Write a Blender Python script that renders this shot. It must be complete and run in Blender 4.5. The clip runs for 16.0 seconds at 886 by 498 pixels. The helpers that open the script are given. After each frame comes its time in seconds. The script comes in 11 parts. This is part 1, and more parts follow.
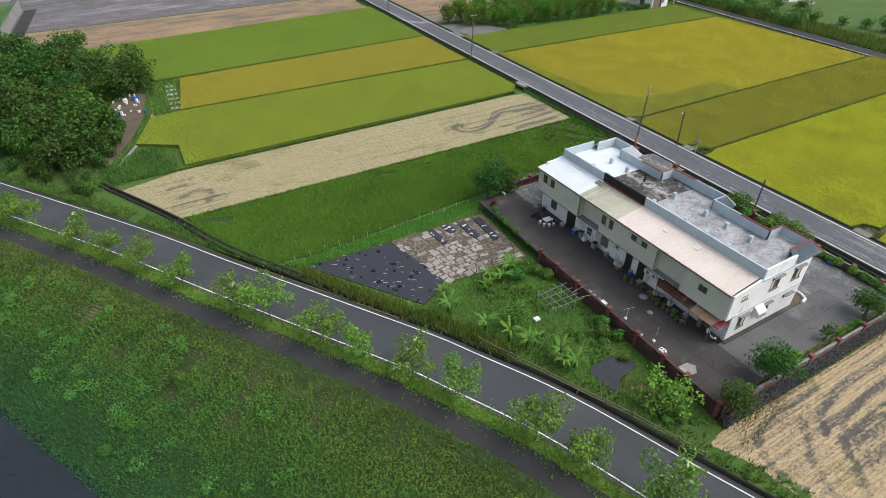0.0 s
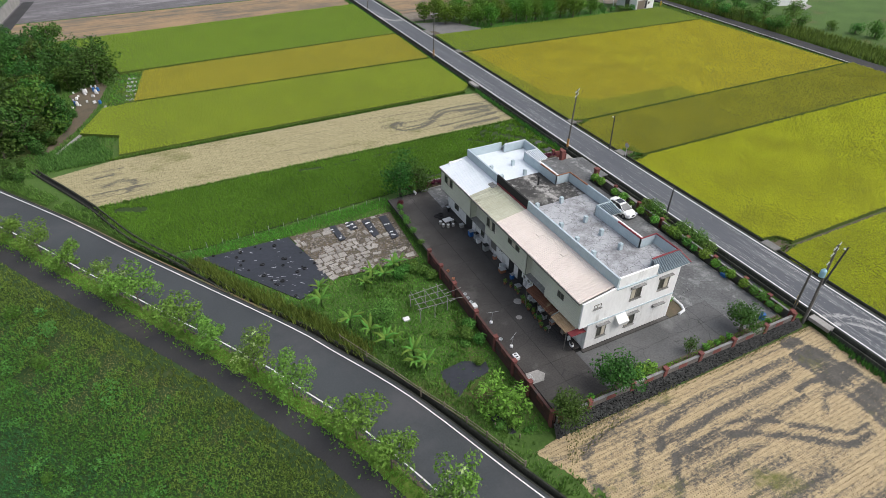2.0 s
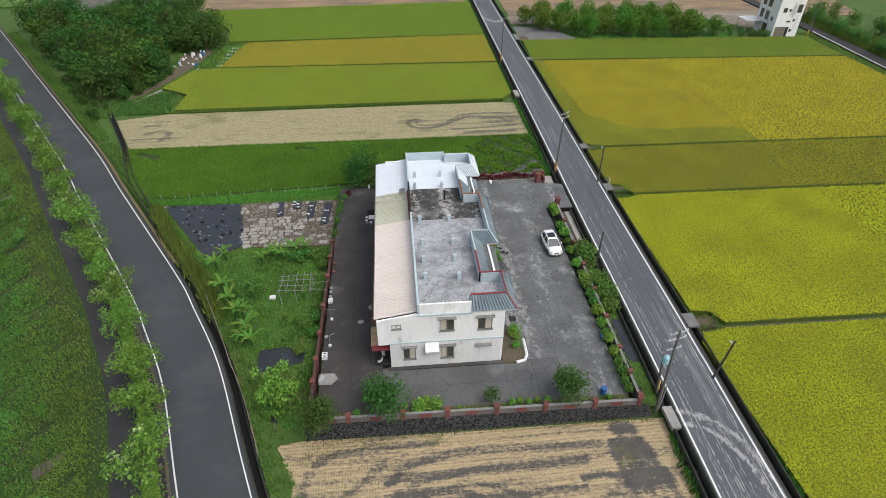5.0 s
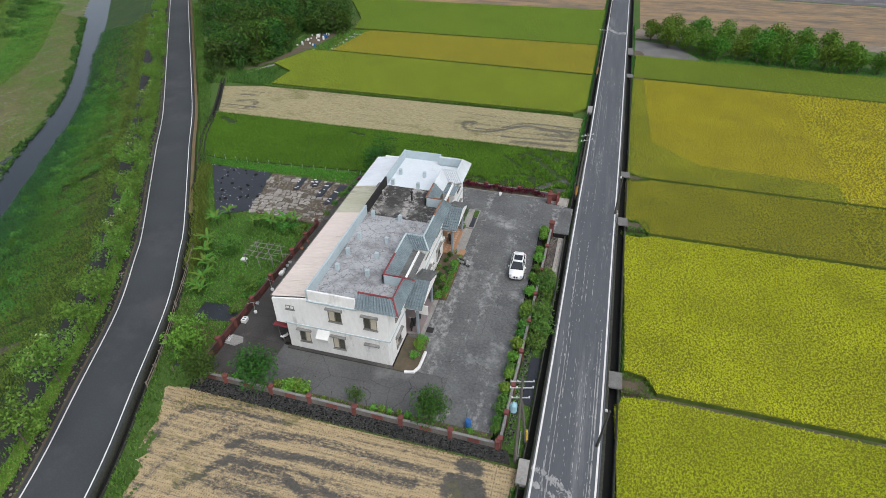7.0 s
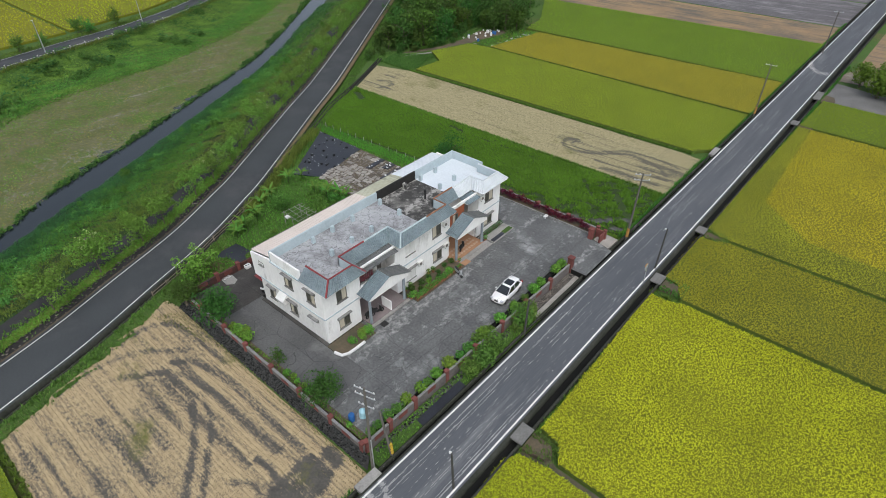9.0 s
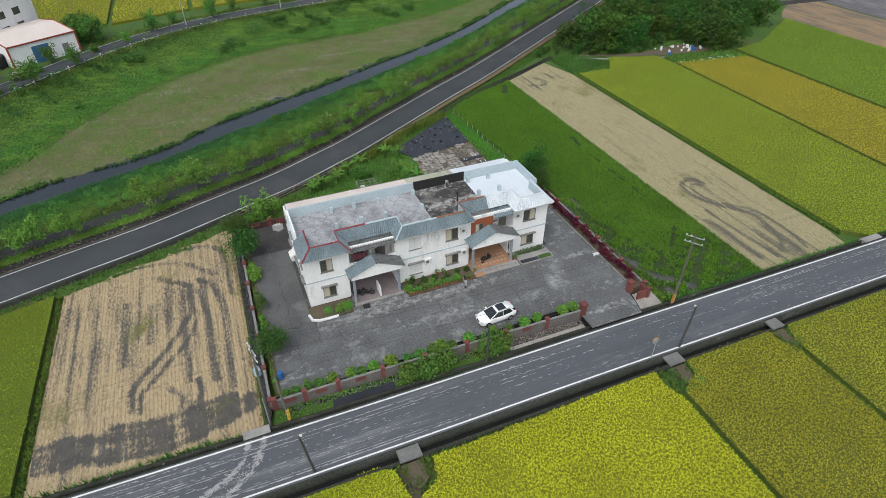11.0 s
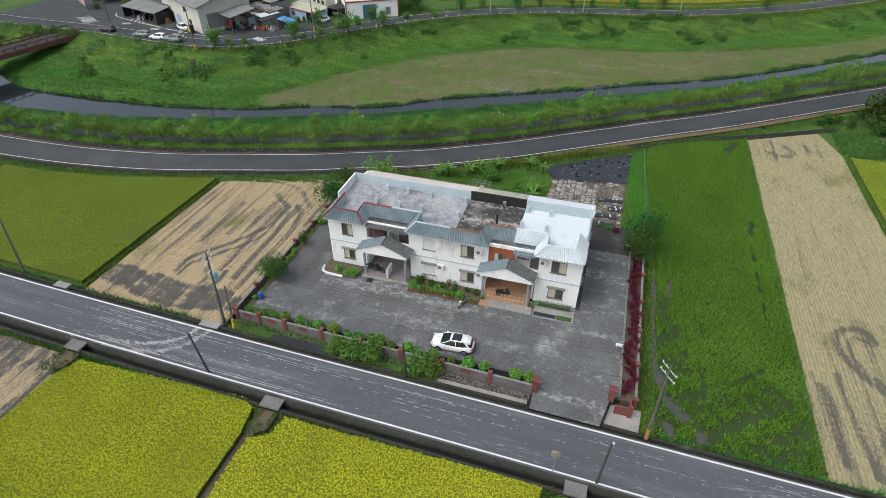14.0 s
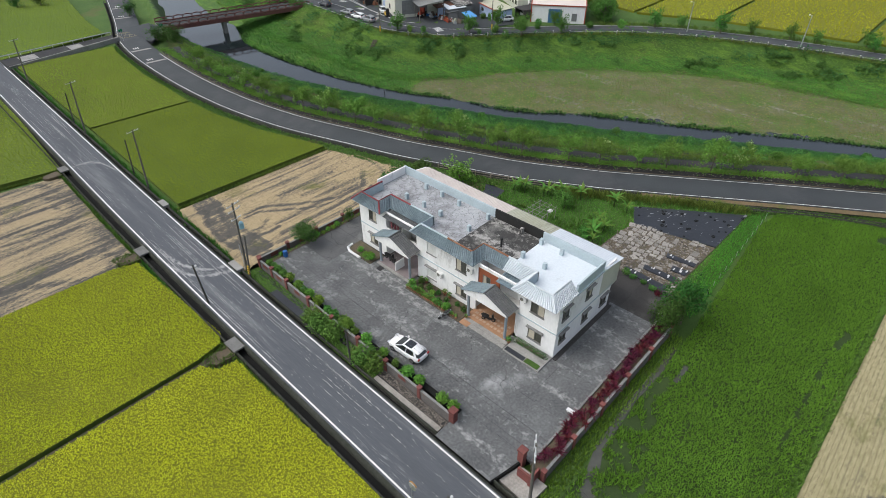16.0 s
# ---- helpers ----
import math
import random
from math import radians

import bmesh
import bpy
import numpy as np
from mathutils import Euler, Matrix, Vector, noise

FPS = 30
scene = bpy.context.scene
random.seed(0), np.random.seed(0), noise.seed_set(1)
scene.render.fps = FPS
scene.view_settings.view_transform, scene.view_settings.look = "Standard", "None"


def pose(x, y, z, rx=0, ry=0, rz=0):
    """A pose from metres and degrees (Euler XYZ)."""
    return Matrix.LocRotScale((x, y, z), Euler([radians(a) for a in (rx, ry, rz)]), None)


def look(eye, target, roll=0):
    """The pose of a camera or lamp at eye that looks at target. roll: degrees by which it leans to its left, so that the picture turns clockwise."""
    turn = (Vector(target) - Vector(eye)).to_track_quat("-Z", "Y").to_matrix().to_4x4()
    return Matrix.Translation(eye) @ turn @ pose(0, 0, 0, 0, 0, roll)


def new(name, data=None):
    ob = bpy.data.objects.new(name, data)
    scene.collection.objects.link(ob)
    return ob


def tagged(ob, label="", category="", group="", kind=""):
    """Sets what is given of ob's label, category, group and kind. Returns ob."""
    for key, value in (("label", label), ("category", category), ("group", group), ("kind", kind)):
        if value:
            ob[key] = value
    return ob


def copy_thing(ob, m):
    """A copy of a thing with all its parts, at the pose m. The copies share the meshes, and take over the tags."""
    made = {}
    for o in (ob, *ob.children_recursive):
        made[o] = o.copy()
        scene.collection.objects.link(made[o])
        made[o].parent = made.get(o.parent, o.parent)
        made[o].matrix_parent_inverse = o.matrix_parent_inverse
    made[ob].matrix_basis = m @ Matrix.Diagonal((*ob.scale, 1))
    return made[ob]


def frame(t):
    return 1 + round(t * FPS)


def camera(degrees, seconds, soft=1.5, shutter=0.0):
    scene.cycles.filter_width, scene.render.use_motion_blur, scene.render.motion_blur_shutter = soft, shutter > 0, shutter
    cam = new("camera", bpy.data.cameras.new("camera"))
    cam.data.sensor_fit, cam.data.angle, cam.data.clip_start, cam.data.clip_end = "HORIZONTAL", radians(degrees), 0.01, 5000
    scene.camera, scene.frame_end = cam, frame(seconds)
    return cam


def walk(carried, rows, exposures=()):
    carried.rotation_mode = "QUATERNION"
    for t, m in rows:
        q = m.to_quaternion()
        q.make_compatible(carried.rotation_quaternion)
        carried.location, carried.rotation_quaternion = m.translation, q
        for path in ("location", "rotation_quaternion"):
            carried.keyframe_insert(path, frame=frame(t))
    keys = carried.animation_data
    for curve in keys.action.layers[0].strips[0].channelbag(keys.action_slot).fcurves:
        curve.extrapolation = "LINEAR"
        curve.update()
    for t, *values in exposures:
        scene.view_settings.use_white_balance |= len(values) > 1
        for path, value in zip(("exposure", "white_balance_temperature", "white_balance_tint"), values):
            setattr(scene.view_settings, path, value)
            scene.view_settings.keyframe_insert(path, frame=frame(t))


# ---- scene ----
import collections

cam = camera(76.46, 16.0, soft=0.8)
PATH = [
    (0.0, (-0.17, 0.89, 42.83), (15.89, 28.85, 19.15), 0.04),
    (0.5, (3.12, -0.88, 42.57), (19.06, 27.17, 18.92), 0.02),
    (1.0, (6.72, -2.82, 42.46), (22.39, 25.38, 18.81), 0.01),
    (1.5, (10.88, -5.03, 42.60), (25.95, 23.44, 18.89), 0.02),
    (2.0, (15.47, -7.32, 42.73), (29.71, 21.55, 18.99), 0.02),
    (2.5, (20.31, -9.43, 42.66), (33.51, 19.95, 18.94), -0.01),
    (3.0, (25.35, -11.34, 42.62), (37.06, 18.68, 18.92), -0.01),
    (3.5, (30.62, -13.02, 42.84), (40.20, 17.70, 19.08), 0.09),
    (4.0, (36.15, -14.43, 43.19), (43.36, 16.87, 19.36), 0.18),
    (4.5, (41.97, -15.50, 43.48), (47.00, 16.20, 19.60), 0.15),
    (5.0, (48.03, -16.15, 43.67), (50.90, 15.80, 19.78), 0.06),
    (5.5, (54.24, -16.31, 43.77), (54.71, 15.76, 19.87), -0.03),
    (6.0, (60.49, -15.94, 43.81), (58.27, 16.05, 19.90), -0.09),
    (6.5, (66.69, -15.02, 43.83), (61.49, 16.62, 19.93), -0.14),
    (7.0, (72.72, -13.53, 43.88), (64.33, 17.43, 19.98), -0.16),
    (7.5, (78.53, -11.44, 43.95), (66.87, 18.44, 20.06), -0.17),
    (8.0, (84.11, -8.77, 44.05), (69.22, 19.65, 20.16), -0.16),
    (8.5, (89.37, -5.51, 44.19), (71.45, 21.08, 20.28), -0.14),
    (9.0, (94.20, -1.66, 44.36), (73.45, 22.73, 20.40), -0.12),
    (9.5, (98.43, 2.75, 44.58), (75.09, 24.56, 20.51), -0.11),
    (10.0, (101.95, 7.68, 44.82), (76.29, 26.51, 20.59), -0.09),
    (10.5, (104.80, 13.00, 45.03), (77.18, 28.56, 20.64), -0.09),
    (11.0, (107.09, 18.55, 45.14), (77.88, 30.68, 20.65), -0.11),
    (11.5, (108.88, 24.20, 45.11), (78.43, 32.83, 20.65), -0.13),
    (12.0, (110.06, 29.94, 45.02), (78.75, 34.99, 20.65), -0.15),
    (12.5, (110.54, 35.77, 44.97), (78.78, 37.15, 20.69), -0.14),
    (13.0, (110.29, 41.59, 44.94), (78.54, 39.29, 20.72), -0.10),
    (13.5, (109.33, 47.29, 44.93), (78.02, 41.38, 20.74), -0.05),
    (14.0, (107.66, 52.84, 45.00), (77.23, 43.44, 20.81), -0.02),
    (14.5, (105.34, 58.21, 45.21), (76.18, 45.44, 20.98), -0.02),
    (15.0, (102.39, 63.31, 45.44), (74.88, 47.34, 21.18), -0.05),
    (15.5, (98.91, 68.10, 45.57), (73.38, 49.12, 21.32), -0.10),
    (16.0, (95.14, 72.71, 45.64), (71.90, 50.95, 21.42), -0.15),
]
walk(cam, [(t, look(eye, target, roll)) for t, eye, target, roll in PATH], [(0.0, 0.54, 6500, 11), (4.5, 0.38, 6500, 10), (8.5, 0.2, 6350, 9), (12.0, 0.25, 6350, 8), (16.0, 0.36, 6400, 9)])

# ---- world, sun, exposure ----
world = bpy.data.worlds.new("sky")
scene.world = world
world.use_nodes = True
wn = world.node_tree.nodes
sky = wn.new("ShaderNodeTexSky")
sky.sky_type, sky.sun_disc = "NISHITA", False
sky.sun_elevation, sky.sun_rotation = radians(55), radians(131)
sky.air_density, sky.dust_density, sky.ozone_density = 1.0, 4.0, 1.0
haze = wn.new("ShaderNodeHueSaturation")
haze.inputs["Saturation"].default_value = 0.55
world.node_tree.links.new(sky.outputs[0], haze.inputs["Color"])
world.node_tree.links.new(haze.outputs[0], wn["Background"].inputs[0])
wn["Background"].inputs[1].default_value = 0.145
sun = new("sun", bpy.data.lights.new("sun", "SUN"))
sun.data.energy, sun.data.angle, sun.data.color = 1.12, radians(60), (1.0, 1.0, 0.98)
sun.matrix_world = look((0, 0, 80), (-42, 36, 0))


# ---- materials ----
def shader(name, col, rough=0.8, col2=None, s1=0.6, s2=8.0, amt=0.5, bump=0.3, bscale=None, metal=0.0, rand=0.0, spec=0.3, c3=None, m3=0.55, stretch=(1, 1, 1), coord="Object", crack=None, fleck=None):
    """Two-scale noise colour with fine relief; c3 is a stain colour laid over by a larger noise."""
    m = bpy.data.materials.new(name)
    m.use_nodes = True
    nt, n = m.node_tree, m.node_tree.nodes
    b = n["Principled BSDF"]
    b.inputs["Roughness"].default_value, b.inputs["Metallic"].default_value = rough, metal
    b.inputs["Specular IOR Level"].default_value = spec
    tc = n.new("ShaderNodeTexCoord")
    mp = n.new("ShaderNodeMapping")
    mp.inputs["Scale"].default_value = stretch
    nt.links.new(tc.outputs[coord], mp.inputs[0])

    def noise_at(sc, detail=4.0, rough_=0.5):
        k = n.new("ShaderNodeTexNoise")
        k.inputs["Scale"].default_value, k.inputs["Detail"].default_value = sc, detail
        k.inputs["Roughness"].default_value = rough_
        nt.links.new(mp.outputs[0], k.inputs["Vector"])
        return k.outputs["Fac"]

    def mix(fac, a, c, lo=0.35, hi=0.65):
        r = n.new("ShaderNodeMapRange")
        r.inputs[1].default_value, r.inputs[2].default_value = lo, hi
        nt.links.new(fac, r.inputs[0])
        x = n.new("ShaderNodeMix")
        x.data_type = "RGBA"
        nt.links.new(r.outputs[0], x.inputs[0])
        for sock, v in ((6, a), (7, c)):
            if isinstance(v, tuple):
                x.inputs[sock].default_value = (*v, 1)
            else:
                nt.links.new(v, x.inputs[sock])
        return x.outputs[2]

    col2 = col2 or tuple(v * (1 - amt) for v in col)
    fine, large = noise_at(s2), noise_at(s1)
    mid = tuple((a + c) / 2 for a, c in zip(col, col2))
    out = mix(large, mix(fine, col, mid), mix(fine, mid, col2))
    if c3:
        out = mix(noise_at(s1 * 0.45 + 0.01, 9.0, 0.72), out, c3, m3 - 0.02, m3 + 0.12)
    if crack:
        size, width, tone = crack
        warp, add, vo = n.new("ShaderNodeTexNoise"), n.new("ShaderNodeMix"), n.new("ShaderNodeTexVoronoi")
        warp.inputs["Scale"].default_value, warp.inputs["Detail"].default_value = size * 2.5, 5.0
        add.data_type, add.blend_type = "RGBA", "ADD"
        add.inputs[0].default_value = 0.9 / size ** 0.5
        vo.feature = "DISTANCE_TO_EDGE"
        vo.inputs["Scale"].default_value = size
        nt.links.new(tc.outputs[coord], warp.inputs["Vector"])
        nt.links.new(tc.outputs[coord], add.inputs[6])
        nt.links.new(warp.outputs["Color"], add.inputs[7])
        nt.links.new(add.outputs[2], vo.inputs["Vector"])
        out = mix(vo.outputs["Distance"], tone, out, width * 0.25, width)
    if fleck:
        tone, grain, lo, hi = fleck
        spot, zone, mul = n.new("ShaderNodeTexNoise"), n.new("ShaderNodeTexNoise"), n.new("ShaderNodeMath")
        near = n.new("ShaderNodeMapping")
        near.inputs["Scale"].default_value = grain
        spot.inputs["Scale"].default_value, spot.inputs["Detail"].default_value, spot.inputs["Roughness"].default_value = 1.0, 10.0, 0.75
        far = n.new("ShaderNodeMapping")
        far.inputs["Scale"].default_value = (0.5, 0.05, 0.5)
        zone.inputs["Scale"].default_value, zone.inputs["Detail"].default_value = 1.0, 2.0
        mul.operation = "MULTIPLY_ADD"
        mul.inputs[1].default_value = 0.6
        nt.links.new(tc.outputs[coord], near.inputs[0])
        nt.links.new(tc.outputs[coord], far.inputs[0])
        nt.links.new(near.outputs[0], spot.inputs["Vector"])
        nt.links.new(far.outputs[0], zone.inputs["Vector"])
        nt.links.new(zone.outputs["Fac"], mul.inputs[0])
        nt.links.new(spot.outputs["Fac"], mul.inputs[2])
        out = mix(mul.outputs[0], out, tone, lo, hi)
    if rand:
        oi = n.new("ShaderNodeObjectInfo")
        hs = n.new("ShaderNodeHueSaturation")
        r = n.new("ShaderNodeMapRange")
        r.inputs[3].default_value, r.inputs[4].default_value = 1 - rand, 1 + rand
        nt.links.new(oi.outputs["Random"], r.inputs[0])
        nt.links.new(r.outputs[0], hs.inputs["Value"])
        nt.links.new(out, hs.inputs["Color"])
        out = hs.outputs[0]
    nt.links.new(out, b.inputs["Base Color"])
    if bump:
        bp = n.new("ShaderNodeBump")
        bp.inputs["Strength"].default_value, bp.inputs["Distance"].default_value = bump, 0.05
        nt.links.new(noise_at(bscale or s2 * 2), bp.inputs["Height"])
        nt.links.new(bp.outputs[0], b.inputs["Normal"])
    return m


M_grass = shader("grass", (0.07, 0.13, 0.024), 0.9, (0.04, 0.085, 0.015), 0.12, 3.0, bump=0.8, c3=(0.1, 0.095, 0.035), m3=0.56)
M_verge = shader("verge_grass", (0.115, 0.18, 0.026), 0.9, (0.08, 0.135, 0.02), 0.3, 3.0, bump=0.8)
M_bank = shader("bank_grass", (0.035, 0.07, 0.018), 0.9, (0.024, 0.05, 0.015), 0.3, 2.0, bump=1.0, c3=(0.075, 0.085, 0.032), m3=0.58)
M_farbank = shader("far_bank_grass", (0.075, 0.15, 0.024), 0.9, (0.036, 0.085, 0.018), 0.16, 1.6, bump=1.0, c3=(0.15, 0.165, 0.05), m3=0.57, fleck=((0.12, 0.22, 0.03), (0.5, 0.25, 1.0), 0.8, 0.95))
M_gravel = shader("gravel_bar", (0.15, 0.142, 0.08), 0.95, (0.082, 0.1, 0.032), 0.25, 1.8, bump=1.0, c3=(0.075, 0.13, 0.026), m3=0.48, fleck=((0.2, 0.195, 0.16), (0.9, 1.3, 1.0), 0.88, 1.0))
M_water = shader("river_water", (0.02, 0.026, 0.03), 0.06, (0.012, 0.017, 0.02), 0.05, 0.8, bump=0.12, bscale=1.3, spec=0.5)
M_asph_new = shader("asphalt_smooth", (0.055, 0.062, 0.066), 0.85, (0.041, 0.046, 0.05), 0.12, 6.0, bump=0.15, bscale=60, c3=(0.068, 0.07, 0.074), m3=0.52)
M_asph_path = shader("asphalt_path", (0.041, 0.041, 0.042), 0.9, (0.028, 0.028, 0.029), 0.25, 8.0, bump=0.2, bscale=50, c3=(0.06, 0.055, 0.05), m3=0.56)
M_asph_old = shader("asphalt_worn", (0.1, 0.108, 0.12), 0.9, (0.074, 0.08, 0.089), 0.9, 14.0, bump=0.2, bscale=50, c3=(0.15, 0.156, 0.165), m3=0.56, stretch=(1, 0.07, 1), fleck=((0.3, 0.305, 0.31), (7.0, 0.7, 1.0), 0.92, 1.06))
M_line = shader("road_paint", (0.75, 0.75, 0.73), 0.7, (0.55, 0.55, 0.53), 0.8, 9.0, bump=0.1)
M_conc = shader("concrete", (0.33, 0.32, 0.3), 0.9, (0.2, 0.195, 0.185), 0.5, 5.0, bump=0.25, c3=(0.1, 0.1, 0.095), m3=0.6)
M_yard = shader("yard_concrete", (0.15, 0.154, 0.154), 0.9, (0.075, 0.077, 0.078), 0.3, 4.0, bump=0.12, c3=(0.3, 0.305, 0.305), m3=0.58, crack=(0.2, 0.006, (0.09, 0.09, 0.09)), fleck=((0.3, 0.3, 0.295), (1.6, 1.1, 1.0), 0.84, 1.0))
# Rear (M_yardw) and south (M_yards) panels, darker than the front ones.
M_yardw = shader("dark_brownish_yard_concrete", (0.068, 0.064, 0.06), 0.92, (0.036, 0.034, 0.032), 0.3, 6.0, bump=0.1, c3=(0.115, 0.11, 0.103), m3=0.57, crack=(0.2, 0.004, (0.03, 0.03, 0.03)))
M_yards = shader("darker_yard_concrete", (0.12, 0.121, 0.121), 0.9, (0.068, 0.069, 0.069), 0.3, 5.0, bump=0.12, c3=(0.16, 0.16, 0.158), m3=0.6, crack=(0.2, 0.005, (0.05, 0.05, 0.05)))
M_mossy = shader("mossy_concrete", (0.055, 0.057, 0.048), 0.95, (0.026, 0.029, 0.022), 0.5, 4.0, bump=0.3, c3=(0.13, 0.128, 0.118), m3=0.62, spec=0.1)
M_rubble = shader("dark_rubble", (0.045, 0.043, 0.042), 0.95, (0.028, 0.027, 0.026), 0.8, 6.0, bump=0.8)
# In the drains this near-black colour holds the shade of the trench.
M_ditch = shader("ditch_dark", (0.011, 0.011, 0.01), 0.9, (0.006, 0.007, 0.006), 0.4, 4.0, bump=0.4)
M_redearth = shader("reddish_earth", (0.2, 0.14, 0.08), 0.95, (0.13, 0.1, 0.055), 0.4, 4.0, bump=0.6, c3=(0.09, 0.12, 0.03), m3=0.55)
M_dirt = shader("bare_dirt", (0.13, 0.098, 0.066), 0.95, (0.07, 0.068, 0.045), 0.4, 4.0, bump=0.6)
# Rice stands under the ears; shade between the tufts is in these darker colours.
M_ricegold = shader("rice_gold", (0.18, 0.185, 0.011), 0.85, (0.125, 0.135, 0.009), 0.05, 3.0, bump=1.0, bscale=7)
M_riceolive = shader("rice_olive", (0.12, 0.13, 0.015), 0.85, (0.085, 0.1, 0.013), 0.05, 3.0, bump=1.0, bscale=7)
M_riceyg = shader("rice_yellowgreen", (0.14, 0.17, 0.014), 0.85, (0.1, 0.13, 0.012), 0.05, 3.0, bump=1.0, bscale=7)
M_riceamber = shader("rice_amber", (0.2, 0.185, 0.016), 0.85, (0.15, 0.145, 0.014), 0.05, 3.0, bump=1.0, bscale=7)
M_ricegreen = shader("rice_green", (0.12, 0.165, 0.012), 0.85, (0.085, 0.125, 0.011), 0.05, 3.0, bump=1.0, bscale=7)
M_ricedense = shader("rice_lush", (0.04, 0.07, 0.016), 0.85, (0.026, 0.048, 0.012), 0.3, 4.0, bump=1.0, bscale=7)
M_ricelime = shader("rice_lime", (0.115, 0.17, 0.013), 0.85, (0.085, 0.135, 0.011), 0.05, 3.0, bump=1.0, bscale=7)
M_white = shader("white_plaster", (0.78, 0.78, 0.76), 0.75, (0.66, 0.66, 0.64), 0.5, 5.0, bump=0.1, c3=(0.42, 0.41, 0.38), m3=0.64, stretch=(1, 1, 0.5))
M_leaf = shader("leaf_dark", (0.045, 0.09, 0.018), 0.7, (0.028, 0.06, 0.014), 0.5, 3.0, bump=0.0, rand=0.15)
M_bark = shader("bark", (0.15, 0.13, 0.1), 0.95, (0.09, 0.075, 0.06), 2.0, 12.0, bump=0.5)


# ---- mesh helpers ----
class Geo:
    """Collects boxes, prisms and strips into one mesh."""

    def __init__(self):
        self.v, self.f = [], []

    def add(self, verts, faces):
        k = len(self.v)
        self.v += [tuple(p) for p in verts]
        self.f += [tuple(i + k for i in q) for q in faces]
        return self

    def box(self, x0, x1, y0, y1, z0, z1):
        x0, x1, y0, y1, z0, z1 = min(x0, x1), max(x0, x1), min(y0, y1), max(y0, y1), min(z0, z1), max(z0, z1)
        return self.add([(x, y, z) for z in (z0, z1) for x, y in ((x0, y0), (x1, y0), (x1, y1), (x0, y1))],
                        [(3, 2, 1, 0), (4, 5, 6, 7), (0, 1, 5, 4), (1, 2, 6, 5), (2, 3, 7, 6), (3, 0, 4, 7)])

    def prism(self, poly, z0, z1):
        """A flat polygon (counter-clockwise) raised from z0 to z1; z may be a function of x, y."""
        n = len(poly)
        lo = [(x, y, z0(x, y) if callable(z0) else z0) for x, y in poly]
        hi = [(x, y, z1(x, y) if callable(z1) else z1) for x, y in poly]
        return self.add(lo + hi, [tuple(range(n - 1, -1, -1)), tuple(range(n, 2 * n))] + [(i, (i + 1) % n, (i + 1) % n + n, i + n) for i in range(n)])

    def tube(self, path, radii, sides=8, caps=True):
        rings = []
        for i, p in enumerate(path):
            p = Vector(p)
            a, c = Vector(path[max(i - 1, 0)]), Vector(path[min(i + 1, len(path) - 1)])
            q = (c - a).to_track_quat("Z", "Y")
            r = radii[i] if hasattr(radii, "__len__") else radii
            rings.append([p + q @ Vector((r * math.cos(t), r * math.sin(t), 0)) for t in (2 * math.pi * j / sides for j in range(sides))])
        n = len(path)
        faces = [(i * sides + j, i * sides + (j + 1) % sides, (i + 1) * sides + (j + 1) % sides, (i + 1) * sides + j) for i in range(n - 1) for j in range(sides)]
        if caps:
            faces += [tuple(range(sides - 1, -1, -1)), tuple(range((n - 1) * sides, n * sides))]
        return self.add([p for r in rings for p in r], faces)

    def lathe(self, x, y, prof, sides=12):
        """Rings of (radius, z) round a vertical axis."""
        v = [(x + r * math.cos(2 * math.pi * j / sides), y + r * math.sin(2 * math.pi * j / sides), z) for r, z in prof for j in range(sides)]
        n = len(prof)
        f = [(i * sides + j, i * sides + (j + 1) % sides, (i + 1) * sides + (j + 1) % sides, (i + 1) * sides + j) for i in range(n - 1) for j in range(sides)]
        return self.add(v, f + [tuple(range(sides - 1, -1, -1)), tuple(range((n - 1) * sides, n * sides))])

    def mesh(self, name, mat, smooth=False):
        me = bpy.data.meshes.new(name)
        me.from_pydata(self.v, [], self.f)
        me.materials.append(mat)
        if smooth:
            me.polygons.foreach_set("use_smooth", [True] * len(me.polygons))
        me.update()
        return me

    def make(self, name, mat, parent=None, label="", smooth=False):
        ob = new(name, self.mesh(name, mat, smooth))
        if parent:
            ob.parent = parent
        return tagged(ob, label)


def tri_mesh(name, v, f, mats, index=None, smooth=False):
    """A mesh from numpy arrays of corners and equal-sided faces."""
    me = bpy.data.meshes.new(name)
    n, k = f.shape
    me.vertices.add(len(v))
    me.vertices.foreach_set("co", v.astype(np.float32).ravel())
    me.loops.add(n * k)
    me.loops.foreach_set("vertex_index", f.astype(np.int32).ravel())
    me.polygons.add(n)
    me.polygons.foreach_set("loop_start", np.arange(0, n * k, k, dtype=np.int32))
    me.polygons.foreach_set("loop_total", np.full(n, k, dtype=np.int32))
    for m in mats:
        me.materials.append(m)
    if index is not None:
        me.polygons.foreach_set("material_index", index.astype(np.int32))
    if smooth:
        me.polygons.foreach_set("use_smooth", np.ones(n, dtype=bool))
    me.update(calc_edges=True)
    return me


def thing(name, label, category, x=0, y=0, z=0, group=""):
    ob = new(name)
    ob.location = (x, y, z)
    return tagged(ob, label, category, group)


def setting(ob, label, category="ground"):
    return tagged(ob, label, category, kind="structure")


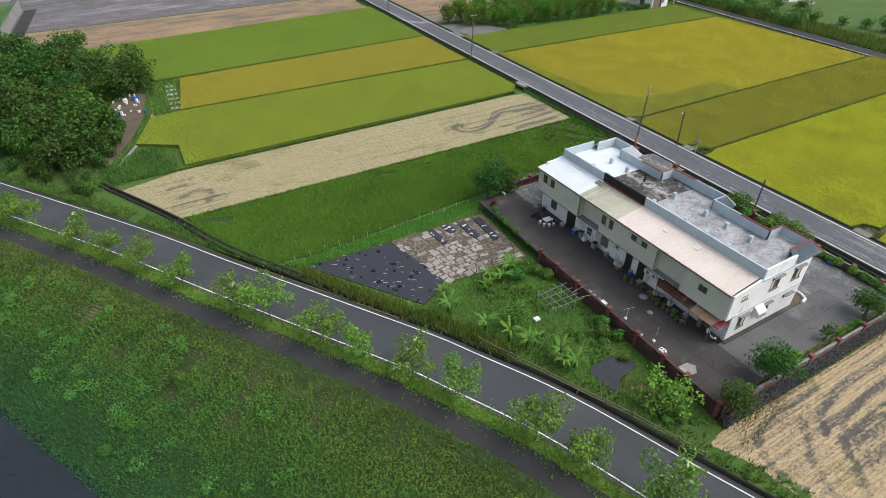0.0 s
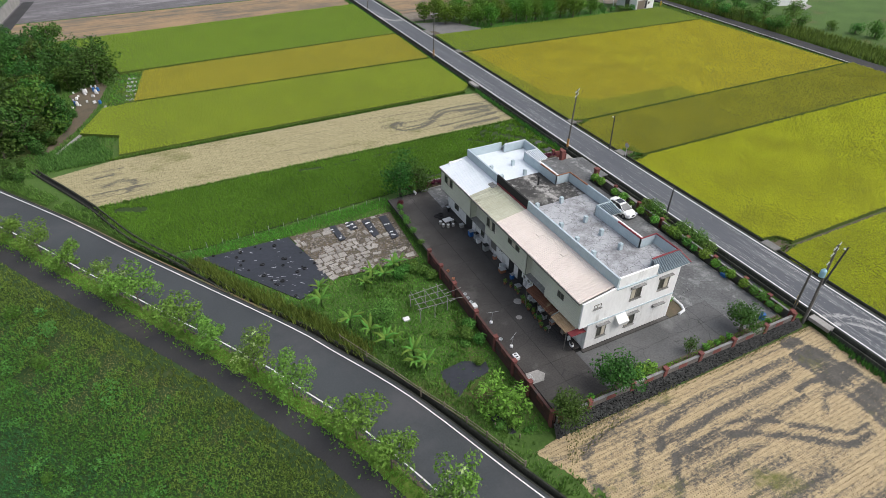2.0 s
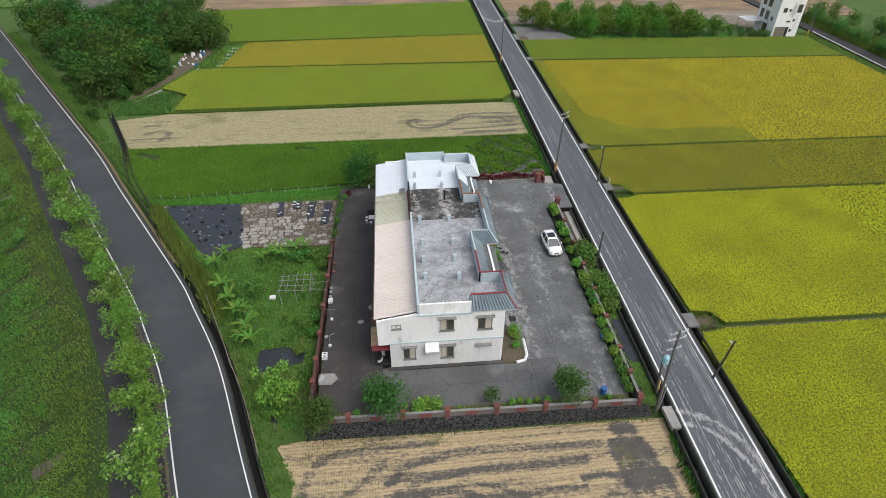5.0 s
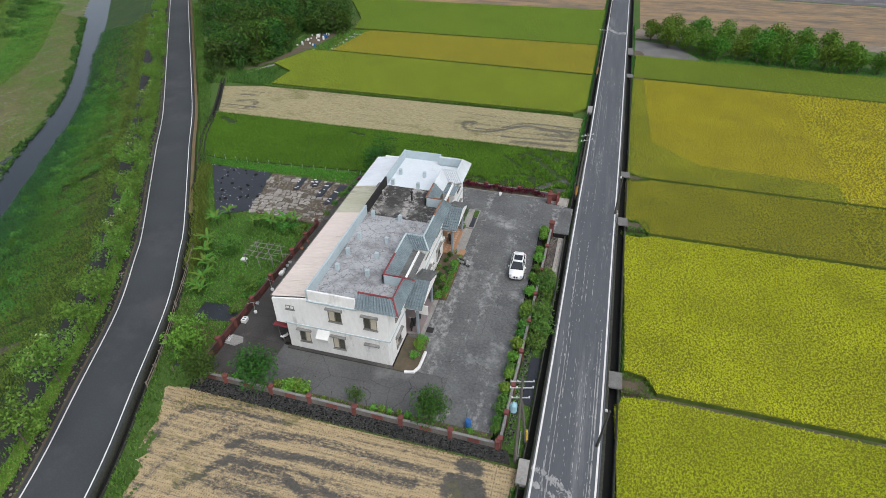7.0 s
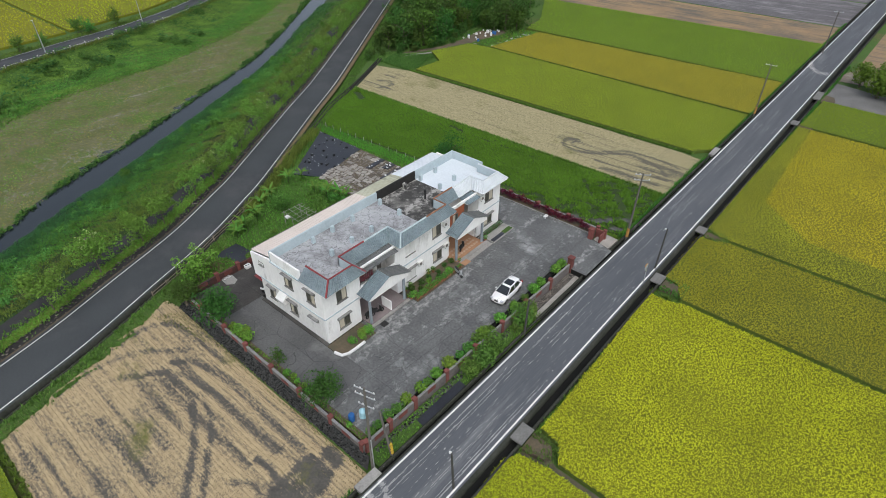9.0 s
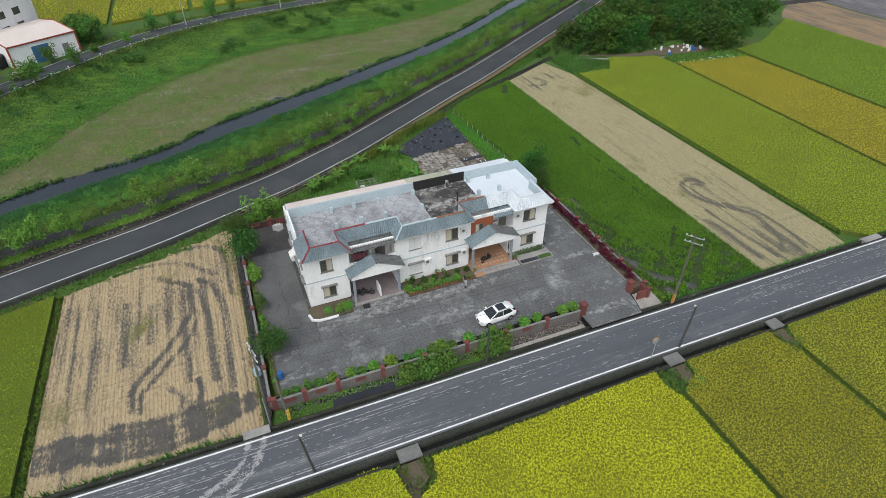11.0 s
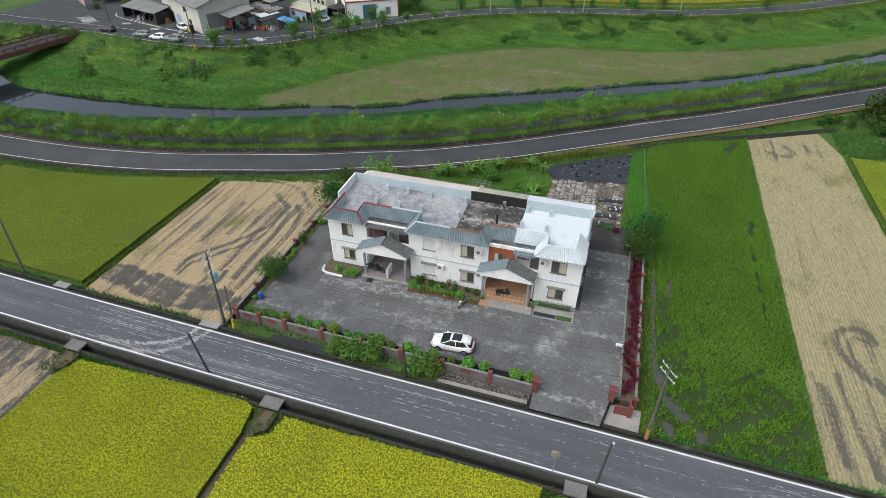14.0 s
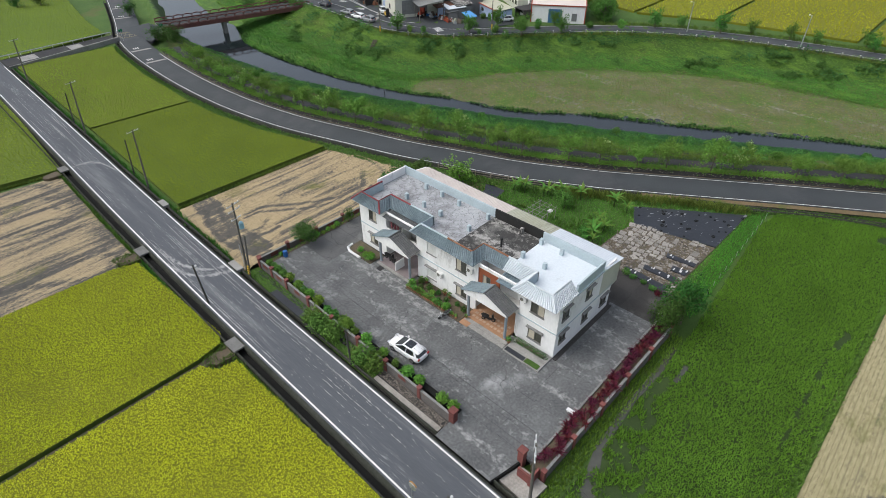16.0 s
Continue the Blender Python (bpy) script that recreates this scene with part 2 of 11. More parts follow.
def curve(points, step=2.0):
    """A smooth line through points, at about even steps."""
    p = np.array(points, float)
    q = np.vstack([2 * p[0] - p[1], p, 2 * p[-1] - p[-2]])
    out = []
    for i in range(1, len(q) - 2):
        n = max(2, int(np.linalg.norm(q[i + 1] - q[i]) / step))
        for t in np.arange(n) / n:
            out.append(0.5 * (2 * q[i] + (q[i + 1] - q[i - 1]) * t + (2 * q[i - 1] - 5 * q[i] + 4 * q[i + 1] - q[i + 2]) * t**2 + (3 * q[i] - q[i - 1] - 3 * q[i + 1] + q[i + 2]) * t**3))
    return np.array(out + [p[-1]])


def normals(line):
    d = np.gradient(line, axis=0)
    d /= np.linalg.norm(d, axis=1)[:, None]
    return np.stack([-d[:, 1], d[:, 0]], 1)


# The kerb line of the bending road, from south to north; the river lies to its left.
BEND = curve([(10, -200), (20, -165), (29, -135), (36, -113), (41.6, -97), (44.4, -82.3), (45.8, -66.4), (46.3, -50.6), (45.7, -35.2), (44.1, -23.1), (42.2, -14.4), (39.1, -4.1),
              (36.1, 5.9), (32.6, 14.8), (28.2, 25.8), (23.3, 34.9), (20.2, 40.3), (10.6, 54.8), (4.5, 64), (-1.3, 73.1), (-7.5, 82.1), (-24.5, 105.9), (-60.4, 156.2), (-110, 226), (-250, 420)])
BEND_N = normals(BEND)
BEND_S = np.r_[0, np.cumsum(np.linalg.norm(np.diff(BEND, axis=0), axis=1))]


def along(line):
    """Station and distance (towards the river) of points from the kerb line."""
    line = np.asarray(line, float)
    s, d = np.zeros(len(line)), np.zeros(len(line))
    for k in range(0, len(line), 4000):
        w = line[k:k + 4000]
        j = ((w[:, None] - BEND[None, ::8]) ** 2).sum(-1).argmin(1) * 8
        j = np.clip(j[:, None] + np.arange(-8, 9)[None], 0, len(BEND) - 1)
        i = j[np.arange(len(w)), ((w[:, None] - BEND[j]) ** 2).sum(-1).argmin(1)]
        rel = w - BEND[i]
        tang = np.stack([BEND_N[i][:, 1], -BEND_N[i][:, 0]], 1)
        s[k:k + 4000] = BEND_S[i] + (rel * tang).sum(1)
        d[k:k + 4000] = (rel * BEND_N[i]).sum(1)
    return s, d


def offset_of(points):
    s, d = along(curve(points, 4.0))
    o = np.argsort(s)
    return s[o], d[o]


RIVER_E = offset_of([(0, -180), (12, -137), (22, -108), (25, -90), (24.2, -73.3), (23.2, -53.4), (19, -33), (14, -18), (9.6, -7), (4.8, 5.6), (-1.7, 18), (-7.6, 30.7), (-12.8, 40), (-19, 51.5), (-26, 64), (-32.7, 76.1), (-42.9, 90.7), (-57.1, 108.5), (-69.5, 125.6), (-128, 200)])
RIVER_W = offset_of([(-12, -180), (1, -137), (7, -112), (8.5, -95), (14, -82), (15.8, -72), (15.7, -54.4), (14.1, -38), (10.1, -20.5), (5, -9), (1, 5.5), (-6.6, 16), (-13.3, 29), (-19, 40.6), (-28.5, 58), (-37.4, 75), (-47, 89.6), (-60.9, 107.5), (-76, 126), (-140, 205)])
BAR_W = offset_of([(-14, -180), (-2, -120), (5, -90), (8, -70), (6, -30), (-3, -17), (-14, -11), (-29, 2), (-41, 17), (-49, 35), (-54, 62), (-70, 100), (-100, 140), (-150, 215)])
FAR_ROAD = offset_of([(-22, -180), (-13, -120), (-12, -80), (-10, -48), (-17, -31), (-30, -19), (-47, -3), (-58, 12), (-65.5, 30), (-70, 48), (-75, 70), (-90, 100), (-125, 145), (-180, 220)])
PATH_Z, BEND_Z, WATER_Z = -0.2, -1.0, -4.5


def smooth_noise(x, y, sc, seed=0):
    """Cheap wavy noise in -1..1."""
    a = np.sin(x / sc * 1.7 + seed) * np.cos(y / sc * 1.3 - seed * 2) + np.sin((x + y) / sc * 0.9 + 2.1 * seed) * 0.6 + np.cos((x - 1.7 * y) / sc * 2.3 + seed) * 0.4
    return a / 2.0


def field_level(x, y):
    """The ground falls gently from the straight road to the river road."""
    return np.interp(x, [-60, 72, 200], [-2.15, -1.0, -1.0])


def ground_level(x, y):
    x, y = np.asarray(x, float), np.asarray(y, float)
    s, d = along(np.stack([x, y], 1))
    out = field_level(x, y)
    e, w, b, f = (np.interp(s, *c) for c in (RIVER_E, RIVER_W, BAR_W, FAR_ROAD))
    d2 = d + 0.5 * smooth_noise(x, y, 3.0, 1.0) * ((d > 12) & (d < f - 6))
    bank = np.zeros(len(x))
    keys = np.stack([np.full_like(s, 10.6), np.full_like(s, 12.5), e - 0.3, e + 1.6, w - 1.6, w + 0.3, b, f - 9, f - 1.5, f + 400], 1)
    keys = np.maximum.accumulate(keys, axis=1) + np.arange(10) * 1e-3
    zs = [PATH_Z - 0.12, PATH_Z - 0.3, WATER_Z - 0.02, WATER_Z - 0.8, WATER_Z - 0.7, WATER_Z - 0.02, -3.6, -2.4, 0.9, 0.9]
    bank += zs[0]
    for k in range(9):
        t = np.clip((d2 - keys[:, k]) / (keys[:, k + 1] - keys[:, k]), 0, 1)
        bank += (zs[k + 1] - zs[k]) * t
    bank += 0.12 * smooth_noise(x, y, 1.1, 3.0) * ((d > 12.5) & (d < e - 1)) + 0.1 * smooth_noise(x, y, 1.7, 2.0) * (d > w + 1)
    under = np.full(len(x), -2.3)
    out = np.where(d > 10.6, bank, np.where(d > -2.6, under, out))
    return out


# ---- plants ----
def leafy(name, col, vary=0.35, hue=0.03, rough=0.65, trans=0.14):
    """Leaf material whose tone differs from leaf to leaf and plant to plant."""
    m = bpy.data.materials.new(name)
    m.use_nodes = True
    nt, n = m.node_tree, m.node_tree.nodes
    b = n["Principled BSDF"]
    b.inputs["Roughness"].default_value, b.inputs["Specular IOR Level"].default_value = rough, 0.15
    g, oi, hs = n.new("ShaderNodeNewGeometry"), n.new("ShaderNodeObjectInfo"), n.new("ShaderNodeHueSaturation")
    hs.inputs["Color"].default_value = (col[0] * 0.93 if col[1] > col[0] * 0.9 else col[0], col[1], col[2], 1)
    v, h, o, mul = n.new("ShaderNodeMapRange"), n.new("ShaderNodeMapRange"), n.new("ShaderNodeMapRange"), n.new("ShaderNodeMath")
    v.inputs[3].default_value, v.inputs[4].default_value = 1 - vary, 1 + vary
    h.inputs[3].default_value, h.inputs[4].default_value = 0.5 - hue, 0.5 + hue
    o.inputs[3].default_value, o.inputs[4].default_value = 0.88, 1.14
    mul.operation = "MULTIPLY"
    nt.links.new(g.outputs["Random Per Island"], v.inputs[0])
    nt.links.new(oi.outputs["Random"], h.inputs[0])
    nt.links.new(oi.outputs["Random"], o.inputs[0])
    nt.links.new(v.outputs[0], mul.inputs[0])
    nt.links.new(o.outputs[0], mul.inputs[1])
    tc, no, r, mul2 = n.new("ShaderNodeTexCoord"), n.new("ShaderNodeTexNoise"), n.new("ShaderNodeMapRange"), n.new("ShaderNodeMath")
    no.inputs["Scale"].default_value = 0.16
    r.inputs[1].default_value, r.inputs[2].default_value, r.inputs[3].default_value, r.inputs[4].default_value = 0.3, 0.7, 0.87, 1.13
    mul2.operation = "MULTIPLY"
    nt.links.new(tc.outputs["Object"], no.inputs["Vector"])
    nt.links.new(no.outputs["Fac"], r.inputs[0])
    nt.links.new(mul.outputs[0], mul2.inputs[0])
    nt.links.new(r.outputs[0], mul2.inputs[1])
    nt.links.new(mul2.outputs[0], hs.inputs["Value"])
    nt.links.new(h.outputs[0], hs.inputs["Hue"])
    nt.links.new(hs.outputs[0], b.inputs["Base Color"])
    t, mx = n.new("ShaderNodeBsdfTranslucent"), n.new("ShaderNodeMixShader")
    mx.inputs[0].default_value = trans
    nt.links.new(hs.outputs[0], t.inputs[0])
    nt.links.new(b.outputs[0], mx.inputs[1])
    nt.links.new(t.outputs[0], mx.inputs[2])
    nt.links.new(mx.outputs[0], n["Material Output"].inputs[0])
    return m


L_street = leafy("leaf_street", (0.135, 0.24, 0.038), 0.35, 0.01)
L_flower = leafy("leaf_blossom", (0.4, 0.5, 0.2), 0.3, 0.005)
L_dark = leafy("leaf_dark_green", (0.048, 0.11, 0.02))
L_mid = leafy("leaf_mid_green", (0.095, 0.195, 0.035))
L_bright = leafy("leaf_bright_green", (0.15, 0.28, 0.04))
L_wood = leafy("leaf_woodland", (0.05, 0.1, 0.018), 0.5)
L_grove = leafy("leaf_grove", (0.1, 0.195, 0.022), 0.35)
L_red = leafy("leaf_crimson", (0.085, 0.013, 0.026), 0.5, 0.03)
L_banana = leafy("leaf_banana", (0.1, 0.2, 0.032), 0.4)
L_reed = leafy("leaf_reed", (0.08, 0.15, 0.03), 0.5, 0.02)
L_weed = leafy("leaf_weed", (0.14, 0.185, 0.035), 0.5, 0.02)
L_lawn = leafy("leaf_lawn", (0.115, 0.25, 0.03), 0.4)
L_straw = leafy("leaf_straw", (0.24, 0.18, 0.11), 0.35, 0.01, 0.9, 0.1)
L_strawp = leafy("leaf_straw_pale", (0.29, 0.255, 0.16), 0.3, 0.01, 0.9, 0.1)
L_dry = leafy("leaf_dry_weed", (0.15, 0.15, 0.05), 0.4, 0.02, 0.9, 0.1)


def leaves(rng, centres, radii, n, size, up=0.5, shell=0.55, flat=1.0):
    """Corners and quads of n bent leaf blades scattered in balls."""
    c = np.asarray(centres, float)
    r = np.asarray(radii, float)
    w = r**2 / (r**2).sum()
    k = rng.choice(len(c), n, p=w)
    d = rng.normal(size=(n, 3))
    d /= np.linalg.norm(d, axis=1)[:, None]
    rad = r[k] * (shell + (1 - shell) * rng.random(n) ** 0.5) * (0.85 + 0.3 * rng.random(n))
    p = c[k] + d * rad[:, None] * np.array([1, 1, flat])
    nrm = d * 0.6 + rng.normal(size=(n, 3)) * 0.6 + np.array([0, 0, up])
    nrm /= np.linalg.norm(nrm, axis=1)[:, None]
    a = np.cross(nrm, rng.normal(size=(n, 3)))
    a /= np.linalg.norm(a, axis=1)[:, None]
    b = np.cross(nrm, a)
    s = size * (0.6 + 0.8 * rng.random(n))[:, None]
    v = np.stack([p - a * s * 0.5, p + b * s * 0.28 + nrm * s * 0.06, p + a * s * 0.5 - nrm * s * 0.12, p - b * s * 0.28 + nrm * s * 0.06], 1).reshape(-1, 3)
    return v, np.arange(4 * n).reshape(n, 4)


def limbs(rng, h, r, n, spread, lean=0.0):
    """A tapered trunk with forking limbs, and the places of the limb tips."""
    g = Geo()
    top = (lean, lean * 0.5, h)
    g.tube([(0, 0, -0.2), (lean * 0.2, 0, h * 0.4), (lean * 0.6, lean * 0.3, h * 0.75), top], [r * 1.25, r * 0.9, r * 0.65, r * 0.3], 7)
    tips = [top]
    for k in range(n):
        a = 2 * math.pi * (k + rng.random() * 0.7) / n
        z = h * (0.45 + 0.4 * rng.random())
        reach = spread * (0.6 + 0.5 * rng.random())
        mid = (math.cos(a) * reach * 0.5, math.sin(a) * reach * 0.5, z + reach * 0.35)
        tip = (math.cos(a) * reach, math.sin(a) * reach, z + reach * (0.5 + 0.4 * rng.random()))
        g.tube([(lean * z / h, 0, z), mid, tip], [r * 0.5, r * 0.32, r * 0.12], 5)
        tips.append(tip)
    return g, tips


def make_tree(seed, h, r, n_limbs, spread, clump, n_leaf, size, mat, label, category="tree", blossom=None, name="tree", base=0.0):
    """One tree at the origin: trunk with limbs, and a crown of many leaves in uneven clumps."""
    rng = np.random.default_rng(seed)
    t = thing(name, label, category)
    g, tips = limbs(rng, h, r, n_limbs, spread)
    part("trunk", g, M_bark, t)
    extra = [(x * f + rng.normal() * 0.2 * spread, y * f + rng.normal() * 0.2 * spread, z + rng.normal() * 0.12 * h) for x, y, z in tips for f in (0.55, 1.0)]
    if base:
        extra += [(rng.normal() * spread * 0.5, rng.normal() * spread * 0.5, base + rng.random() * h * 0.4) for _ in range(n_limbs)]
    rad = [clump * (0.55 + 0.7 * rng.random()) for _ in extra]
    v, f = leaves(rng, extra, rad, n_leaf, size)
    ob = new("crown", tri_mesh("crown", v, f, [mat]))
    ob.parent = t
    if blossom:
        k = rng.choice(len(extra), max(3, len(extra) // 2), replace=False)
        tops = [(extra[i][0], extra[i][1], extra[i][2] + rad[i] * 0.7) for i in k]
        v, f = leaves(rng, tops, [0.3] * len(tops), 90, 0.2, 0.8)
        o2 = new("blossom", tri_mesh("blossom", v, f, [blossom]))
        o2.parent = t
        tagged(o2, "pale yellow-green flower heads")
    return t


def place(proto, spots, rng, z, s0=0.85, s1=1.2, first=True):
    """The prototype moved to the first spot, copies at the rest."""
    out = []
    for k, (x, y) in enumerate(spots):
        zz = float(z(x, y)) if callable(z) else z
        m = pose(x, y, zz, 0, 0, float(rng.random() * 360))
        s = float(s0 + (s1 - s0) * rng.random())
        if k == 0 and first:
            o = proto
            proto.matrix_basis = m
        else:
            o = copy_thing(proto, m)
        o.scale = (s, s, s * float(0.9 + 0.2 * rng.random()))
        out.append(o)
    return out


def inside(poly, x, y):
    p = np.asarray(poly, float)
    res = np.zeros(len(x), bool)
    for (x0, y0), (x1, y1) in zip(p, np.roll(p, -1, 0)):
        if y0 != y1:
            c = (y0 > y) != (y1 > y)
            res ^= c & (x < (x1 - x0) * (y - y0) / (y1 - y0) + x0)
    return res


def tufts(name, x, y, z, h, w, lean, blades, mat, rng, label, category, top=0.0):
    """One object of many grass-like tufts: each has a few pointed blades that lean outwards."""
    n = len(x)
    if n == 0:
        return None
    out = []
    for b in range(blades):
        a = rng.random(n) * 2 * np.pi
        hh, ww = h * (0.65 + 0.6 * rng.random(n)), w * (0.7 + 0.6 * rng.random(n))
        ln = lean * (0.4 + 0.9 * rng.random(n))
        ca, sa = np.cos(a), np.sin(a)
        ox, oy = x + ca * top * rng.random(n), y + sa * top * rng.random(n)
        out.append(np.stack([np.stack([ox - sa * ww / 2, oy + ca * ww / 2, z], 1), np.stack([ox + sa * ww / 2, oy - ca * ww / 2, z], 1), np.stack([ox + ca * ln, oy + sa * ln, z + hh], 1)], 1))
    v = np.concatenate(out).reshape(-1, 3)
    f = np.arange(len(v)).reshape(-1, 3)
    return tagged(new(name, tri_mesh(name, v, f, [mat])), label, category, kind="stuff")


def grid_in(poly, step, rng, jitter=0.35, ang=0.0, stepy=None):
    p = np.asarray(poly, float)
    c = p.mean(0)
    r = np.abs(p - c).max() * 1.5
    ca, sa = math.cos(ang), math.sin(ang)
    u, v = np.meshgrid(np.arange(-r, r, step), np.arange(-r, r, stepy or step))
    u, v = u.ravel() + rng.normal(size=u.size) * step * jitter, v.ravel() + rng.normal(size=u.size) * (stepy or step) * jitter
    x, y = c[0] + u * ca - v * sa, c[1] + u * sa + v * ca
    k = inside(poly, x, y)
    return x[k], y[k]


# ---- ground and roads ----
def build_ground():
    xs = np.r_[np.linspace(-2500, -220, 12), np.arange(-160, -64, 2.4), np.arange(-64, 84, 1.1), np.arange(84, 190, 3.0), np.linspace(230, 2500, 12)]
    ys = np.r_[np.linspace(-2500, -230, 12), np.arange(-190, -48, 2.4), np.arange(-48, 112, 1.1), np.arange(112, 240, 3.0), np.linspace(280, 2500, 12)]
    X, Y = np.meshgrid(xs, ys)
    x, y = X.ravel(), Y.ravel()
    z = ground_level(x, y)
    n = len(xs)
    i = np.arange(len(ys) - 1)[:, None] * n + np.arange(n - 1)[None]
    f = np.stack([i, i + 1, i + n + 1, i + n], -1).reshape(-1, 4)
    cx, cy = x[f].mean(1), y[f].mean(1)
    s, d = along(np.stack([cx, cy], 1))
    e, w, b, fr = (np.interp(s, *c) for c in (RIVER_E, RIVER_W, BAR_W, FAR_ROAD))
    idx = np.zeros(len(f))
    idx[(d > 12) & (d < e + 2)] = 1
    jit = 2.0 * smooth_noise(cx, cy, 4.0, 5.0)
    idx[(d > w - 1) & (d < b + jit) & (d < fr)] = 2
    idx[(d > w - 1) & (d < fr) & (cy + jit < -21)] = 3
    idx[(d >= b + jit) & (d < fr - 1)] = 3
    me = tri_mesh("ground", np.stack([x, y, z], 1), f, [M_grass, M_bank, M_gravel, M_farbank], idx, True)
    setting(new("ground", me), "grassy ground of the river plain with its weedy banks")


def lay(name, rows, mat, label, cat):
    """A ribbon through several lines of points, side by side."""
    n = len(rows[0])
    v = np.vstack(rows)
    i = np.arange(n - 1)
    f = np.concatenate([np.stack([i + k * n, i + 1 + k * n, i + 1 + (k + 1) * n, i + (k + 1) * n], 1) for k in range(len(rows) - 1)])
    me = tri_mesh(name, v, f, [mat])
    ob = setting(new(name, me), label, cat)
    if me.polygons[0].normal.z < 0 or sum(p.normal.z for p in me.polygons) < 0:
        me.flip_normals()
    return ob


def strip(name, s0, s1, prof, mat, label, cat="road"):
    """A ribbon along the bending road; prof is a list of (distance, height), a height may be a function of x, y."""
    k = np.where((BEND_S >= s0) & (BEND_S <= s1))[0]
    rows = []
    for d, z in prof:
        p = BEND[k] + BEND_N[k] * d
        rows.append(np.c_[p, z(p[:, 0], p[:, 1]) if callable(z) else np.full(len(k), z)])
    return lay(name, rows, mat, label, cat)


# West edge line of the straight road.
STRAIGHT = curve([(66.5, -190), (69.6, -95), (71.4, -40), (72.4, -10), (72.9, 10), (73.2, 27), (73.45, 50), (73.9, 79), (74.3, 116), (74.7, 153), (75.6, 230), (78, 420)], 4.0)


def edge_x(y, off=0.0):
    return np.interp(y, STRAIGHT[:, 1], STRAIGHT[:, 0]) + off


def straight(name, y0, y1, prof, mat, label, cat="road"):
    ys = np.r_[y0, STRAIGHT[(STRAIGHT[:, 1] > y0) & (STRAIGHT[:, 1] < y1), 1], y1]
    rows = [np.c_[edge_x(ys, o), ys, z(edge_x(ys, o), ys) if callable(z) else np.full(len(ys), z)] for o, z in prof]
    return lay(name, rows, mat, label, cat)


build_ground()
S_END = BEND_S[-1]
S_JCT = float(along([(42.5, -92)])[0][0])
setting(Geo().add([(x, y, WATER_Z) for x, y in ((-420, -400), (44, -400), (44, 120), (-420, 500))], [(0, 1, 2, 3)]).make("water", M_water), "shallow dark river water", "river")
strip("road", 0, S_END, [(-0.5, -1.9), (-0.5, BEND_Z), (6.0, BEND_Z)], M_asph_new, "smooth dark grey asphalt road along the river")
strip("road_line", 0, S_END, [(-0.05, BEND_Z + 0.012), (0.07, BEND_Z + 0.012)], M_line, "white painted edge line", "road line")
strip("road_line", S_JCT + 14, S_END, [(5.4, BEND_Z + 0.012), (5.54, BEND_Z + 0.012)], M_line, "white painted edge line", "road line")
strip("gutter", S_JCT + 14, S_END, [(5.9, BEND_Z + 0.015), (6.15, BEND_Z + 0.05)], M_dirt, "strip of reddish dirt and gravel beside the road", "gutter")
strip("revetment", S_JCT + 14, S_END, [(6.1, BEND_Z), (6.6, PATH_Z - 0.1)], M_rubble, "low sloping bank of dark river stones", "retaining wall")
strip("verge", S_JCT + 14, S_END, [(6.55, PATH_Z - 0.12), (6.65, PATH_Z + 0.03), (7.85, PATH_Z + 0.03), (7.95, PATH_Z - 0.1)], M_verge, "narrow grass verge planted with young trees", "verge")
strip("footpath", S_JCT + 14, S_END, [(7.8, PATH_Z), (10.3, PATH_Z)], M_asph_path, "dark asphalt footpath on the levee", "path")
strip("verge", S_JCT + 14, S_END, [(10.2, PATH_Z - 0.1), (10.4, PATH_Z + 0.04), (11.6, PATH_Z - 0.05), (12.6, PATH_Z - 0.34)], M_bank, "grassy levee shoulder above the river", "verge")
# drain on the field side of the bending road
S_DIV = float(along([(17.5, 46.5)])[0][0])
strip("drain", 60, S_DIV, [(-0.5, -1.75), (-1.15, -1.8)], M_ditch, "roadside drain floor, its shade painted near-black", "drain")
strip("drain_wall", 60, S_DIV, [(-1.15, -1.85), (-1.15, -1.12), (-1.32, -1.12), (-1.32, -1.95)], M_mossy, "concrete drain wall", "drain wall")
strip("kerb", 60, S_END, [(-0.52, -1.75), (-0.52, BEND_Z + 0.03), (-0.36, BEND_Z + 0.03)], M_mossy, "mossy concrete road edge", "kerb")
strip("gutter", S_DIV - 3, S_END, [(-0.5, BEND_Z + 0.02), (-0.95, lambda x, y: field_level(x, y) + 0.2)], M_redearth, "strip of bare reddish earth beside the road", "gutter")
WD = curve([(16.9, 46.7), (16.2, 48.0), (11.0, 57.6), (5.1, 67.5), (-0.5, 79.9), (-8.4, 95.0)], 1.0)
WN = normals(WD)
for name, prof, mat, lab, cat in (("drain", [(-0.3, 0.03), (0.3, 0.03)], M_ditch, "field drain floor, its shade painted near-black", "drain"), ("drain_wall", [(0.3, 0.0), (0.3, 0.42), (0.46, 0.42), (0.46, -0.1)], M_mossy, "mossy concrete drain wall", "drain wall"), ("drain_wall", [(-0.3, 0.0), (-0.3, 0.42), (-0.46, 0.42), (-0.46, -0.1)], M_mossy, "mossy concrete drain wall", "drain wall")):
    lay(name, [np.c_[WD + WN * o, field_level(WD[:, 0], WD[:, 1]) + z] for o, z in prof], mat, lab, cat)
strip("verge", 60, S_DIV, [(-1.38, -1.2), (-2.4, lambda x, y: field_level(x, y) + 0.12), (-4.2, lambda x, y: field_level(x, y) + 0.03)], M_grass, "weedy grass verge along the drain", "verge")
# straight road with its two drains
straight("road", -190, 420, [(-0.4, 0.0), (5.75, 0.0)], M_asph_old, "worn grey asphalt country road with pale scuff marks")
straight("road_line", -92, 420, [(-0.07, 0.012), (0.1, 0.012)], M_line, "white painted edge line", "road line")
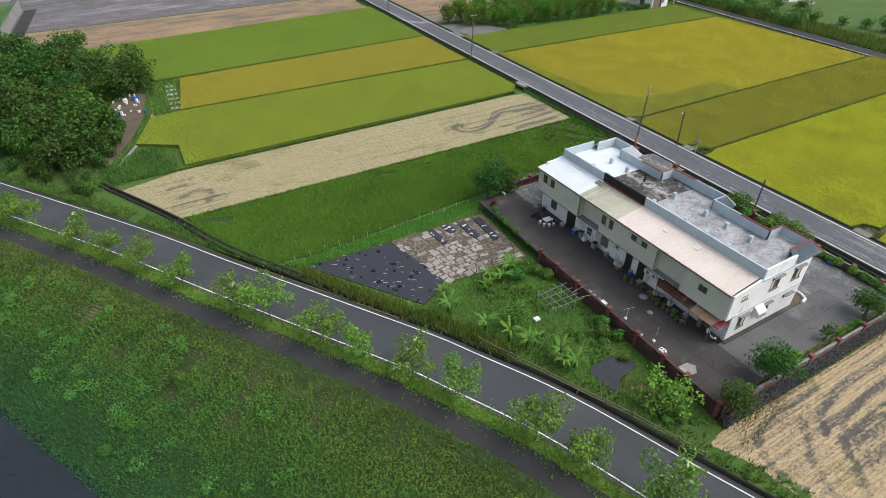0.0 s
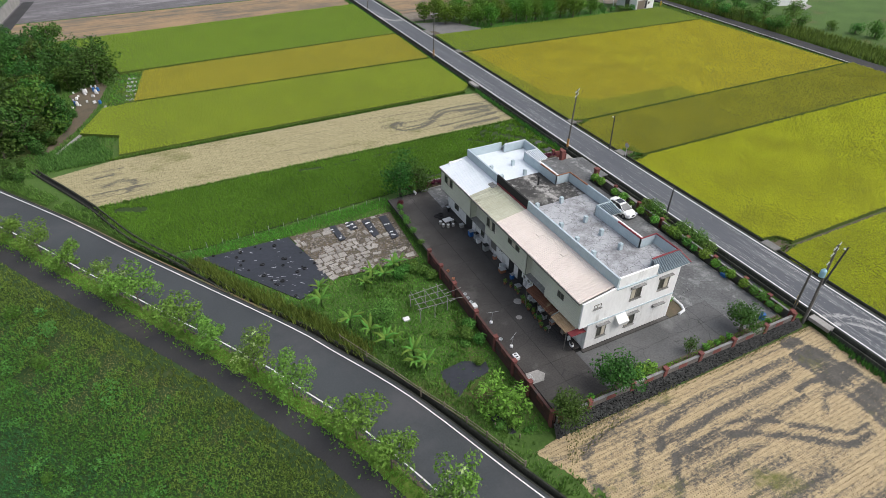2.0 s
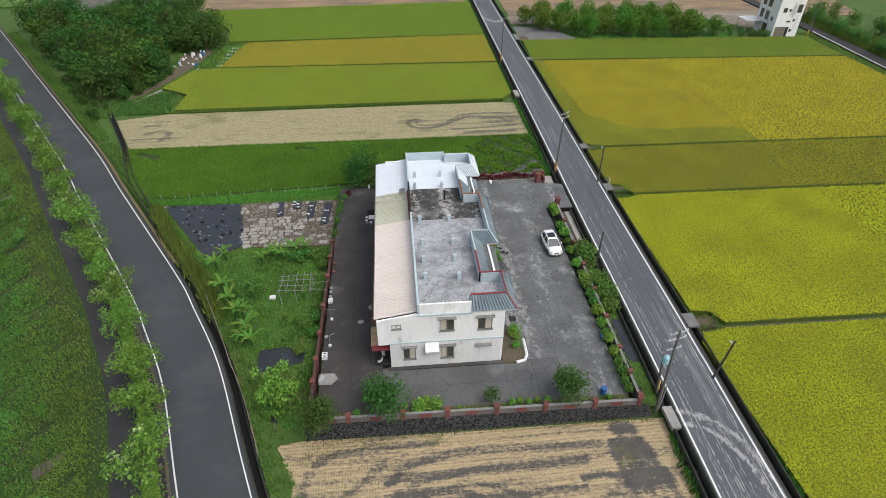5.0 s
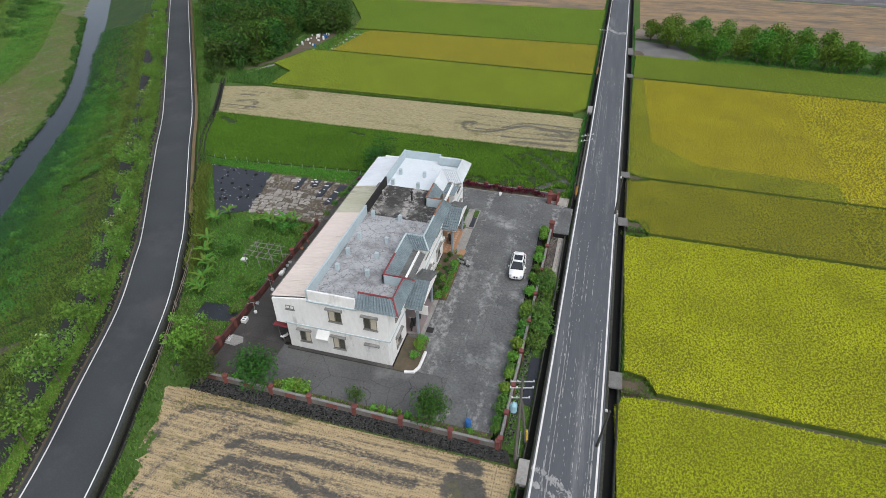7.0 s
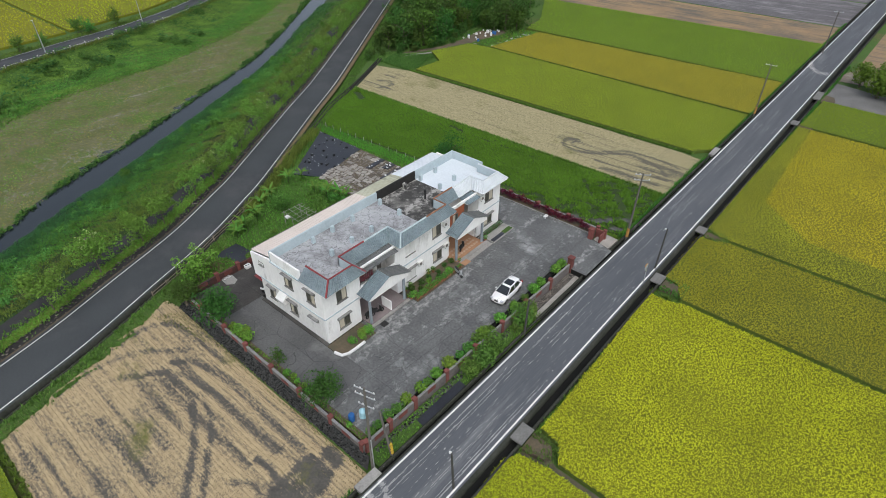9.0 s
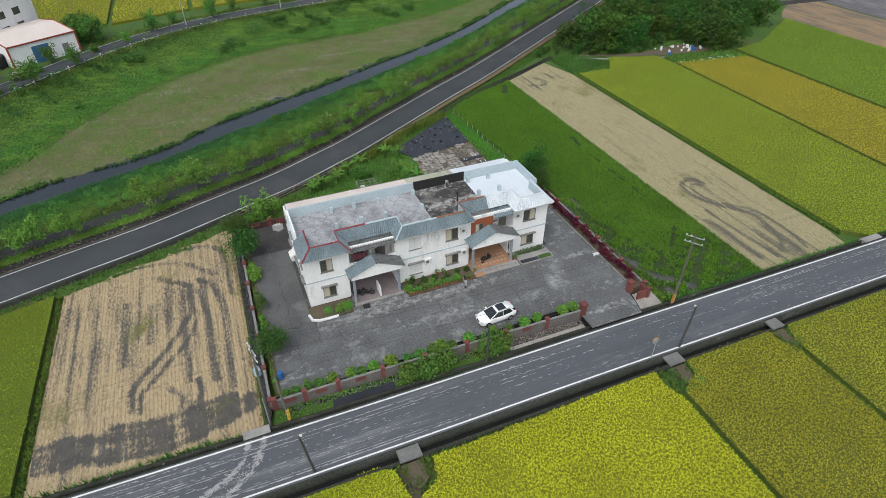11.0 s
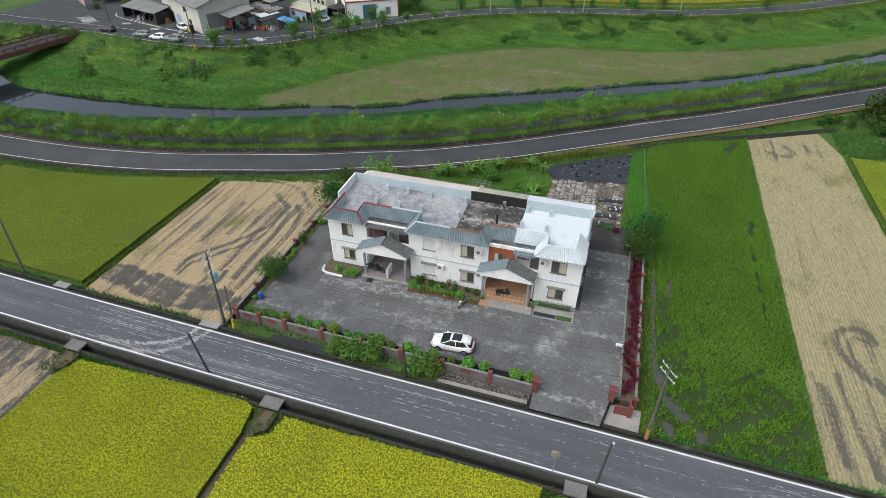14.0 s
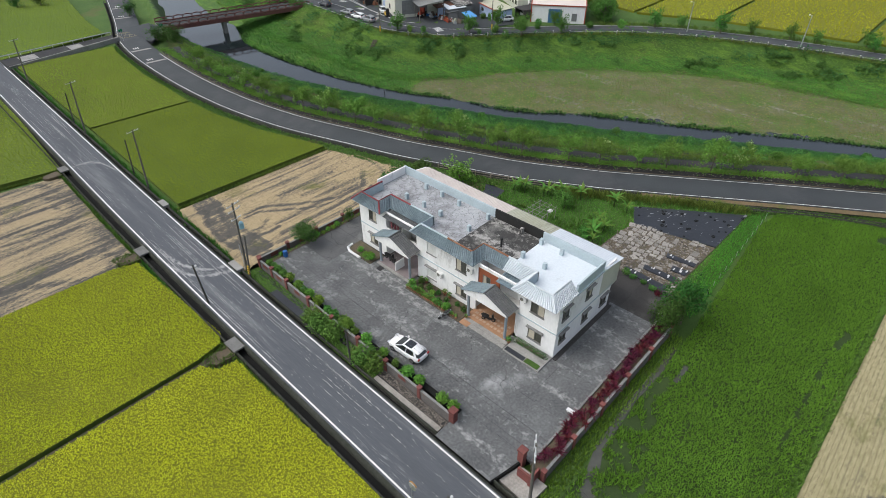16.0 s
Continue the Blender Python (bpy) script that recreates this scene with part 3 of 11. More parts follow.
straight("road_line", -190, 420, [(5.15, 0.012), (5.32, 0.012)], M_line, "white painted edge line", "road line")
straight("road_shoulder", -190, 420, [(5.5, 0.008), (5.78, 0.01), (5.78, -1.0)], M_mossy, "mossy concrete road shoulder", "kerb")
straight("road_shoulder", -190, 420, [(-0.42, -1.0), (-0.42, 0.008), (-0.2, 0.008)], M_mossy, "mossy concrete road shoulder", "kerb")
straight("drain", -92, 420, [(5.75, -0.92), (6.7, -0.92)], M_ditch, "east roadside drain floor, its shade painted near-black", "drain")
straight("drain_wall", -92, 420, [(6.62, -0.95), (6.62, -0.2), (6.78, -0.2), (6.78, -1.05)], M_mossy, "thin concrete drain wall", "drain wall")
for y0, y1 in ((-92, 13.2), (15.6, 50.6), (57.5, 93.3), (96.5, 420)):
    straight("drain", y0, y1, [(-0.4, -0.8), (-0.95, -0.8)], M_ditch, "west roadside drain floor, its shade painted near-black", "drain")
    straight("drain_wall", y0, y1, [(-0.95, -0.85), (-0.95, -0.12), (-1.1, -0.12), (-1.1, -1.15)], M_mossy, "thin concrete drain wall", "drain wall")
M_culv = shader("worn_culvert_slab", (0.19, 0.188, 0.18), 0.9, (0.12, 0.118, 0.11), 0.8, 5.0, bump=0.3)
for y, w in ((26.7, 1.05), (56.0, 0.95), (69.9, 0.8), (2.4, 1.0), (116.4, 1.0), (-29.3, 1.0), (134, 2.5)):
    x = float(edge_x(y))
    setting(Geo().box(x + 5.7, x + 7.0, y - w, y + w, -0.17, 0.014).make("culvert_slab", M_culv), "concrete slab over the roadside drain", "culvert")
    setting(Geo().prism([(x + 7.0, y - w), (x + 9.2, y - w * 0.7), (x + 9.6, y), (x + 9.0, y + w * 0.8), (x + 7.0, y + w)], -1.2, -0.45).make("field_ramp", M_dirt), "trodden earth ramp into the field", "ramp")
for y, w in ((26.7, 1.05), (56.0, 0.95), (69.9, 0.8), (2.4, 1.0)):
    x = float(edge_x(y))
    rg0 = np.random.default_rng(int(y * 10))
    px, py = x + 7.0 + 3.0 * rg0.random(160), y + (w + 0.5) * (2 * rg0.random(160) - 1)
    k = (np.abs(py - y) > w * 0.45) | (px > x + 8.6)
    tufts("ramp_grass", px[k], py[k], np.full(k.sum(), -0.55), 0.35, 0.1, 0.2, 4, L_mid, rg0, "grass on the field ramp", "grass")
for y0, y1 in ((13.2, 15.6), (93.3, 96.5), (-8, -6)):
    x = float(edge_x(y0))
    setting(Geo().box(x - 1.3, x - 0.38, y0, y1, -0.4, 0.015).make("culvert_slab", M_conc), "pale scuffed concrete slab over the drain", "culvert")


def ribbon_on(name, lines, z, mat, label, category, rng):
    """Flat uneven ribbons along smooth lines: (points, width)."""
    V, F, k = [], [], 0
    for pts, w in lines:
        c = curve(pts, 0.22)
        nn = normals(c)
        ww = np.clip(w * (2.2 * rng.random(len(c)) - 0.8), 0.002, None)[:, None] / 2
        a, b = c + nn * ww, c - nn * ww * (0.6 + 0.6 * rng.random(len(c)))[:, None]
        zz = (z(c[:, 0], c[:, 1]) if callable(z) else np.full(len(c), z)) + 0.00025 * len(F)
        V += [np.c_[a, zz], np.c_[b, zz]]
        n = len(c)
        i = np.arange(n - 1)
        F.append(np.stack([i, i + n, i + n + 1, i + 1], 1) + k)
        k += 2 * n
    me = tri_mesh(name, np.vstack(V), np.concatenate(F), [mat])
    if sum(p.normal.z for p in me.polygons) < 0:
        me.flip_normals()
    return tagged(new(name, me), label, category, kind="stuff")


rng = np.random.default_rng(3)
M_scuff = shader("dried_mud_on_asphalt", (0.42, 0.415, 0.4), 0.95, (0.2, 0.2, 0.198), 1.2, 9.0, bump=0.2)
lines = []
for k in range(8):
    lines.append(([(71.6 + 0.1 * k, -20 - k * 0.3), (73.2, -26.5 - 0.2 * k), (75.0, -28.6 + rng.normal() * 0.2), (76.8, -29.2 + 0.1 * k)], 0.05 + 0.1 * rng.random()))
for k in range(14):
    lines.append(([(74.4, 153 + k * 0.3), (75.8, 150 + k * 0.2), (77.6, 148.5 + rng.normal()), (79.6, 148 + 0.2 * k)], 0.2))
ribbon_on("mud_marks", lines, 0.006, M_scuff, "pale dried mud smears and tyre scuffs on the road", "mud", rng)


def flecks(name, x, y, r, along, z, mat, label, rng, category="mud"):
    """Thin ragged flakes of dried mud that don't touch one another."""
    V, F = [], []
    kept = np.zeros((len(x), 3))
    m = 0
    for cx, cy, cr in zip(x, y, r):
        q = kept[:m]
        if m and np.any((cx - q[:, 0]) ** 2 + (cy - q[:, 1]) ** 2 / along ** 2 < (0.8 * (cr + q[:, 2])) ** 2):
            continue
        kept[m] = cx, cy, cr
        m += 1
        n0 = len(V)
        zz = (float(z(cx, cy)) if callable(z) else z) + 0.004 * rng.random()
        for k in range(8):
            d = cr * (0.5 + 0.7 * rng.random())
            V.append((cx + d * math.cos(k * math.pi / 4), cy + along * d * math.sin(k * math.pi / 4), zz))
        F.append(list(range(n0, n0 + 8)))
    me = tri_mesh(name, np.array(V), np.array(F), [mat])
    return tagged(new(name, me), label, category, kind="stuff")


rf = np.random.default_rng(12)
M_flake = shader("pale_dried_mud", (0.4, 0.4, 0.39), 0.95, (0.19, 0.192, 0.195), 1.2, 9.0, bump=0.3)


def grain(x, y, sx, sy, seed, octaves=4):
    """Random smooth values about 0.5 over the plane, with finer octaves added."""
    out, amp, tot = np.zeros(len(x)), 1.0, 0.0
    for o in range(octaves):
        rg0 = np.random.default_rng(seed + 17 * o)
        u, v = x / sx * 2 ** o + 50.3, y / sy * 2 ** o + 900.7
        tab = rg0.random((211, 223))
        iu, iv = np.floor(u).astype(int), np.floor(v).astype(int)
        fu, fv = u - iu, v - iv
        fu, fv = fu * fu * (3 - 2 * fu), fv * fv * (3 - 2 * fv)
        g = lambda a, b: tab[a % 211, b % 223]  # noqa: E731
        out += amp * ((g(iu, iv) * (1 - fu) + g(iu + 1, iv) * fu) * (1 - fv) + (g(iu, iv + 1) * (1 - fu) + g(iu + 1, iv + 1) * fu) * fv)
        tot += amp
        amp *= 0.62
    return out / tot


def film(name, xs, ys, mask, z, label):
    """A thin broken film of dried mud: only the cells where the mask holds."""
    X, Y = np.meshgrid(xs, ys)
    gx, gy = X.ravel(), Y.ravel()
    n = len(xs)
    i = np.arange(len(ys) - 1)[:, None] * n + np.arange(n - 1)[None]
    f = np.stack([i, i + 1, i + n + 1, i + n], -1).reshape(-1, 4)
    f = f[mask(gx[f].mean(1), gy[f].mean(1))]
    used, back = np.unique(f, return_inverse=True)
    tagged(new(name, tri_mesh(name, np.stack([gx, gy, np.full(len(gx), z)], 1)[used], back.reshape(f.shape), [M_flake])), label, "mud", kind="stuff")


TRAIL = curve([(71.2, 14.4), (72.6, 14.3), (74.0, 13.9), (75.4, 13.0), (76.6, 11.4), (77.4, 9.0), (77.8, 5.5), (77.8, 1.0)], 0.1)
TR_S = np.linspace(0, 1, len(TRAIL))


def trail_mask(x, y):
    """Two smeared wheel lines that thin out along the trail."""
    d2 = (x[:, None] - TRAIL[None, :, 0]) ** 2 + (y[:, None] - TRAIL[None, :, 1]) ** 2
    k = d2.argmin(1)
    d = np.sqrt(d2[np.arange(len(x)), k])
    wheel = np.exp(-((d - 0.72 * (1 - 0.45 * TR_S[k])) / 0.3) ** 2) + 0.35 * np.exp(-(d / 0.9) ** 2)
    strength = np.interp(TR_S[k], [0, 0.45, 0.7, 1.0], [0.42, 0.36, 0.26, 0.08])
    return 0.45 * grain(x, y, 0.4, 0.6, 5, 2) + 0.55 * grain(x, y, 0.075, 0.1, 6, 1) < 0.15 + strength * wheel


def streak_mask(x, y):
    """Long thin lines along the wheel paths, broken at random."""
    o = x - edge_x(y)
    w = o + 0.35 * (grain(np.zeros(len(y)), y, 1.0, 26.0, 77, 2) - 0.5)
    lane = np.maximum.reduce([np.exp(-((w - c) / 0.34) ** 2) for c in (1.0, 2.3, 3.35, 4.55)])
    busy = grain(w, y, 2.4, 18.0, 9, 2)
    line = grain(w, y, 0.07, 18.0, 31, 1)
    broken = grain(w, y, 0.06, 0.45, 52, 2)
    return (0.62 * line + 0.38 * broken + 0.13 * lane + 0.26 * (busy - 0.5) > 0.85) & (o > 0.2) & (o < 5.1)


film("mud_film", np.arange(71.8, 78.3, 0.035), np.arange(0, 17, 0.045), trail_mask, 0.007, "pale dried mud trodden from the field onto the road")
film("mud_film", np.arange(69.5, 79.5, 0.027), np.arange(-70, 112, 0.14), streak_mask, 0.006, "long broken streaks of pale dried mud on the road")
y = -60 + 170 * rf.random(520)
o = np.where(rf.random(520) < 0.6, 3.6, 1.5) + rf.normal(size=520) * 0.5
x = np.array([float(edge_x(b, a)) for a, b in zip(o, y)])
flecks("mud_patch", x, y, 0.012 + 0.06 * rf.random(520) ** 3, 2.2, 0.0045, M_flake, "small pale mud flecks scattered over the road", rf)


# ---- fields ----
def field(name, poly, h, mat, label):
    g = Geo().prism(poly, lambda x, y: float(field_level(x, y)) - 0.15, lambda x, y: float(field_level(x, y)) + h)
    return tagged(g.make(name, mat), label, "field", kind="stuff")


M_stems = shader("rice_stems", (0.1, 0.14, 0.022), 0.9, (0.06, 0.09, 0.016), 0.5, 6.0, bump=0.6, stretch=(3, 3, 0.5))


def rice(poly, mat, leaf, label, step, h=0.5, ang=0.0, gap=0.0, blades=3, size=1.0):
    """A paddy: the closed stand below, coloured darker like stems in shade, and many leaning tufts on top, in rows."""
    ob = field("rice_field", poly, h, mat, label)
    ob.data.materials.append(M_stems)
    for q in ob.data.polygons:
        q.material_index = 0 if abs(q.normal.z) > 0.5 else 1
    x, y = grid_in(poly, step, rng, 0.28, ang, step * 0.8)
    if gap:
        k = smooth_noise(x * 0.16, y * 1.3, 3.0, 2.0) + 0.5 * smooth_noise(x, y, 1.7, 4.0) + 0.3 * rng.random(len(x)) < gap
        x, y = x[k], y[k]
    z = field_level(x, y) + h - 0.02 + 0.02 * smooth_noise(x, y, 3.0, 1.0)
    tufts("rice_stand", x, y, z, 0.115 * size, 0.1 * size, 0.17 * size, blades, leaf, rng, label + ", its nodding ears", "rice", 0.05)


L_gold = leafy("ear_gold", (0.43, 0.415, 0.02), 0.26, 0.012, 0.8, 0.15)
L_goldg = leafy("ear_goldgreen", (0.37, 0.39, 0.018), 0.26, 0.012, 0.8, 0.15)
L_olive = leafy("ear_olive", (0.31, 0.295, 0.026), 0.24, 0.012, 0.8, 0.15)
L_oliveb = leafy("ear_olive_yellow", (0.43, 0.385, 0.024), 0.22, 0.012, 0.8, 0.15)
L_yg = leafy("ear_yellowgreen", (0.27, 0.315, 0.024), 0.22, 0.012, 0.8, 0.15)
L_amber = leafy("ear_amber", (0.31, 0.265, 0.027), 0.22, 0.012, 0.8, 0.15)
L_green = leafy("blade_green", (0.195, 0.255, 0.02), 0.22, 0.012, 0.8, 0.2)
L_lush = leafy("blade_lush", (0.115, 0.225, 0.022), 0.3, 0.012, 0.8, 0.2)
L_lime = leafy("blade_lime", (0.185, 0.265, 0.022), 0.22, 0.012, 0.8, 0.2)

rice([(80.5, 28.6), (82.6, 28.2), (83.6, 26.4), (112, 26.2), (112, 53.6), (84, 53.8), (82.4, 53.2), (80.2, 53.2)], M_ricegold, L_gold, "ripe golden rice field", 0.23, 0.6, 0.02, 0.0, 5, 1.1)
rice([(112, 26.2), (168, 25.8), (168, 53.0), (112, 53.6)], M_ricegold, L_gold, "ripe golden rice field", 0.37, 0.6, 0.02, 0.0, 4, 1.9)
rice([(80.4, 4.2), (79.6, 23.6), (80.4, 25.0), (83.4, 25.5), (108, 25.3), (108, 2.2), (83.2, 3.0)], M_ricegold, L_goldg, "ripe yellow-green rice field", 0.23, 0.6, 0.02, 0.0, 5, 1.1)
rice([(108, 25.3), (168, 24.9), (160, 0), (108, 2.2)], M_ricegold, L_goldg, "ripe yellow-green rice field", 0.37, 0.6, 0.02, 0.0, 4, 1.9)
rice([(80.2, 57.4), (82.0, 57.0), (83.4, 54.5), (110, 54.3), (110, 69.4), (83.4, 69.6), (82.2, 68.8), (80.3, 68.6)], M_riceolive, L_olive, "olive-brown ripening rice field", 0.25, 0.6, 0.0, 0.0, 5, 1.15)
rice([(110, 54.3), (160, 53.7), (160, 68.8), (110, 69.4)], M_riceolive, L_olive, "olive-brown ripening rice field", 0.37, 0.6, 0, 0, 4, 1.9)
# Greener edge strip; part of its darker tone stands in for angle-dependent brightness.
rice([(80.4, 71.6), (82.6, 70.4), (112, 70.1), (112, 75.6), (92, 76.6), (84.6, 84), (83.6, 115.7), (81.5, 115.8)], M_riceolive, L_olive, "olive-green rice along the edge of the field", 0.25, 0.6, 0, 0, 4, 1.15)
rice([(112, 75.6), (112, 114.5), (83.6, 115.7), (84.6, 84), (92, 76.6)], M_riceamber, L_oliveb, "olive-yellow ripening rice field", 0.3, 0.6, 0, 0, 4, 1.25)
rice([(112, 70.1), (158, 69.6), (158, 112.6), (112, 114.5)], M_riceamber, L_oliveb, "olive-yellow ripening rice field", 0.45, 0.6, 0, 0, 4, 1.9)
rice([(81.5, 116.8), (158, 113.6), (158.5, 129), (82.2, 132.6)], M_ricegreen, L_green, "green rice field", 0.5, 0.6, 0, 0, 4, 1.5)
rice([(4.3, 94.3), (70, 93.4), (72.4, 96), (72.6, 115.4), (9.0, 118.4), (2.0, 118.0), (-1.9, 106.9), (4.6, 102.6)], M_riceyg, L_yg, "yellow-green rice field", 0.36, 0.6, 0, 0, 4, 1.3)
rice([(7.7, 119.2), (72.6, 116.4), (72.9, 138.3), (10.5, 138)], M_riceamber, L_amber, "amber ripening rice field", 0.45, 0.6, 0, 0, 4, 1.5)
rice([(5.4, 139.4), (72.9, 139), (73.4, 174.6), (-9.5, 173), (3.6, 149.5)], M_ricelime, L_lime, "bright green rice field", 0.6, 0.6, 0, 0, 4, 1.8)
rice([(42.9, -5.4), (47.2, -20), (49.2, -33), (49.5, -41.8), (68.7, -42.7), (70, -5.8)], M_ricegreen, L_green, "green-yellow rice field", 0.34, 0.6, 0, 0, 4, 1.3)
rice([(49.6, -42.6), (49, -66), (47, -84), (45.6, -91), (67.4, -91.5), (68.7, -43.5)], M_riceyg, L_green, "green-yellow rice field", 0.45, 0.6, 0, 0, 4, 1.5)
rice([(74.6, -92), (120, -94), (120, -38), (78.2, -30.4)], M_ricegreen, L_green, "green-yellow rice field", 0.6, 0.6, 0, 0, 4, 1.6)


setting(Geo().prism([(80.0, 25.3), (83.4, 25.55), (112, 25.45), (168, 25.0), (168, 25.7), (112, 26.05), (83.6, 26.25), (80.2, 27.6)], -1.3, -0.9).make("field_path", shader("trodden_mud", (0.12, 0.105, 0.075), 0.9, (0.07, 0.065, 0.045), 0.8, 5.0, bump=0.6, c3=(0.06, 0.085, 0.025), m3=0.56)), "narrow trodden earth path between two paddies", "path")


def beside(x, y, pts):
    """Distance of points from a smooth line."""
    c = curve(pts, 0.4)
    return np.sqrt(np.min((np.asarray(x)[:, None] - c[None, :, 0]) ** 2 + (np.asarray(y)[:, None] - c[None, :, 1]) ** 2, axis=1))


# the lush paddy: plants in rows over dark wet mud, a wet channel along the house side and bare gaps
LP = [(0.9, 77.6), (4.6, 68), (8.5, 61.4), (14, 60.6), (41, 62.4), (71.8, 62.6), (72.2, 76.4)]
field("rice_field", LP, 0.06, M_ricedense, "dark wet mud of the lush green paddy")
x, y = grid_in(LP, 0.25, rng, 0.13, 0.0, 0.2)
open_ = 0.25 * smooth_noise(x, y, 0.9, 2.0)
wet = np.full(len(x), 9.0)
for pts, w in (([(45, 62.0), (50, 62.3), (56.1, 62.1), (62.9, 62.5), (67.4, 63.8), (69.4, 65.5)], 0.16), ([(69.6, 66.4), (70.9, 66.8)], 0.3), ([(70.2, 63.6), (71.2, 64.0)], 0.3), ([(47.8, 64.2), (50.4, 64.2)], 0.1), ([(51, 63.4), (55, 63.2)], 0.15),
               ([(33.0, 75.0), (43.0, 74.9), (51.7, 74.7)], 0.02), ([(54.8, 67.5), (56.9, 67.5)], 0.12), ([(61.8, 67.3), (66.0, 67.1)], 0.1), ([(3.5, 76), (7, 74.4)], 0.5), ([(30.5, 75.6), (33.6, 75.3)], 0.2)):
    wet = np.minimum(wet, beside(x, y, pts) - w)
sparse = inside([(65.6, 67.6), (59.8, 73.2), (66, 76.8), (72.4, 76.4), (72.4, 67)], x, y) | inside([(52, 62), (52, 64.0), (66, 67), (72, 67), (72, 62)], x, y)
k = (wet + open_ > 0.15) & ~(sparse & (smooth_noise(x, y, 0.8, 3.0) + 0.6 * rng.random(len(x)) < 0.25)) & (rng.random(len(x)) < 0.985)
x, y, sparse = x[k], y[k], sparse[k]
tufts("rice_stand", x, y, field_level(x, y) + 0.04, np.where(sparse, 0.4, 0.3), 0.11, np.where(sparse, 0.26, 0.25), 5, L_lush, rng, "lush dark green rice in rows with thin wet gaps", "rice", 0.05)


def banded(name, straw, straw2, soil, width, seed, lo=0.42, hi=0.6, belt=None, length=0.045):
    """Straw left in swaths along x, with bare soil between."""
    m = shader(name, straw, 0.95, straw2, 0.3, 5.0, bump=0.7, bscale=6)
    nt, n = m.node_tree, m.node_tree.nodes
    b = n["Principled BSDF"]
    old = b.inputs["Base Color"].links[0].from_socket
    tc, mp, no, r, mx = n.new("ShaderNodeTexCoord"), n.new("ShaderNodeMapping"), n.new("ShaderNodeTexNoise"), n.new("ShaderNodeMapRange"), n.new("ShaderNodeMix")
    mp.inputs["Location"].default_value = (seed, seed * 1.7, 0)
    mp.inputs["Scale"].default_value = (length, 1.0 / width, 1)
    mp.inputs["Rotation"].default_value = (0, 0, 0.03)
    no.inputs["Scale"].default_value, no.inputs["Detail"].default_value, no.inputs["Roughness"].default_value = 1.0, 9.0, 0.74
    no.inputs["Distortion"].default_value = 0.25
    r.inputs[1].default_value, r.inputs[2].default_value = lo, hi
    lowf, mixf = n.new("ShaderNodeTexNoise"), n.new("ShaderNodeMix")
    mpl = n.new("ShaderNodeMapping")
    mpl.inputs["Scale"].default_value = (0.1, 0.22, 1)
    mpl.inputs["Location"].default_value = (seed * 3, seed, 0)
    lowf.inputs["Scale"].default_value, lowf.inputs["Detail"].default_value, lowf.inputs["Roughness"].default_value = 1.0, 6.0, 0.6
    mixf.inputs[0].default_value = 0.45
    nt.links.new(tc.outputs["Object"], mpl.inputs[0])
    nt.links.new(mpl.outputs[0], lowf.inputs["Vector"])
    nt.links.new(no.outputs["Fac"], mixf.inputs[2])
    nt.links.new(lowf.outputs["Fac"], mixf.inputs[3])
    mx.data_type = "RGBA"
    mx.inputs[7].default_value = (*soil, 1)
    nt.links.new(tc.outputs["Object"], mp.inputs[0])
    nt.links.new(mp.outputs[0], no.inputs["Vector"])
    nt.links.new(mixf.outputs[0], r.inputs[0])
    nt.links.new(r.outputs[0], mx.inputs[0])
    nt.links.new(old, mx.inputs[6])
    wv, wr, wm = n.new("ShaderNodeTexWave"), n.new("ShaderNodeMapRange"), n.new("ShaderNodeMix")
    wv.bands_direction = "Y"
    wv.inputs["Scale"].default_value, wv.inputs["Distortion"].default_value, wv.inputs["Detail"].default_value, wv.inputs["Detail Scale"].default_value = 0.42, 2.2, 3.0, 2.5
    wr.inputs[3].default_value, wr.inputs[4].default_value = 0.0, 0.45
    wm.data_type, wm.blend_type = "RGBA", "MULTIPLY"
    wm.inputs[7].default_value = (0.62, 0.6, 0.58, 1)
    nt.links.new(tc.outputs["Object"], wv.inputs["Vector"])
    nt.links.new(wv.outputs["Fac"], wr.inputs[0])
    nt.links.new(wr.outputs[0], wm.inputs[0])
    nt.links.new(mx.outputs[2], wm.inputs[6])
    out = wm.outputs[2]
    if belt:
        centre, half, slope = belt
        sp, far, fine = n.new("ShaderNodeSeparateXYZ"), n.new("ShaderNodeTexNoise"), n.new("ShaderNodeTexNoise")
        far.inputs["Scale"].default_value, fine.inputs["Scale"].default_value = 0.16, 1.7
        fine.inputs["Detail"].default_value, fine.inputs["Distortion"].default_value = 6.0, 1.2
        nt.links.new(tc.outputs["Object"], sp.inputs[0])
        mp2 = n.new("ShaderNodeMapping")
        mp2.inputs["Scale"].default_value = (1.2, 0.35, 1)
        nt.links.new(tc.outputs["Object"], mp2.inputs[0])
        nt.links.new(mp2.outputs[0], fine.inputs["Vector"])
        nt.links.new(tc.outputs["Object"], far.inputs["Vector"])

        def calc(op, a, c):
            k = n.new("ShaderNodeMath")
            k.operation = op
            for sock, v in zip(k.inputs, (a, c)):
                if isinstance(v, (int, float)):
                    sock.default_value = v
                elif v is not None:
                    nt.links.new(v, sock)
            return k.outputs[0]

        warp = calc("MULTIPLY", calc("SUBTRACT", far.outputs["Fac"], 0.5), half * 3.2)
        pos = calc("ADD", calc("ADD", sp.outputs[0], calc("MULTIPLY", sp.outputs[1], slope)), warp)
        near = calc("SUBTRACT", 1.0, calc("DIVIDE", calc("ABSOLUTE", calc("SUBTRACT", pos, centre), None), half))
        amount = calc("ADD", calc("MULTIPLY", near, 0.55), calc("MULTIPLY", calc("SUBTRACT", fine.outputs["Fac"], 0.5), 2.6))
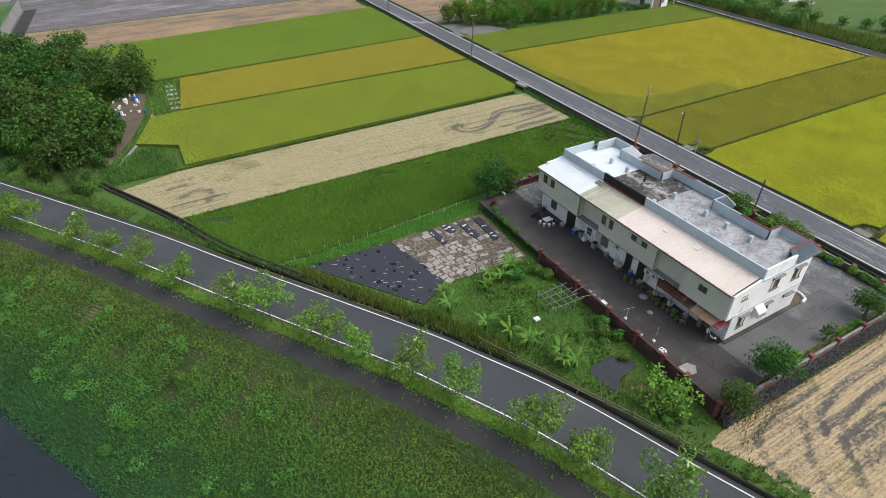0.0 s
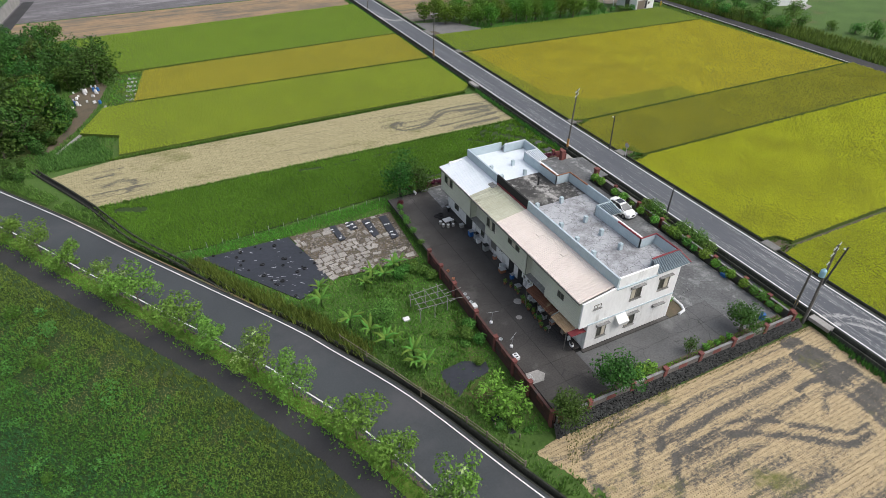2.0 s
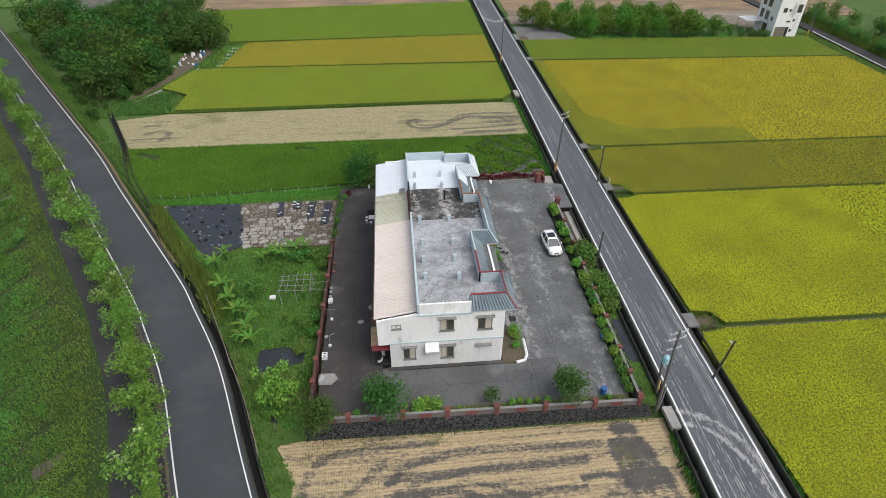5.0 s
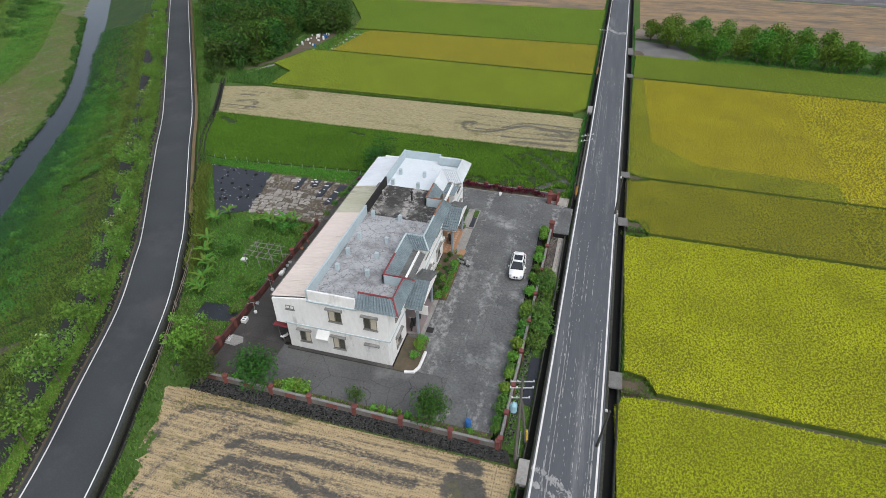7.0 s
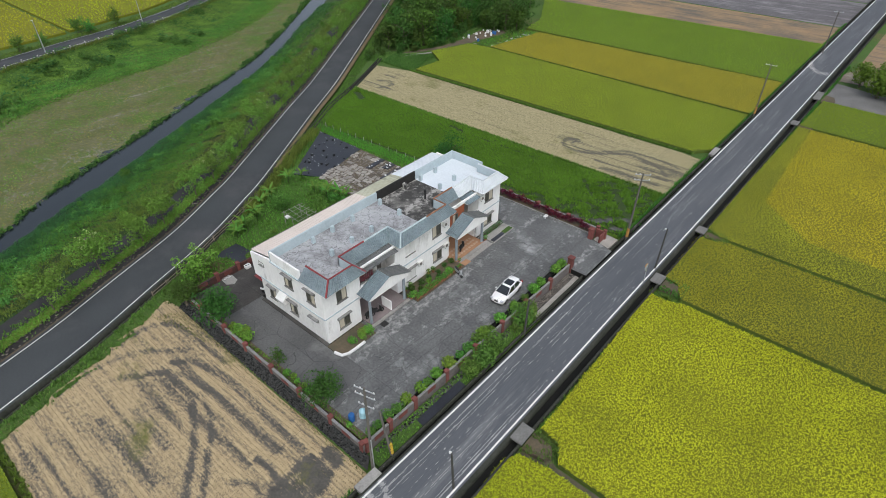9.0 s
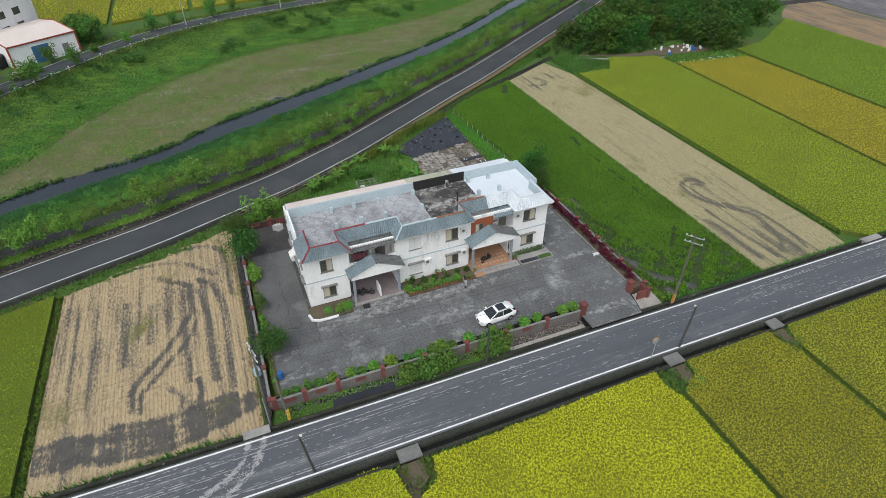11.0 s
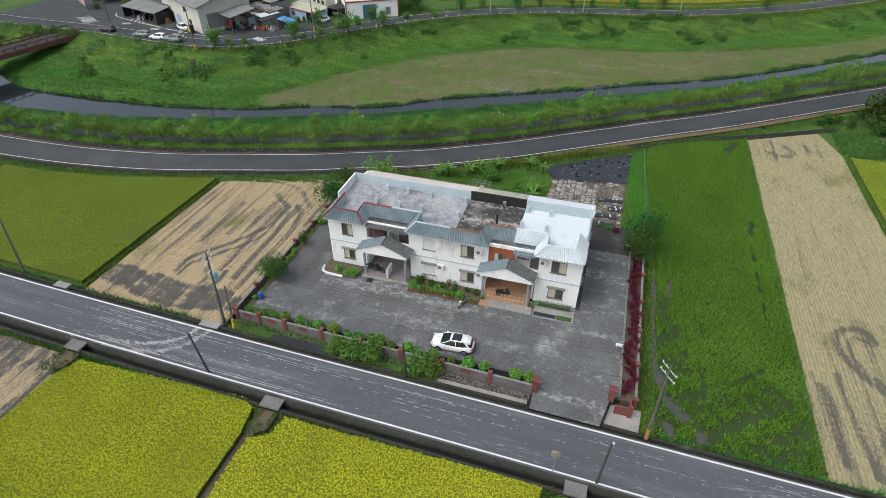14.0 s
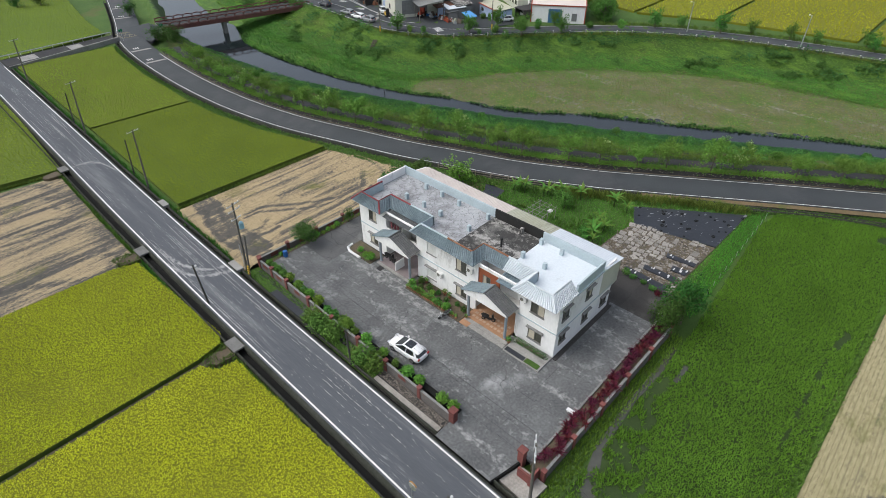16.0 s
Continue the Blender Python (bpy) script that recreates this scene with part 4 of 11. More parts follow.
        r2, m2 = n.new("ShaderNodeMapRange"), n.new("ShaderNodeMix")
        r2.inputs[1].default_value, r2.inputs[2].default_value = 0.0, 0.22
        m2.data_type = "RGBA"
        m3, tone = n.new("ShaderNodeMix"), n.new("ShaderNodeTexNoise")
        m3.data_type = "RGBA"
        tone.inputs["Scale"].default_value, tone.inputs["Detail"].default_value = 3.0, 6.0
        nt.links.new(mp2.outputs[0], tone.inputs["Vector"])
        nt.links.new(tone.outputs["Fac"], m3.inputs[0])
        m3.inputs[6].default_value, m3.inputs[7].default_value = (0.035, 0.034, 0.031, 1), (0.13, 0.122, 0.105, 1)
        nt.links.new(m3.outputs[2], m2.inputs[7])
        nt.links.new(calc("MULTIPLY", amount, calc("GREATER_THAN", near, -1.2)), r2.inputs[0])
        nt.links.new(r2.outputs[0], m2.inputs[0])
        nt.links.new(out, m2.inputs[6])
        out = m2.outputs[2]
    nt.links.new(out, b.inputs["Base Color"])
    return m


M_ploughed = banded("brown_furrows", (0.34, 0.235, 0.13), (0.25, 0.175, 0.105), (0.14, 0.12, 0.095), 1.2, 2.0, 0.44, 0.58, None, 0.03)
M_wetmud = banded("wet_grey_mud", (0.15, 0.142, 0.15), (0.1, 0.096, 0.1), (0.26, 0.25, 0.26), 1.6, 6.0, 0.5, 0.62, None, 0.03)


def mud_over(name, straw, straw2, soil, soil2, row, seed, streak=1.0):
    """Cut straw in rows along x, with bare soil where the field's own soil layer is strong."""
    m = shader(name, soil, 0.95, soil2, 0.8, 5.0, bump=0.9, bscale=8)
    nt, n = m.node_tree, m.node_tree.nodes
    b = n["Principled BSDF"]
    bare = b.inputs["Base Color"].links[0].from_socket
    tc = n.new("ShaderNodeTexCoord")

    def noise_of(scale, detail=6.0, rough=0.65, shift=0.0):
        mp, k = n.new("ShaderNodeMapping"), n.new("ShaderNodeTexNoise")
        mp.inputs["Scale"].default_value, mp.inputs["Location"].default_value = scale, (seed + shift, seed * 1.3, 0)
        k.inputs["Scale"].default_value, k.inputs["Detail"].default_value, k.inputs["Roughness"].default_value = 1.0, detail, rough
        nt.links.new(tc.outputs["Object"], mp.inputs[0])
        nt.links.new(mp.outputs[0], k.inputs["Vector"])
        return k.outputs["Fac"]

    def calc(op, *args):
        k = n.new("ShaderNodeMath")
        k.operation = op
        for sock, v in zip(k.inputs, args):
            if isinstance(v, (int, float)):
                sock.default_value = v
            else:
                nt.links.new(v, sock)
        return k.outputs[0]

    def blend(fac, a, c, lo, hi):
        r, x = n.new("ShaderNodeMapRange"), n.new("ShaderNodeMix")
        r.inputs[1].default_value, r.inputs[2].default_value = lo, hi
        x.data_type = "RGBA"
        nt.links.new(fac, r.inputs[0])
        nt.links.new(r.outputs[0], x.inputs[0])
        for sock, v in ((6, a), (7, c)):
            if isinstance(v, tuple):
                x.inputs[sock].default_value = (*v, 1)
            else:
                nt.links.new(v, x.inputs[sock])
        return x.outputs[2]

    pale = blend(noise_of((1.2, 4.0, 1.0)), straw, straw2, 0.38, 0.62)
    sp = n.new("ShaderNodeSeparateXYZ")
    nt.links.new(tc.outputs["Object"], sp.inputs[0])
    rows = calc("SINE", calc("ADD", calc("MULTIPLY", sp.outputs[1], 2 * math.pi / row), calc("MULTIPLY", noise_of((0.12, 0.12, 1), 2.0), 5.0)))
    hills = calc("SINE", calc("MULTIPLY", sp.outputs[0], 2 * math.pi / 0.24))
    dots = calc("ADD", calc("ADD", calc("MULTIPLY", rows, 0.5), calc("MULTIPLY", hills, 0.22)), calc("MULTIPLY", calc("SUBTRACT", noise_of((2.2, 2.2, 1), 5.0), 0.5), 1.6))
    pale = blend(dots, pale, tuple(0.55 * v for v in straw2), 0.35, 0.75)
    at = n.new("ShaderNodeAttribute")
    at.attribute_name = "soil"
    swath = calc("MULTIPLY", calc("SUBTRACT", noise_of((0.05, 1.0, 1), 7.0, 0.66, 7.0), 0.5), 4.2 * streak)
    crumb = calc("MULTIPLY", calc("SUBTRACT", noise_of((2.2, 4.0, 1), 9.0, 0.82, 3.0), 0.5), 4.6)
    amount = calc("ADD", calc("ADD", at.outputs["Fac"], swath), crumb)
    thin = tuple(0.5 * a + 0.5 * c for a, c in zip(straw2, soil))
    tone = blend(amount, pale, thin, 0.05, 0.4)
    tone = blend(amount, tone, bare, 0.45, 0.75)
    patch = calc("ADD", noise_of((0.11, 0.16, 1), 4.0, 0.6, 11.0), calc("MULTIPLY", noise_of((2.0, 2.0, 1), 6.0, 0.7, 5.0), 0.35))
    nt.links.new(blend(patch, tone, (0.12, 0.125, 0.035), 0.77, 0.95), b.inputs["Base Color"])
    return m


def worked_field(poly, mat, leaf, label, tracks, soil, row, step, h, cell=0.2):
    """A harvested field: a fine sheet with pressed tracks (points, width, strength) and bare soil, and cut stalks in rows."""
    field("stubble_field", poly, 0.03, mat, label)
    p = np.asarray(poly, float)
    xs, ys = np.arange(p[:, 0].min(), p[:, 0].max(), cell), np.arange(p[:, 1].min(), p[:, 1].max(), cell)
    X, Y = np.meshgrid(xs, ys)
    gx, gy = X.ravel(), Y.ravel()

    def bare(a, b):
        out = soil(a, b)
        cut = np.zeros(len(a))
        for pts, w, power in tracks:
            q = np.asarray(pts, float)
            near = (a > q[:, 0].min() - 2) & (a < q[:, 0].max() + 2) & (b > q[:, 1].min() - 2) & (b < q[:, 1].max() + 2)
            if near.any():
                d = beside(a[near], b[near], pts)
                g = np.clip(1.3 - 0.75 * d / w, 0, 1)
                out[near] = np.maximum(out[near], power * g)
                cut[near] = np.minimum(cut[near], -0.04 * np.clip(1.2 - d / w, 0, 1))
                cut[near] += 0.035 * np.exp(-((d - 1.5 * w) / (0.5 * w)) ** 2)
        return out, cut

    s_, c_ = bare(gx, gy)
    z = field_level(gx, gy) + 0.075 + np.clip(c_, -0.04, 0.05) + 0.012 * smooth_noise(gx, gy, 0.5, 2.0) + 0.05 * np.clip(s_, 0, 1) * rng.random(len(gx))
    n = len(xs)
    i = np.arange(len(ys) - 1)[:, None] * n + np.arange(n - 1)[None]
    f = np.stack([i, i + 1, i + n + 1, i + n], -1).reshape(-1, 4)
    f = f[np.all(inside(poly, gx, gy)[f], axis=1)]
    me = tri_mesh("stubble_sheet", np.stack([gx, gy, z], 1), f, [mat], None, True)
    layer = me.attributes.new("soil", "FLOAT", "POINT")
    layer.data.foreach_set("value", s_.astype(np.float32))
    tagged(new("stubble_sheet", me), label + ", with pressed wheel tracks", "field", kind="stuff")
    x, y = grid_in(poly, step, rng, 0.1, 0.0, row)
    s_, _ = bare(x, y)
    k = (rng.random(len(x)) < 0.75) & (s_ + 0.4 * rng.random(len(x)) < 0.55)
    x, y = x[k], y[k]
    tufts("stubble", x, y, field_level(x, y) + 0.07, h, 0.07, 0.06, 3, leaf, rng, label + ", its cut stalks in rows", "stubble")


M_stubS = mud_over("straw_swaths", (0.46, 0.36, 0.21), (0.34, 0.265, 0.155), (0.105, 0.098, 0.085), (0.06, 0.058, 0.052), 0.36, 3.0)
M_stubP = mud_over("pale_stubble", (0.37, 0.325, 0.185), (0.26, 0.23, 0.125), (0.13, 0.12, 0.085), (0.085, 0.08, 0.065), 0.4, 8.0, 1.0)
M_stubE = mud_over("straw_swaths_muddy", (0.4, 0.315, 0.19), (0.31, 0.245, 0.15), (0.1, 0.094, 0.082), (0.055, 0.053, 0.048), 0.38, 5.0)
SP = [(35.2, 15.3), (35.6, 13.0), (38.9, 2.6), (41.3, -4.6), (71.0, -5.0), (71.8, 15.1), (56, 15.25), (44, 15.5), (38.2, 15.7)]
TS = [([(64.2, 3.3), (62.1, 3.3), (60.2, 4.2), (58.1, 5.9), (56.1, 7.3), (53.9, 8.4), (51.5, 9.6), (46.5, 9.7)], 0.35, 1.0), ([(64.7, 4.3), (62.5, 4.3), (60.8, 5.6), (58.6, 7.2), (56.3, 9.0), (52.4, 10.3), (50.9, 9.6)], 0.32, 0.9),
      ([(64.9, 13.3), (60.7, 13.2), (56.5, 13.3), (51.8, 13.1), (47.5, 12.1), (45.9, 10.7)], 0.4, 0.8), ([(63.2, 11.3), (59.9, 11.3), (56.3, 11.4), (52.2, 11.2), (47.3, 10.0), (45.0, 7.6), (43.7, 6.1)], 0.4, 0.75),
      ([(57.7, 2.7), (47.4, 2.6)], 0.35, 0.7), ([(62, -1.0), (54, -0.6)], 0.3, 0.55), ([(62.5, 9.0), (57, 9.3)], 0.3, 0.6), ([(49, 5.2), (55, 5.0)], 0.45, 0.6),
      ([(68.1, 14.5), (69.2, 10.4), (69.9, 6.6), (68.9, 0.8), (67.0, -2.0), (65.8, -2.8)], 0.5, 1.2), ([(66.9, 14.5), (67.6, 10.4), (67.9, 6.6), (67.0, 1.8), (65.9, -1.2), (65.6, -4.2)], 0.5, 1.2), ([(66.2, 13.0), (66.2, 9.5), (66.6, 6.0), (65.8, 2.0)], 0.45, 1.1),
      ([(63.0, 7.2), (64.6, 8.0), (66.4, 7.6)], 0.35, 1.0), ([(62.6, 9.6), (64.4, 10.0), (66, 9.2)], 0.35, 1.0), ([(41.0, 1.0), (40.4, 5.0), (41.6, 9.0), (45.4, 12.6)], 0.35, 0.5), ([(38.6, 8.0), (38.8, 12.0), (42.0, 14.2), (50, 14.4)], 0.4, 0.6)]


def soil_south(x, y):
    edge = 65.7 + 0.8 * smooth_noise(x, y, 2.2, 1.0)
    belt = np.clip((x - edge) / 0.8, 0, 1) * np.clip((70.0 - 0.1 * np.abs(y - 6) - x) / 0.7, 0, 1)
    isle = np.clip(smooth_noise(x, y, 1.1, 4.0) * 1.6 - 0.45, 0, 1)
    mid = 0.34 * np.exp(-((x - 52) / 6.5) ** 2) * np.clip(0.8 + smooth_noise(x, y, 2.4, 6.0), 0, 1.3) * (y < 12.5)
    return belt * (1.0 - 0.9 * isle) + mid - 0.2 * (x < 45.5)


worked_field(SP, M_stubS, L_straw, "harvested straw-coloured stubble field", TS, soil_south, 0.34, 0.24, 0.1)
NP = [(-6.0, 91.4), (1.0, 78.4), (72.2, 77.2), (72.7, 92), (68.5, 92.8), (3, 93.6)]
TN = [([(52.0, 86.0), (50.4, 84.8), (51.2, 82.4), (54.3, 81.8), (57.1, 82.9), (59.8, 84.9), (61.8, 86.1), (65.1, 85.8), (67.9, 84.7), (69.8, 83.0)], 0.42, 1.1), ([(52.6, 85.4), (51.8, 84.2), (52.8, 83.2), (55.2, 82.9), (58.0, 84.4), (61.0, 86.9), (66, 87.6), (70.5, 86.6)], 0.3, 0.75),
      ([(60.5, 78.9), (63.5, 79.2), (66.6, 79.1), (69.8, 79.1)], 0.4, 1.0), ([(58.5, 80.6), (63.5, 80.8), (67.6, 81.1), (70.4, 81.4)], 0.35, 0.8), ([(2.0, 84.5), (4.4, 85.6), (6.2, 84.0), (5.4, 81.6)], 0.5, 0.75), ([(0.8, 88.0), (3.0, 88.4)], 0.5, 0.7)]


def soil_north(x, y):
    r = ((x - 67.5) / 4.6) ** 2 + ((y - 84.6) / 2.6) ** 2
    return 0.95 * np.clip(1.25 - r, 0, 1) + 0.3 * np.clip((x - 69.0) / 2, 0, 1) - 0.38


worked_field(NP, M_stubP, L_strawp, "harvested pale stubble field", TN, soil_north, 0.4, 0.34, 0.08, 0.25)
EP = [(78.6, -29), (125, -36), (125, 0.5), (83, 2.4), (79.8, 1.2)]
TE = []
for k in range(14):
    y0 = -27 + 28 * rng.random()
    TE.append(([(79.8 + 3 * rng.random(), y0), (84 + 3 * rng.random(), y0 + rng.normal() * 2.0), (92 + 6 * rng.random(), y0 + rng.normal() * 2.5), (103 + 8 * rng.random(), y0 + rng.normal() * 3)], 0.35 + 0.25 * rng.random(), 0.9))


def soil_east(x, y):
    return 0.22 + 0.4 * smooth_noise(x, y, 2.6, 3.0) + 0.35 * np.clip((84 - x) / 3, 0, 1)


worked_field(EP, M_stubE, L_straw, "harvested stubble field with dark wheel ruts", TE, soil_east, 0.38, 0.28, 0.09, 0.3)
field("ploughed_field", [(-16, 179), (-12, 174.5), (73.6, 176.5), (74, 196), (-30, 200)], 0.05, M_ploughed, "brown furrowed bare field")
field("ploughed_field", [(-30, 201), (74, 197), (75, 232), (-44, 236)], 0.05, M_wetmud, "grey wet bare field")
field("ploughed_field", [(-44, 237), (75, 233), (77, 330), (-80, 330)], 0.05, M_wetmud, "grey wet bare field")
field("ploughed_field", [(83.5, 158), (190, 150), (200, 200), (84, 205)], 0.05, M_ploughed, "brown furrowed bare field")
field("ploughed_field", [(83.5, 206), (210, 201), (220, 330), (86, 330)], 0.05, M_wetmud, "grey and brown bare field")

# standing water at the edge of the lush paddy
M_puddle = shader("paddy_water", (0.085, 0.085, 0.07), 0.08, (0.06, 0.062, 0.05), 0.3, 2.0, bump=0.03, spec=0.6)
for poly in ([(46, 61.8), (50, 61.9), (56, 61.8), (63, 62.1), (67.6, 63.3), (69.6, 65.0), (68.8, 65.9), (66.6, 64.3), (62.9, 62.9), (56, 62.4), (50, 62.6), (46, 62.3)], [(70.0, 66.0), (71.5, 66.4), (71.4, 67.3), (70.2, 67.2)], [(69.8, 63.2), (71.5, 63.4), (71.4, 64.5), (70.0, 64.2)], [(47.8, 63.9), (50.6, 63.9), (50.6, 64.5), (47.8, 64.5)]):
    setting(Geo().prism(poly, lambda a, b: float(field_level(a, b)) - 0.2, lambda a, b: float(field_level(a, b)) + 0.09).make("puddle", M_puddle), "shallow puddle of grey paddy water", "puddle")
# weedy bunds between the paddies
def bund(pts, w, n, leaf, label="grassy field bund", h=0.55):
    c = curve(pts, 0.5)
    k = rng.integers(0, len(c), n)
    p = c[k] + rng.normal(size=(n, 2)) * w
    tufts("bund_grass", p[:, 0], p[:, 1], field_level(p[:, 0], p[:, 1]) + 0.02, h, 0.14, 0.25, 4, leaf, rng, label, "grass")


L_bund = leafy("leaf_bund", (0.125, 0.19, 0.03), 0.4, 0.02)
for pts, n in (([(112, 25.9), (168, 25.6)], 200), ([(80, 54.1), (168, 53.5)], 900), ([(80, 70.1), (158, 69.4)], 1000), ([(81, 116.2), (158, 113)], 900), ([(3, 93.9), (70, 93.3)], 1500), ([(5, 119), (72.5, 116)], 1000), ([(0, 138.5), (72.5, 138.7)], 1000), ([(1, 78.0), (72, 76.8)], 1300), ([(43, -4.9), (71, -5.3)], 450), ([(78, -29.8), (125, -37)], 900), ([(80, 3.2), (110, 1.4)], 400)):
    bund(pts, 0.16, n, L_bund, h=0.4)
for y0, y1, n in ((-92, 1, 1100), (4, 25, 260), (28.5, 54, 300), (57.5, 69, 200), (71, 116, 900), (118, 160, 700)):
    c = np.linspace(y0, y1, n)
    p = np.stack([edge_x(c, 7.15) + rng.normal(size=n) * 0.1, c], 1)
    tufts("bund_grass", p[:, 0], p[:, 1], np.full(n, -0.9), 0.6, 0.12, 0.25, 4, L_mid, rng, "weeds along the drain wall", "grass")
for y0, y1, n in ((-92, 13, 1300), (62, 93, 500), (97, 200, 1200)):
    c = np.linspace(y0, y1, n)
    tufts("bund_grass", edge_x(c, -1.45) + rng.normal(size=n) * 0.2, c, np.full(n, -1.0), 0.75, 0.13, 0.3, 4, L_mid, rng, "weeds along the drain wall", "grass")


# ---- house ----
M_wall = shader("white_render", (0.85, 0.85, 0.84), 0.8, (0.74, 0.74, 0.73), 0.6, 4.0, bump=0.12, c3=(0.36, 0.35, 0.33), m3=0.6, stretch=(1, 1, 0.4))
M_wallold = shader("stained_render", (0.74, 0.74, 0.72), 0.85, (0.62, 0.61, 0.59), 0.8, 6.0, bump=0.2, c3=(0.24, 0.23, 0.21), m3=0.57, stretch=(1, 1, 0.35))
M_siding = shader("cream_siding", (0.6, 0.6, 0.5), 0.6, (0.5, 0.5, 0.42), 0.5, 5.0, bump=0.05, c3=(0.36, 0.34, 0.27), m3=0.64)
M_bluegrey = shader("pale_blue_paint", (0.46, 0.54, 0.57), 0.8, (0.37, 0.44, 0.47), 0.6, 5.0, bump=0.12, c3=(0.25, 0.27, 0.27), m3=0.62)
M_roofgrey = shader("cracked_roof_coat", (0.4, 0.41, 0.425), 0.85, (0.3, 0.305, 0.315), 0.5, 4.0, bump=0.15, c3=(0.17, 0.17, 0.175), m3=0.53, crack=(0.9, 0.03, (0.15, 0.152, 0.157)), fleck=((0.2, 0.2, 0.205), (1.2, 1.4, 1.0), 0.86, 1.05))
M_roofdark = shader("bitumen_roof", (0.06, 0.058, 0.055), 0.9, (0.036, 0.036, 0.035), 0.5, 4.0, bump=0.25, c3=(0.2, 0.195, 0.18), m3=0.55, fleck=((0.34, 0.33, 0.31), (1.5, 1.5, 1.0), 0.82, 0.94))
M_roofwhite = shader("white_roof_coat", (0.64, 0.69, 0.73), 0.75, (0.55, 0.6, 0.64), 0.3, 4.0, bump=0.1, c3=(0.34, 0.36, 0.38), m3=0.61)
M_pinksheet = shader("pinkish_roof_sheet", (0.66, 0.59, 0.54), 0.55, (0.58, 0.51, 0.46), 0.25, 4.0, bump=0.05, c3=(0.4, 0.35, 0.3), m3=0.66, stretch=(0.3, 1, 1))
M_greensheet = shader("lichened_roof_sheet", (0.47, 0.47, 0.37), 0.7, (0.36, 0.36, 0.27), 0.3, 4.0, bump=0.1, c3=(0.14, 0.14, 0.11), m3=0.6, stretch=(0.25, 1.6, 1))
M_whitesheet = shader("white_roof_sheet", (0.66, 0.7, 0.74), 0.5, (0.56, 0.6, 0.64), 0.25, 4.0, bump=0.05, c3=(0.34, 0.36, 0.37), m3=0.66, stretch=(0.25, 1.4, 1))
M_tile = shader("blue_grey_roof_tile", (0.21, 0.27, 0.295), 0.6, (0.12, 0.155, 0.175), 0.7, 6.0, bump=0.15, c3=(0.3, 0.31, 0.3), m3=0.64)
M_tileold = shader("weathered_roof_tile", (0.16, 0.165, 0.165), 0.75, (0.09, 0.095, 0.095), 0.9, 6.0, bump=0.2, c3=(0.3, 0.3, 0.28), m3=0.6)
M_tilewhite = shader("white_painted_tile", (0.6, 0.64, 0.67), 0.65, (0.5, 0.54, 0.57), 0.8, 6.0, bump=0.15, c3=(0.33, 0.35, 0.37), m3=0.66)
M_red = shader("oxblood_paint", (0.26, 0.05, 0.055), 0.65, (0.19, 0.04, 0.045), 1.0, 8.0, bump=0.1)
M_rust = shader("rust_orange", (0.3, 0.13, 0.07), 0.85, (0.18, 0.085, 0.05), 1.2, 8.0, bump=0.3, c3=(0.4, 0.36, 0.3), m3=0.6)
M_orange = shader("orange_brown_panel", (0.32, 0.1, 0.045), 0.7, (0.26, 0.08, 0.04), 0.8, 6.0, bump=0.1)
M_frame = shader("window_frame_metal", (0.2, 0.19, 0.17), 0.5, (0.15, 0.145, 0.13), 2.0, 10.0, bump=0.0, metal=0.3)
M_hood = shader("grey_ledge", (0.26, 0.26, 0.25), 0.85, (0.14, 0.14, 0.135), 1.5, 8.0, bump=0.2)
M_curtain = shader("cream_blind", (0.55, 0.5, 0.4), 0.9, (0.48, 0.44, 0.35), 1.5, 8.0, bump=0.0)
M_glass = shader("dark_glass", (0.09, 0.09, 0.075), 0.1, (0.06, 0.06, 0.05), 1.0, 4.0, bump=0.0, spec=0.8)
M_whitemetal = shader("white_enamel", (0.72, 0.72, 0.7), 0.4, (0.62, 0.62, 0.6), 1.0, 6.0, bump=0.0)
M_dark = shader("dark_paint", (0.03, 0.03, 0.03), 0.6, (0.02, 0.02, 0.02), 1.0, 6.0, bump=0.05)
M_terracotta = shader("terracotta_tile", (0.42, 0.24, 0.14), 0.6, (0.34, 0.19, 0.11), 1.2, 6.0, bump=0.1, rand=0.1)
M_mauve = shader("mauve_floor_tile", (0.24, 0.2, 0.2), 0.6, (0.19, 0.16, 0.16), 1.0, 6.0, bump=0.1)
M_column = shader("column_tile", (0.26, 0.3, 0.33), 0.5, (0.2, 0.23, 0.26), 1.5, 10.0, bump=0.1)
M_rustsheet = shader("rusty_roof_sheet", (0.14, 0.06, 0.035), 0.9, (0.09, 0.045, 0.03), 0.8, 6.0, bump=0.3, c3=(0.33, 0.28, 0.16), m3=0.6, stretch=(0.4, 2, 1))
M_tansheet = shader("tan_roof_sheet", (0.5, 0.36, 0.22), 0.8, (0.36, 0.25, 0.15), 0.8, 6.0, bump=0.3, stretch=(0.4, 2, 1))


APART = {"upstand", "cornice", "balcony_beam", "balcony_door", "bracket", "porch_roof", "storey_band", "siding_return", "floor_inlay", "rail", "eave_slab", "garment"}


def pieces(geo):
    """The separate bodies that a Geo holds."""
    root = list(range(len(geo.v)))

    def find(a):
        while root[a] != a:
            root[a] = root[root[a]]
            a = root[a]
        return a

    for q in geo.f:
        for k in q[1:]:
            root[find(k)] = find(q[0])
    sets = collections.OrderedDict()
    for q in geo.f:
        sets.setdefault(find(q[0]), []).append(q)
    out = []
    for faces in sets.values():
        ids = sorted({k for q in faces for k in q})
        at = {k: m for m, k in enumerate(ids)}
        out.append(Geo().add([geo.v[k] for k in ids], [tuple(at[k] for k in q) for q in faces]))
    return out


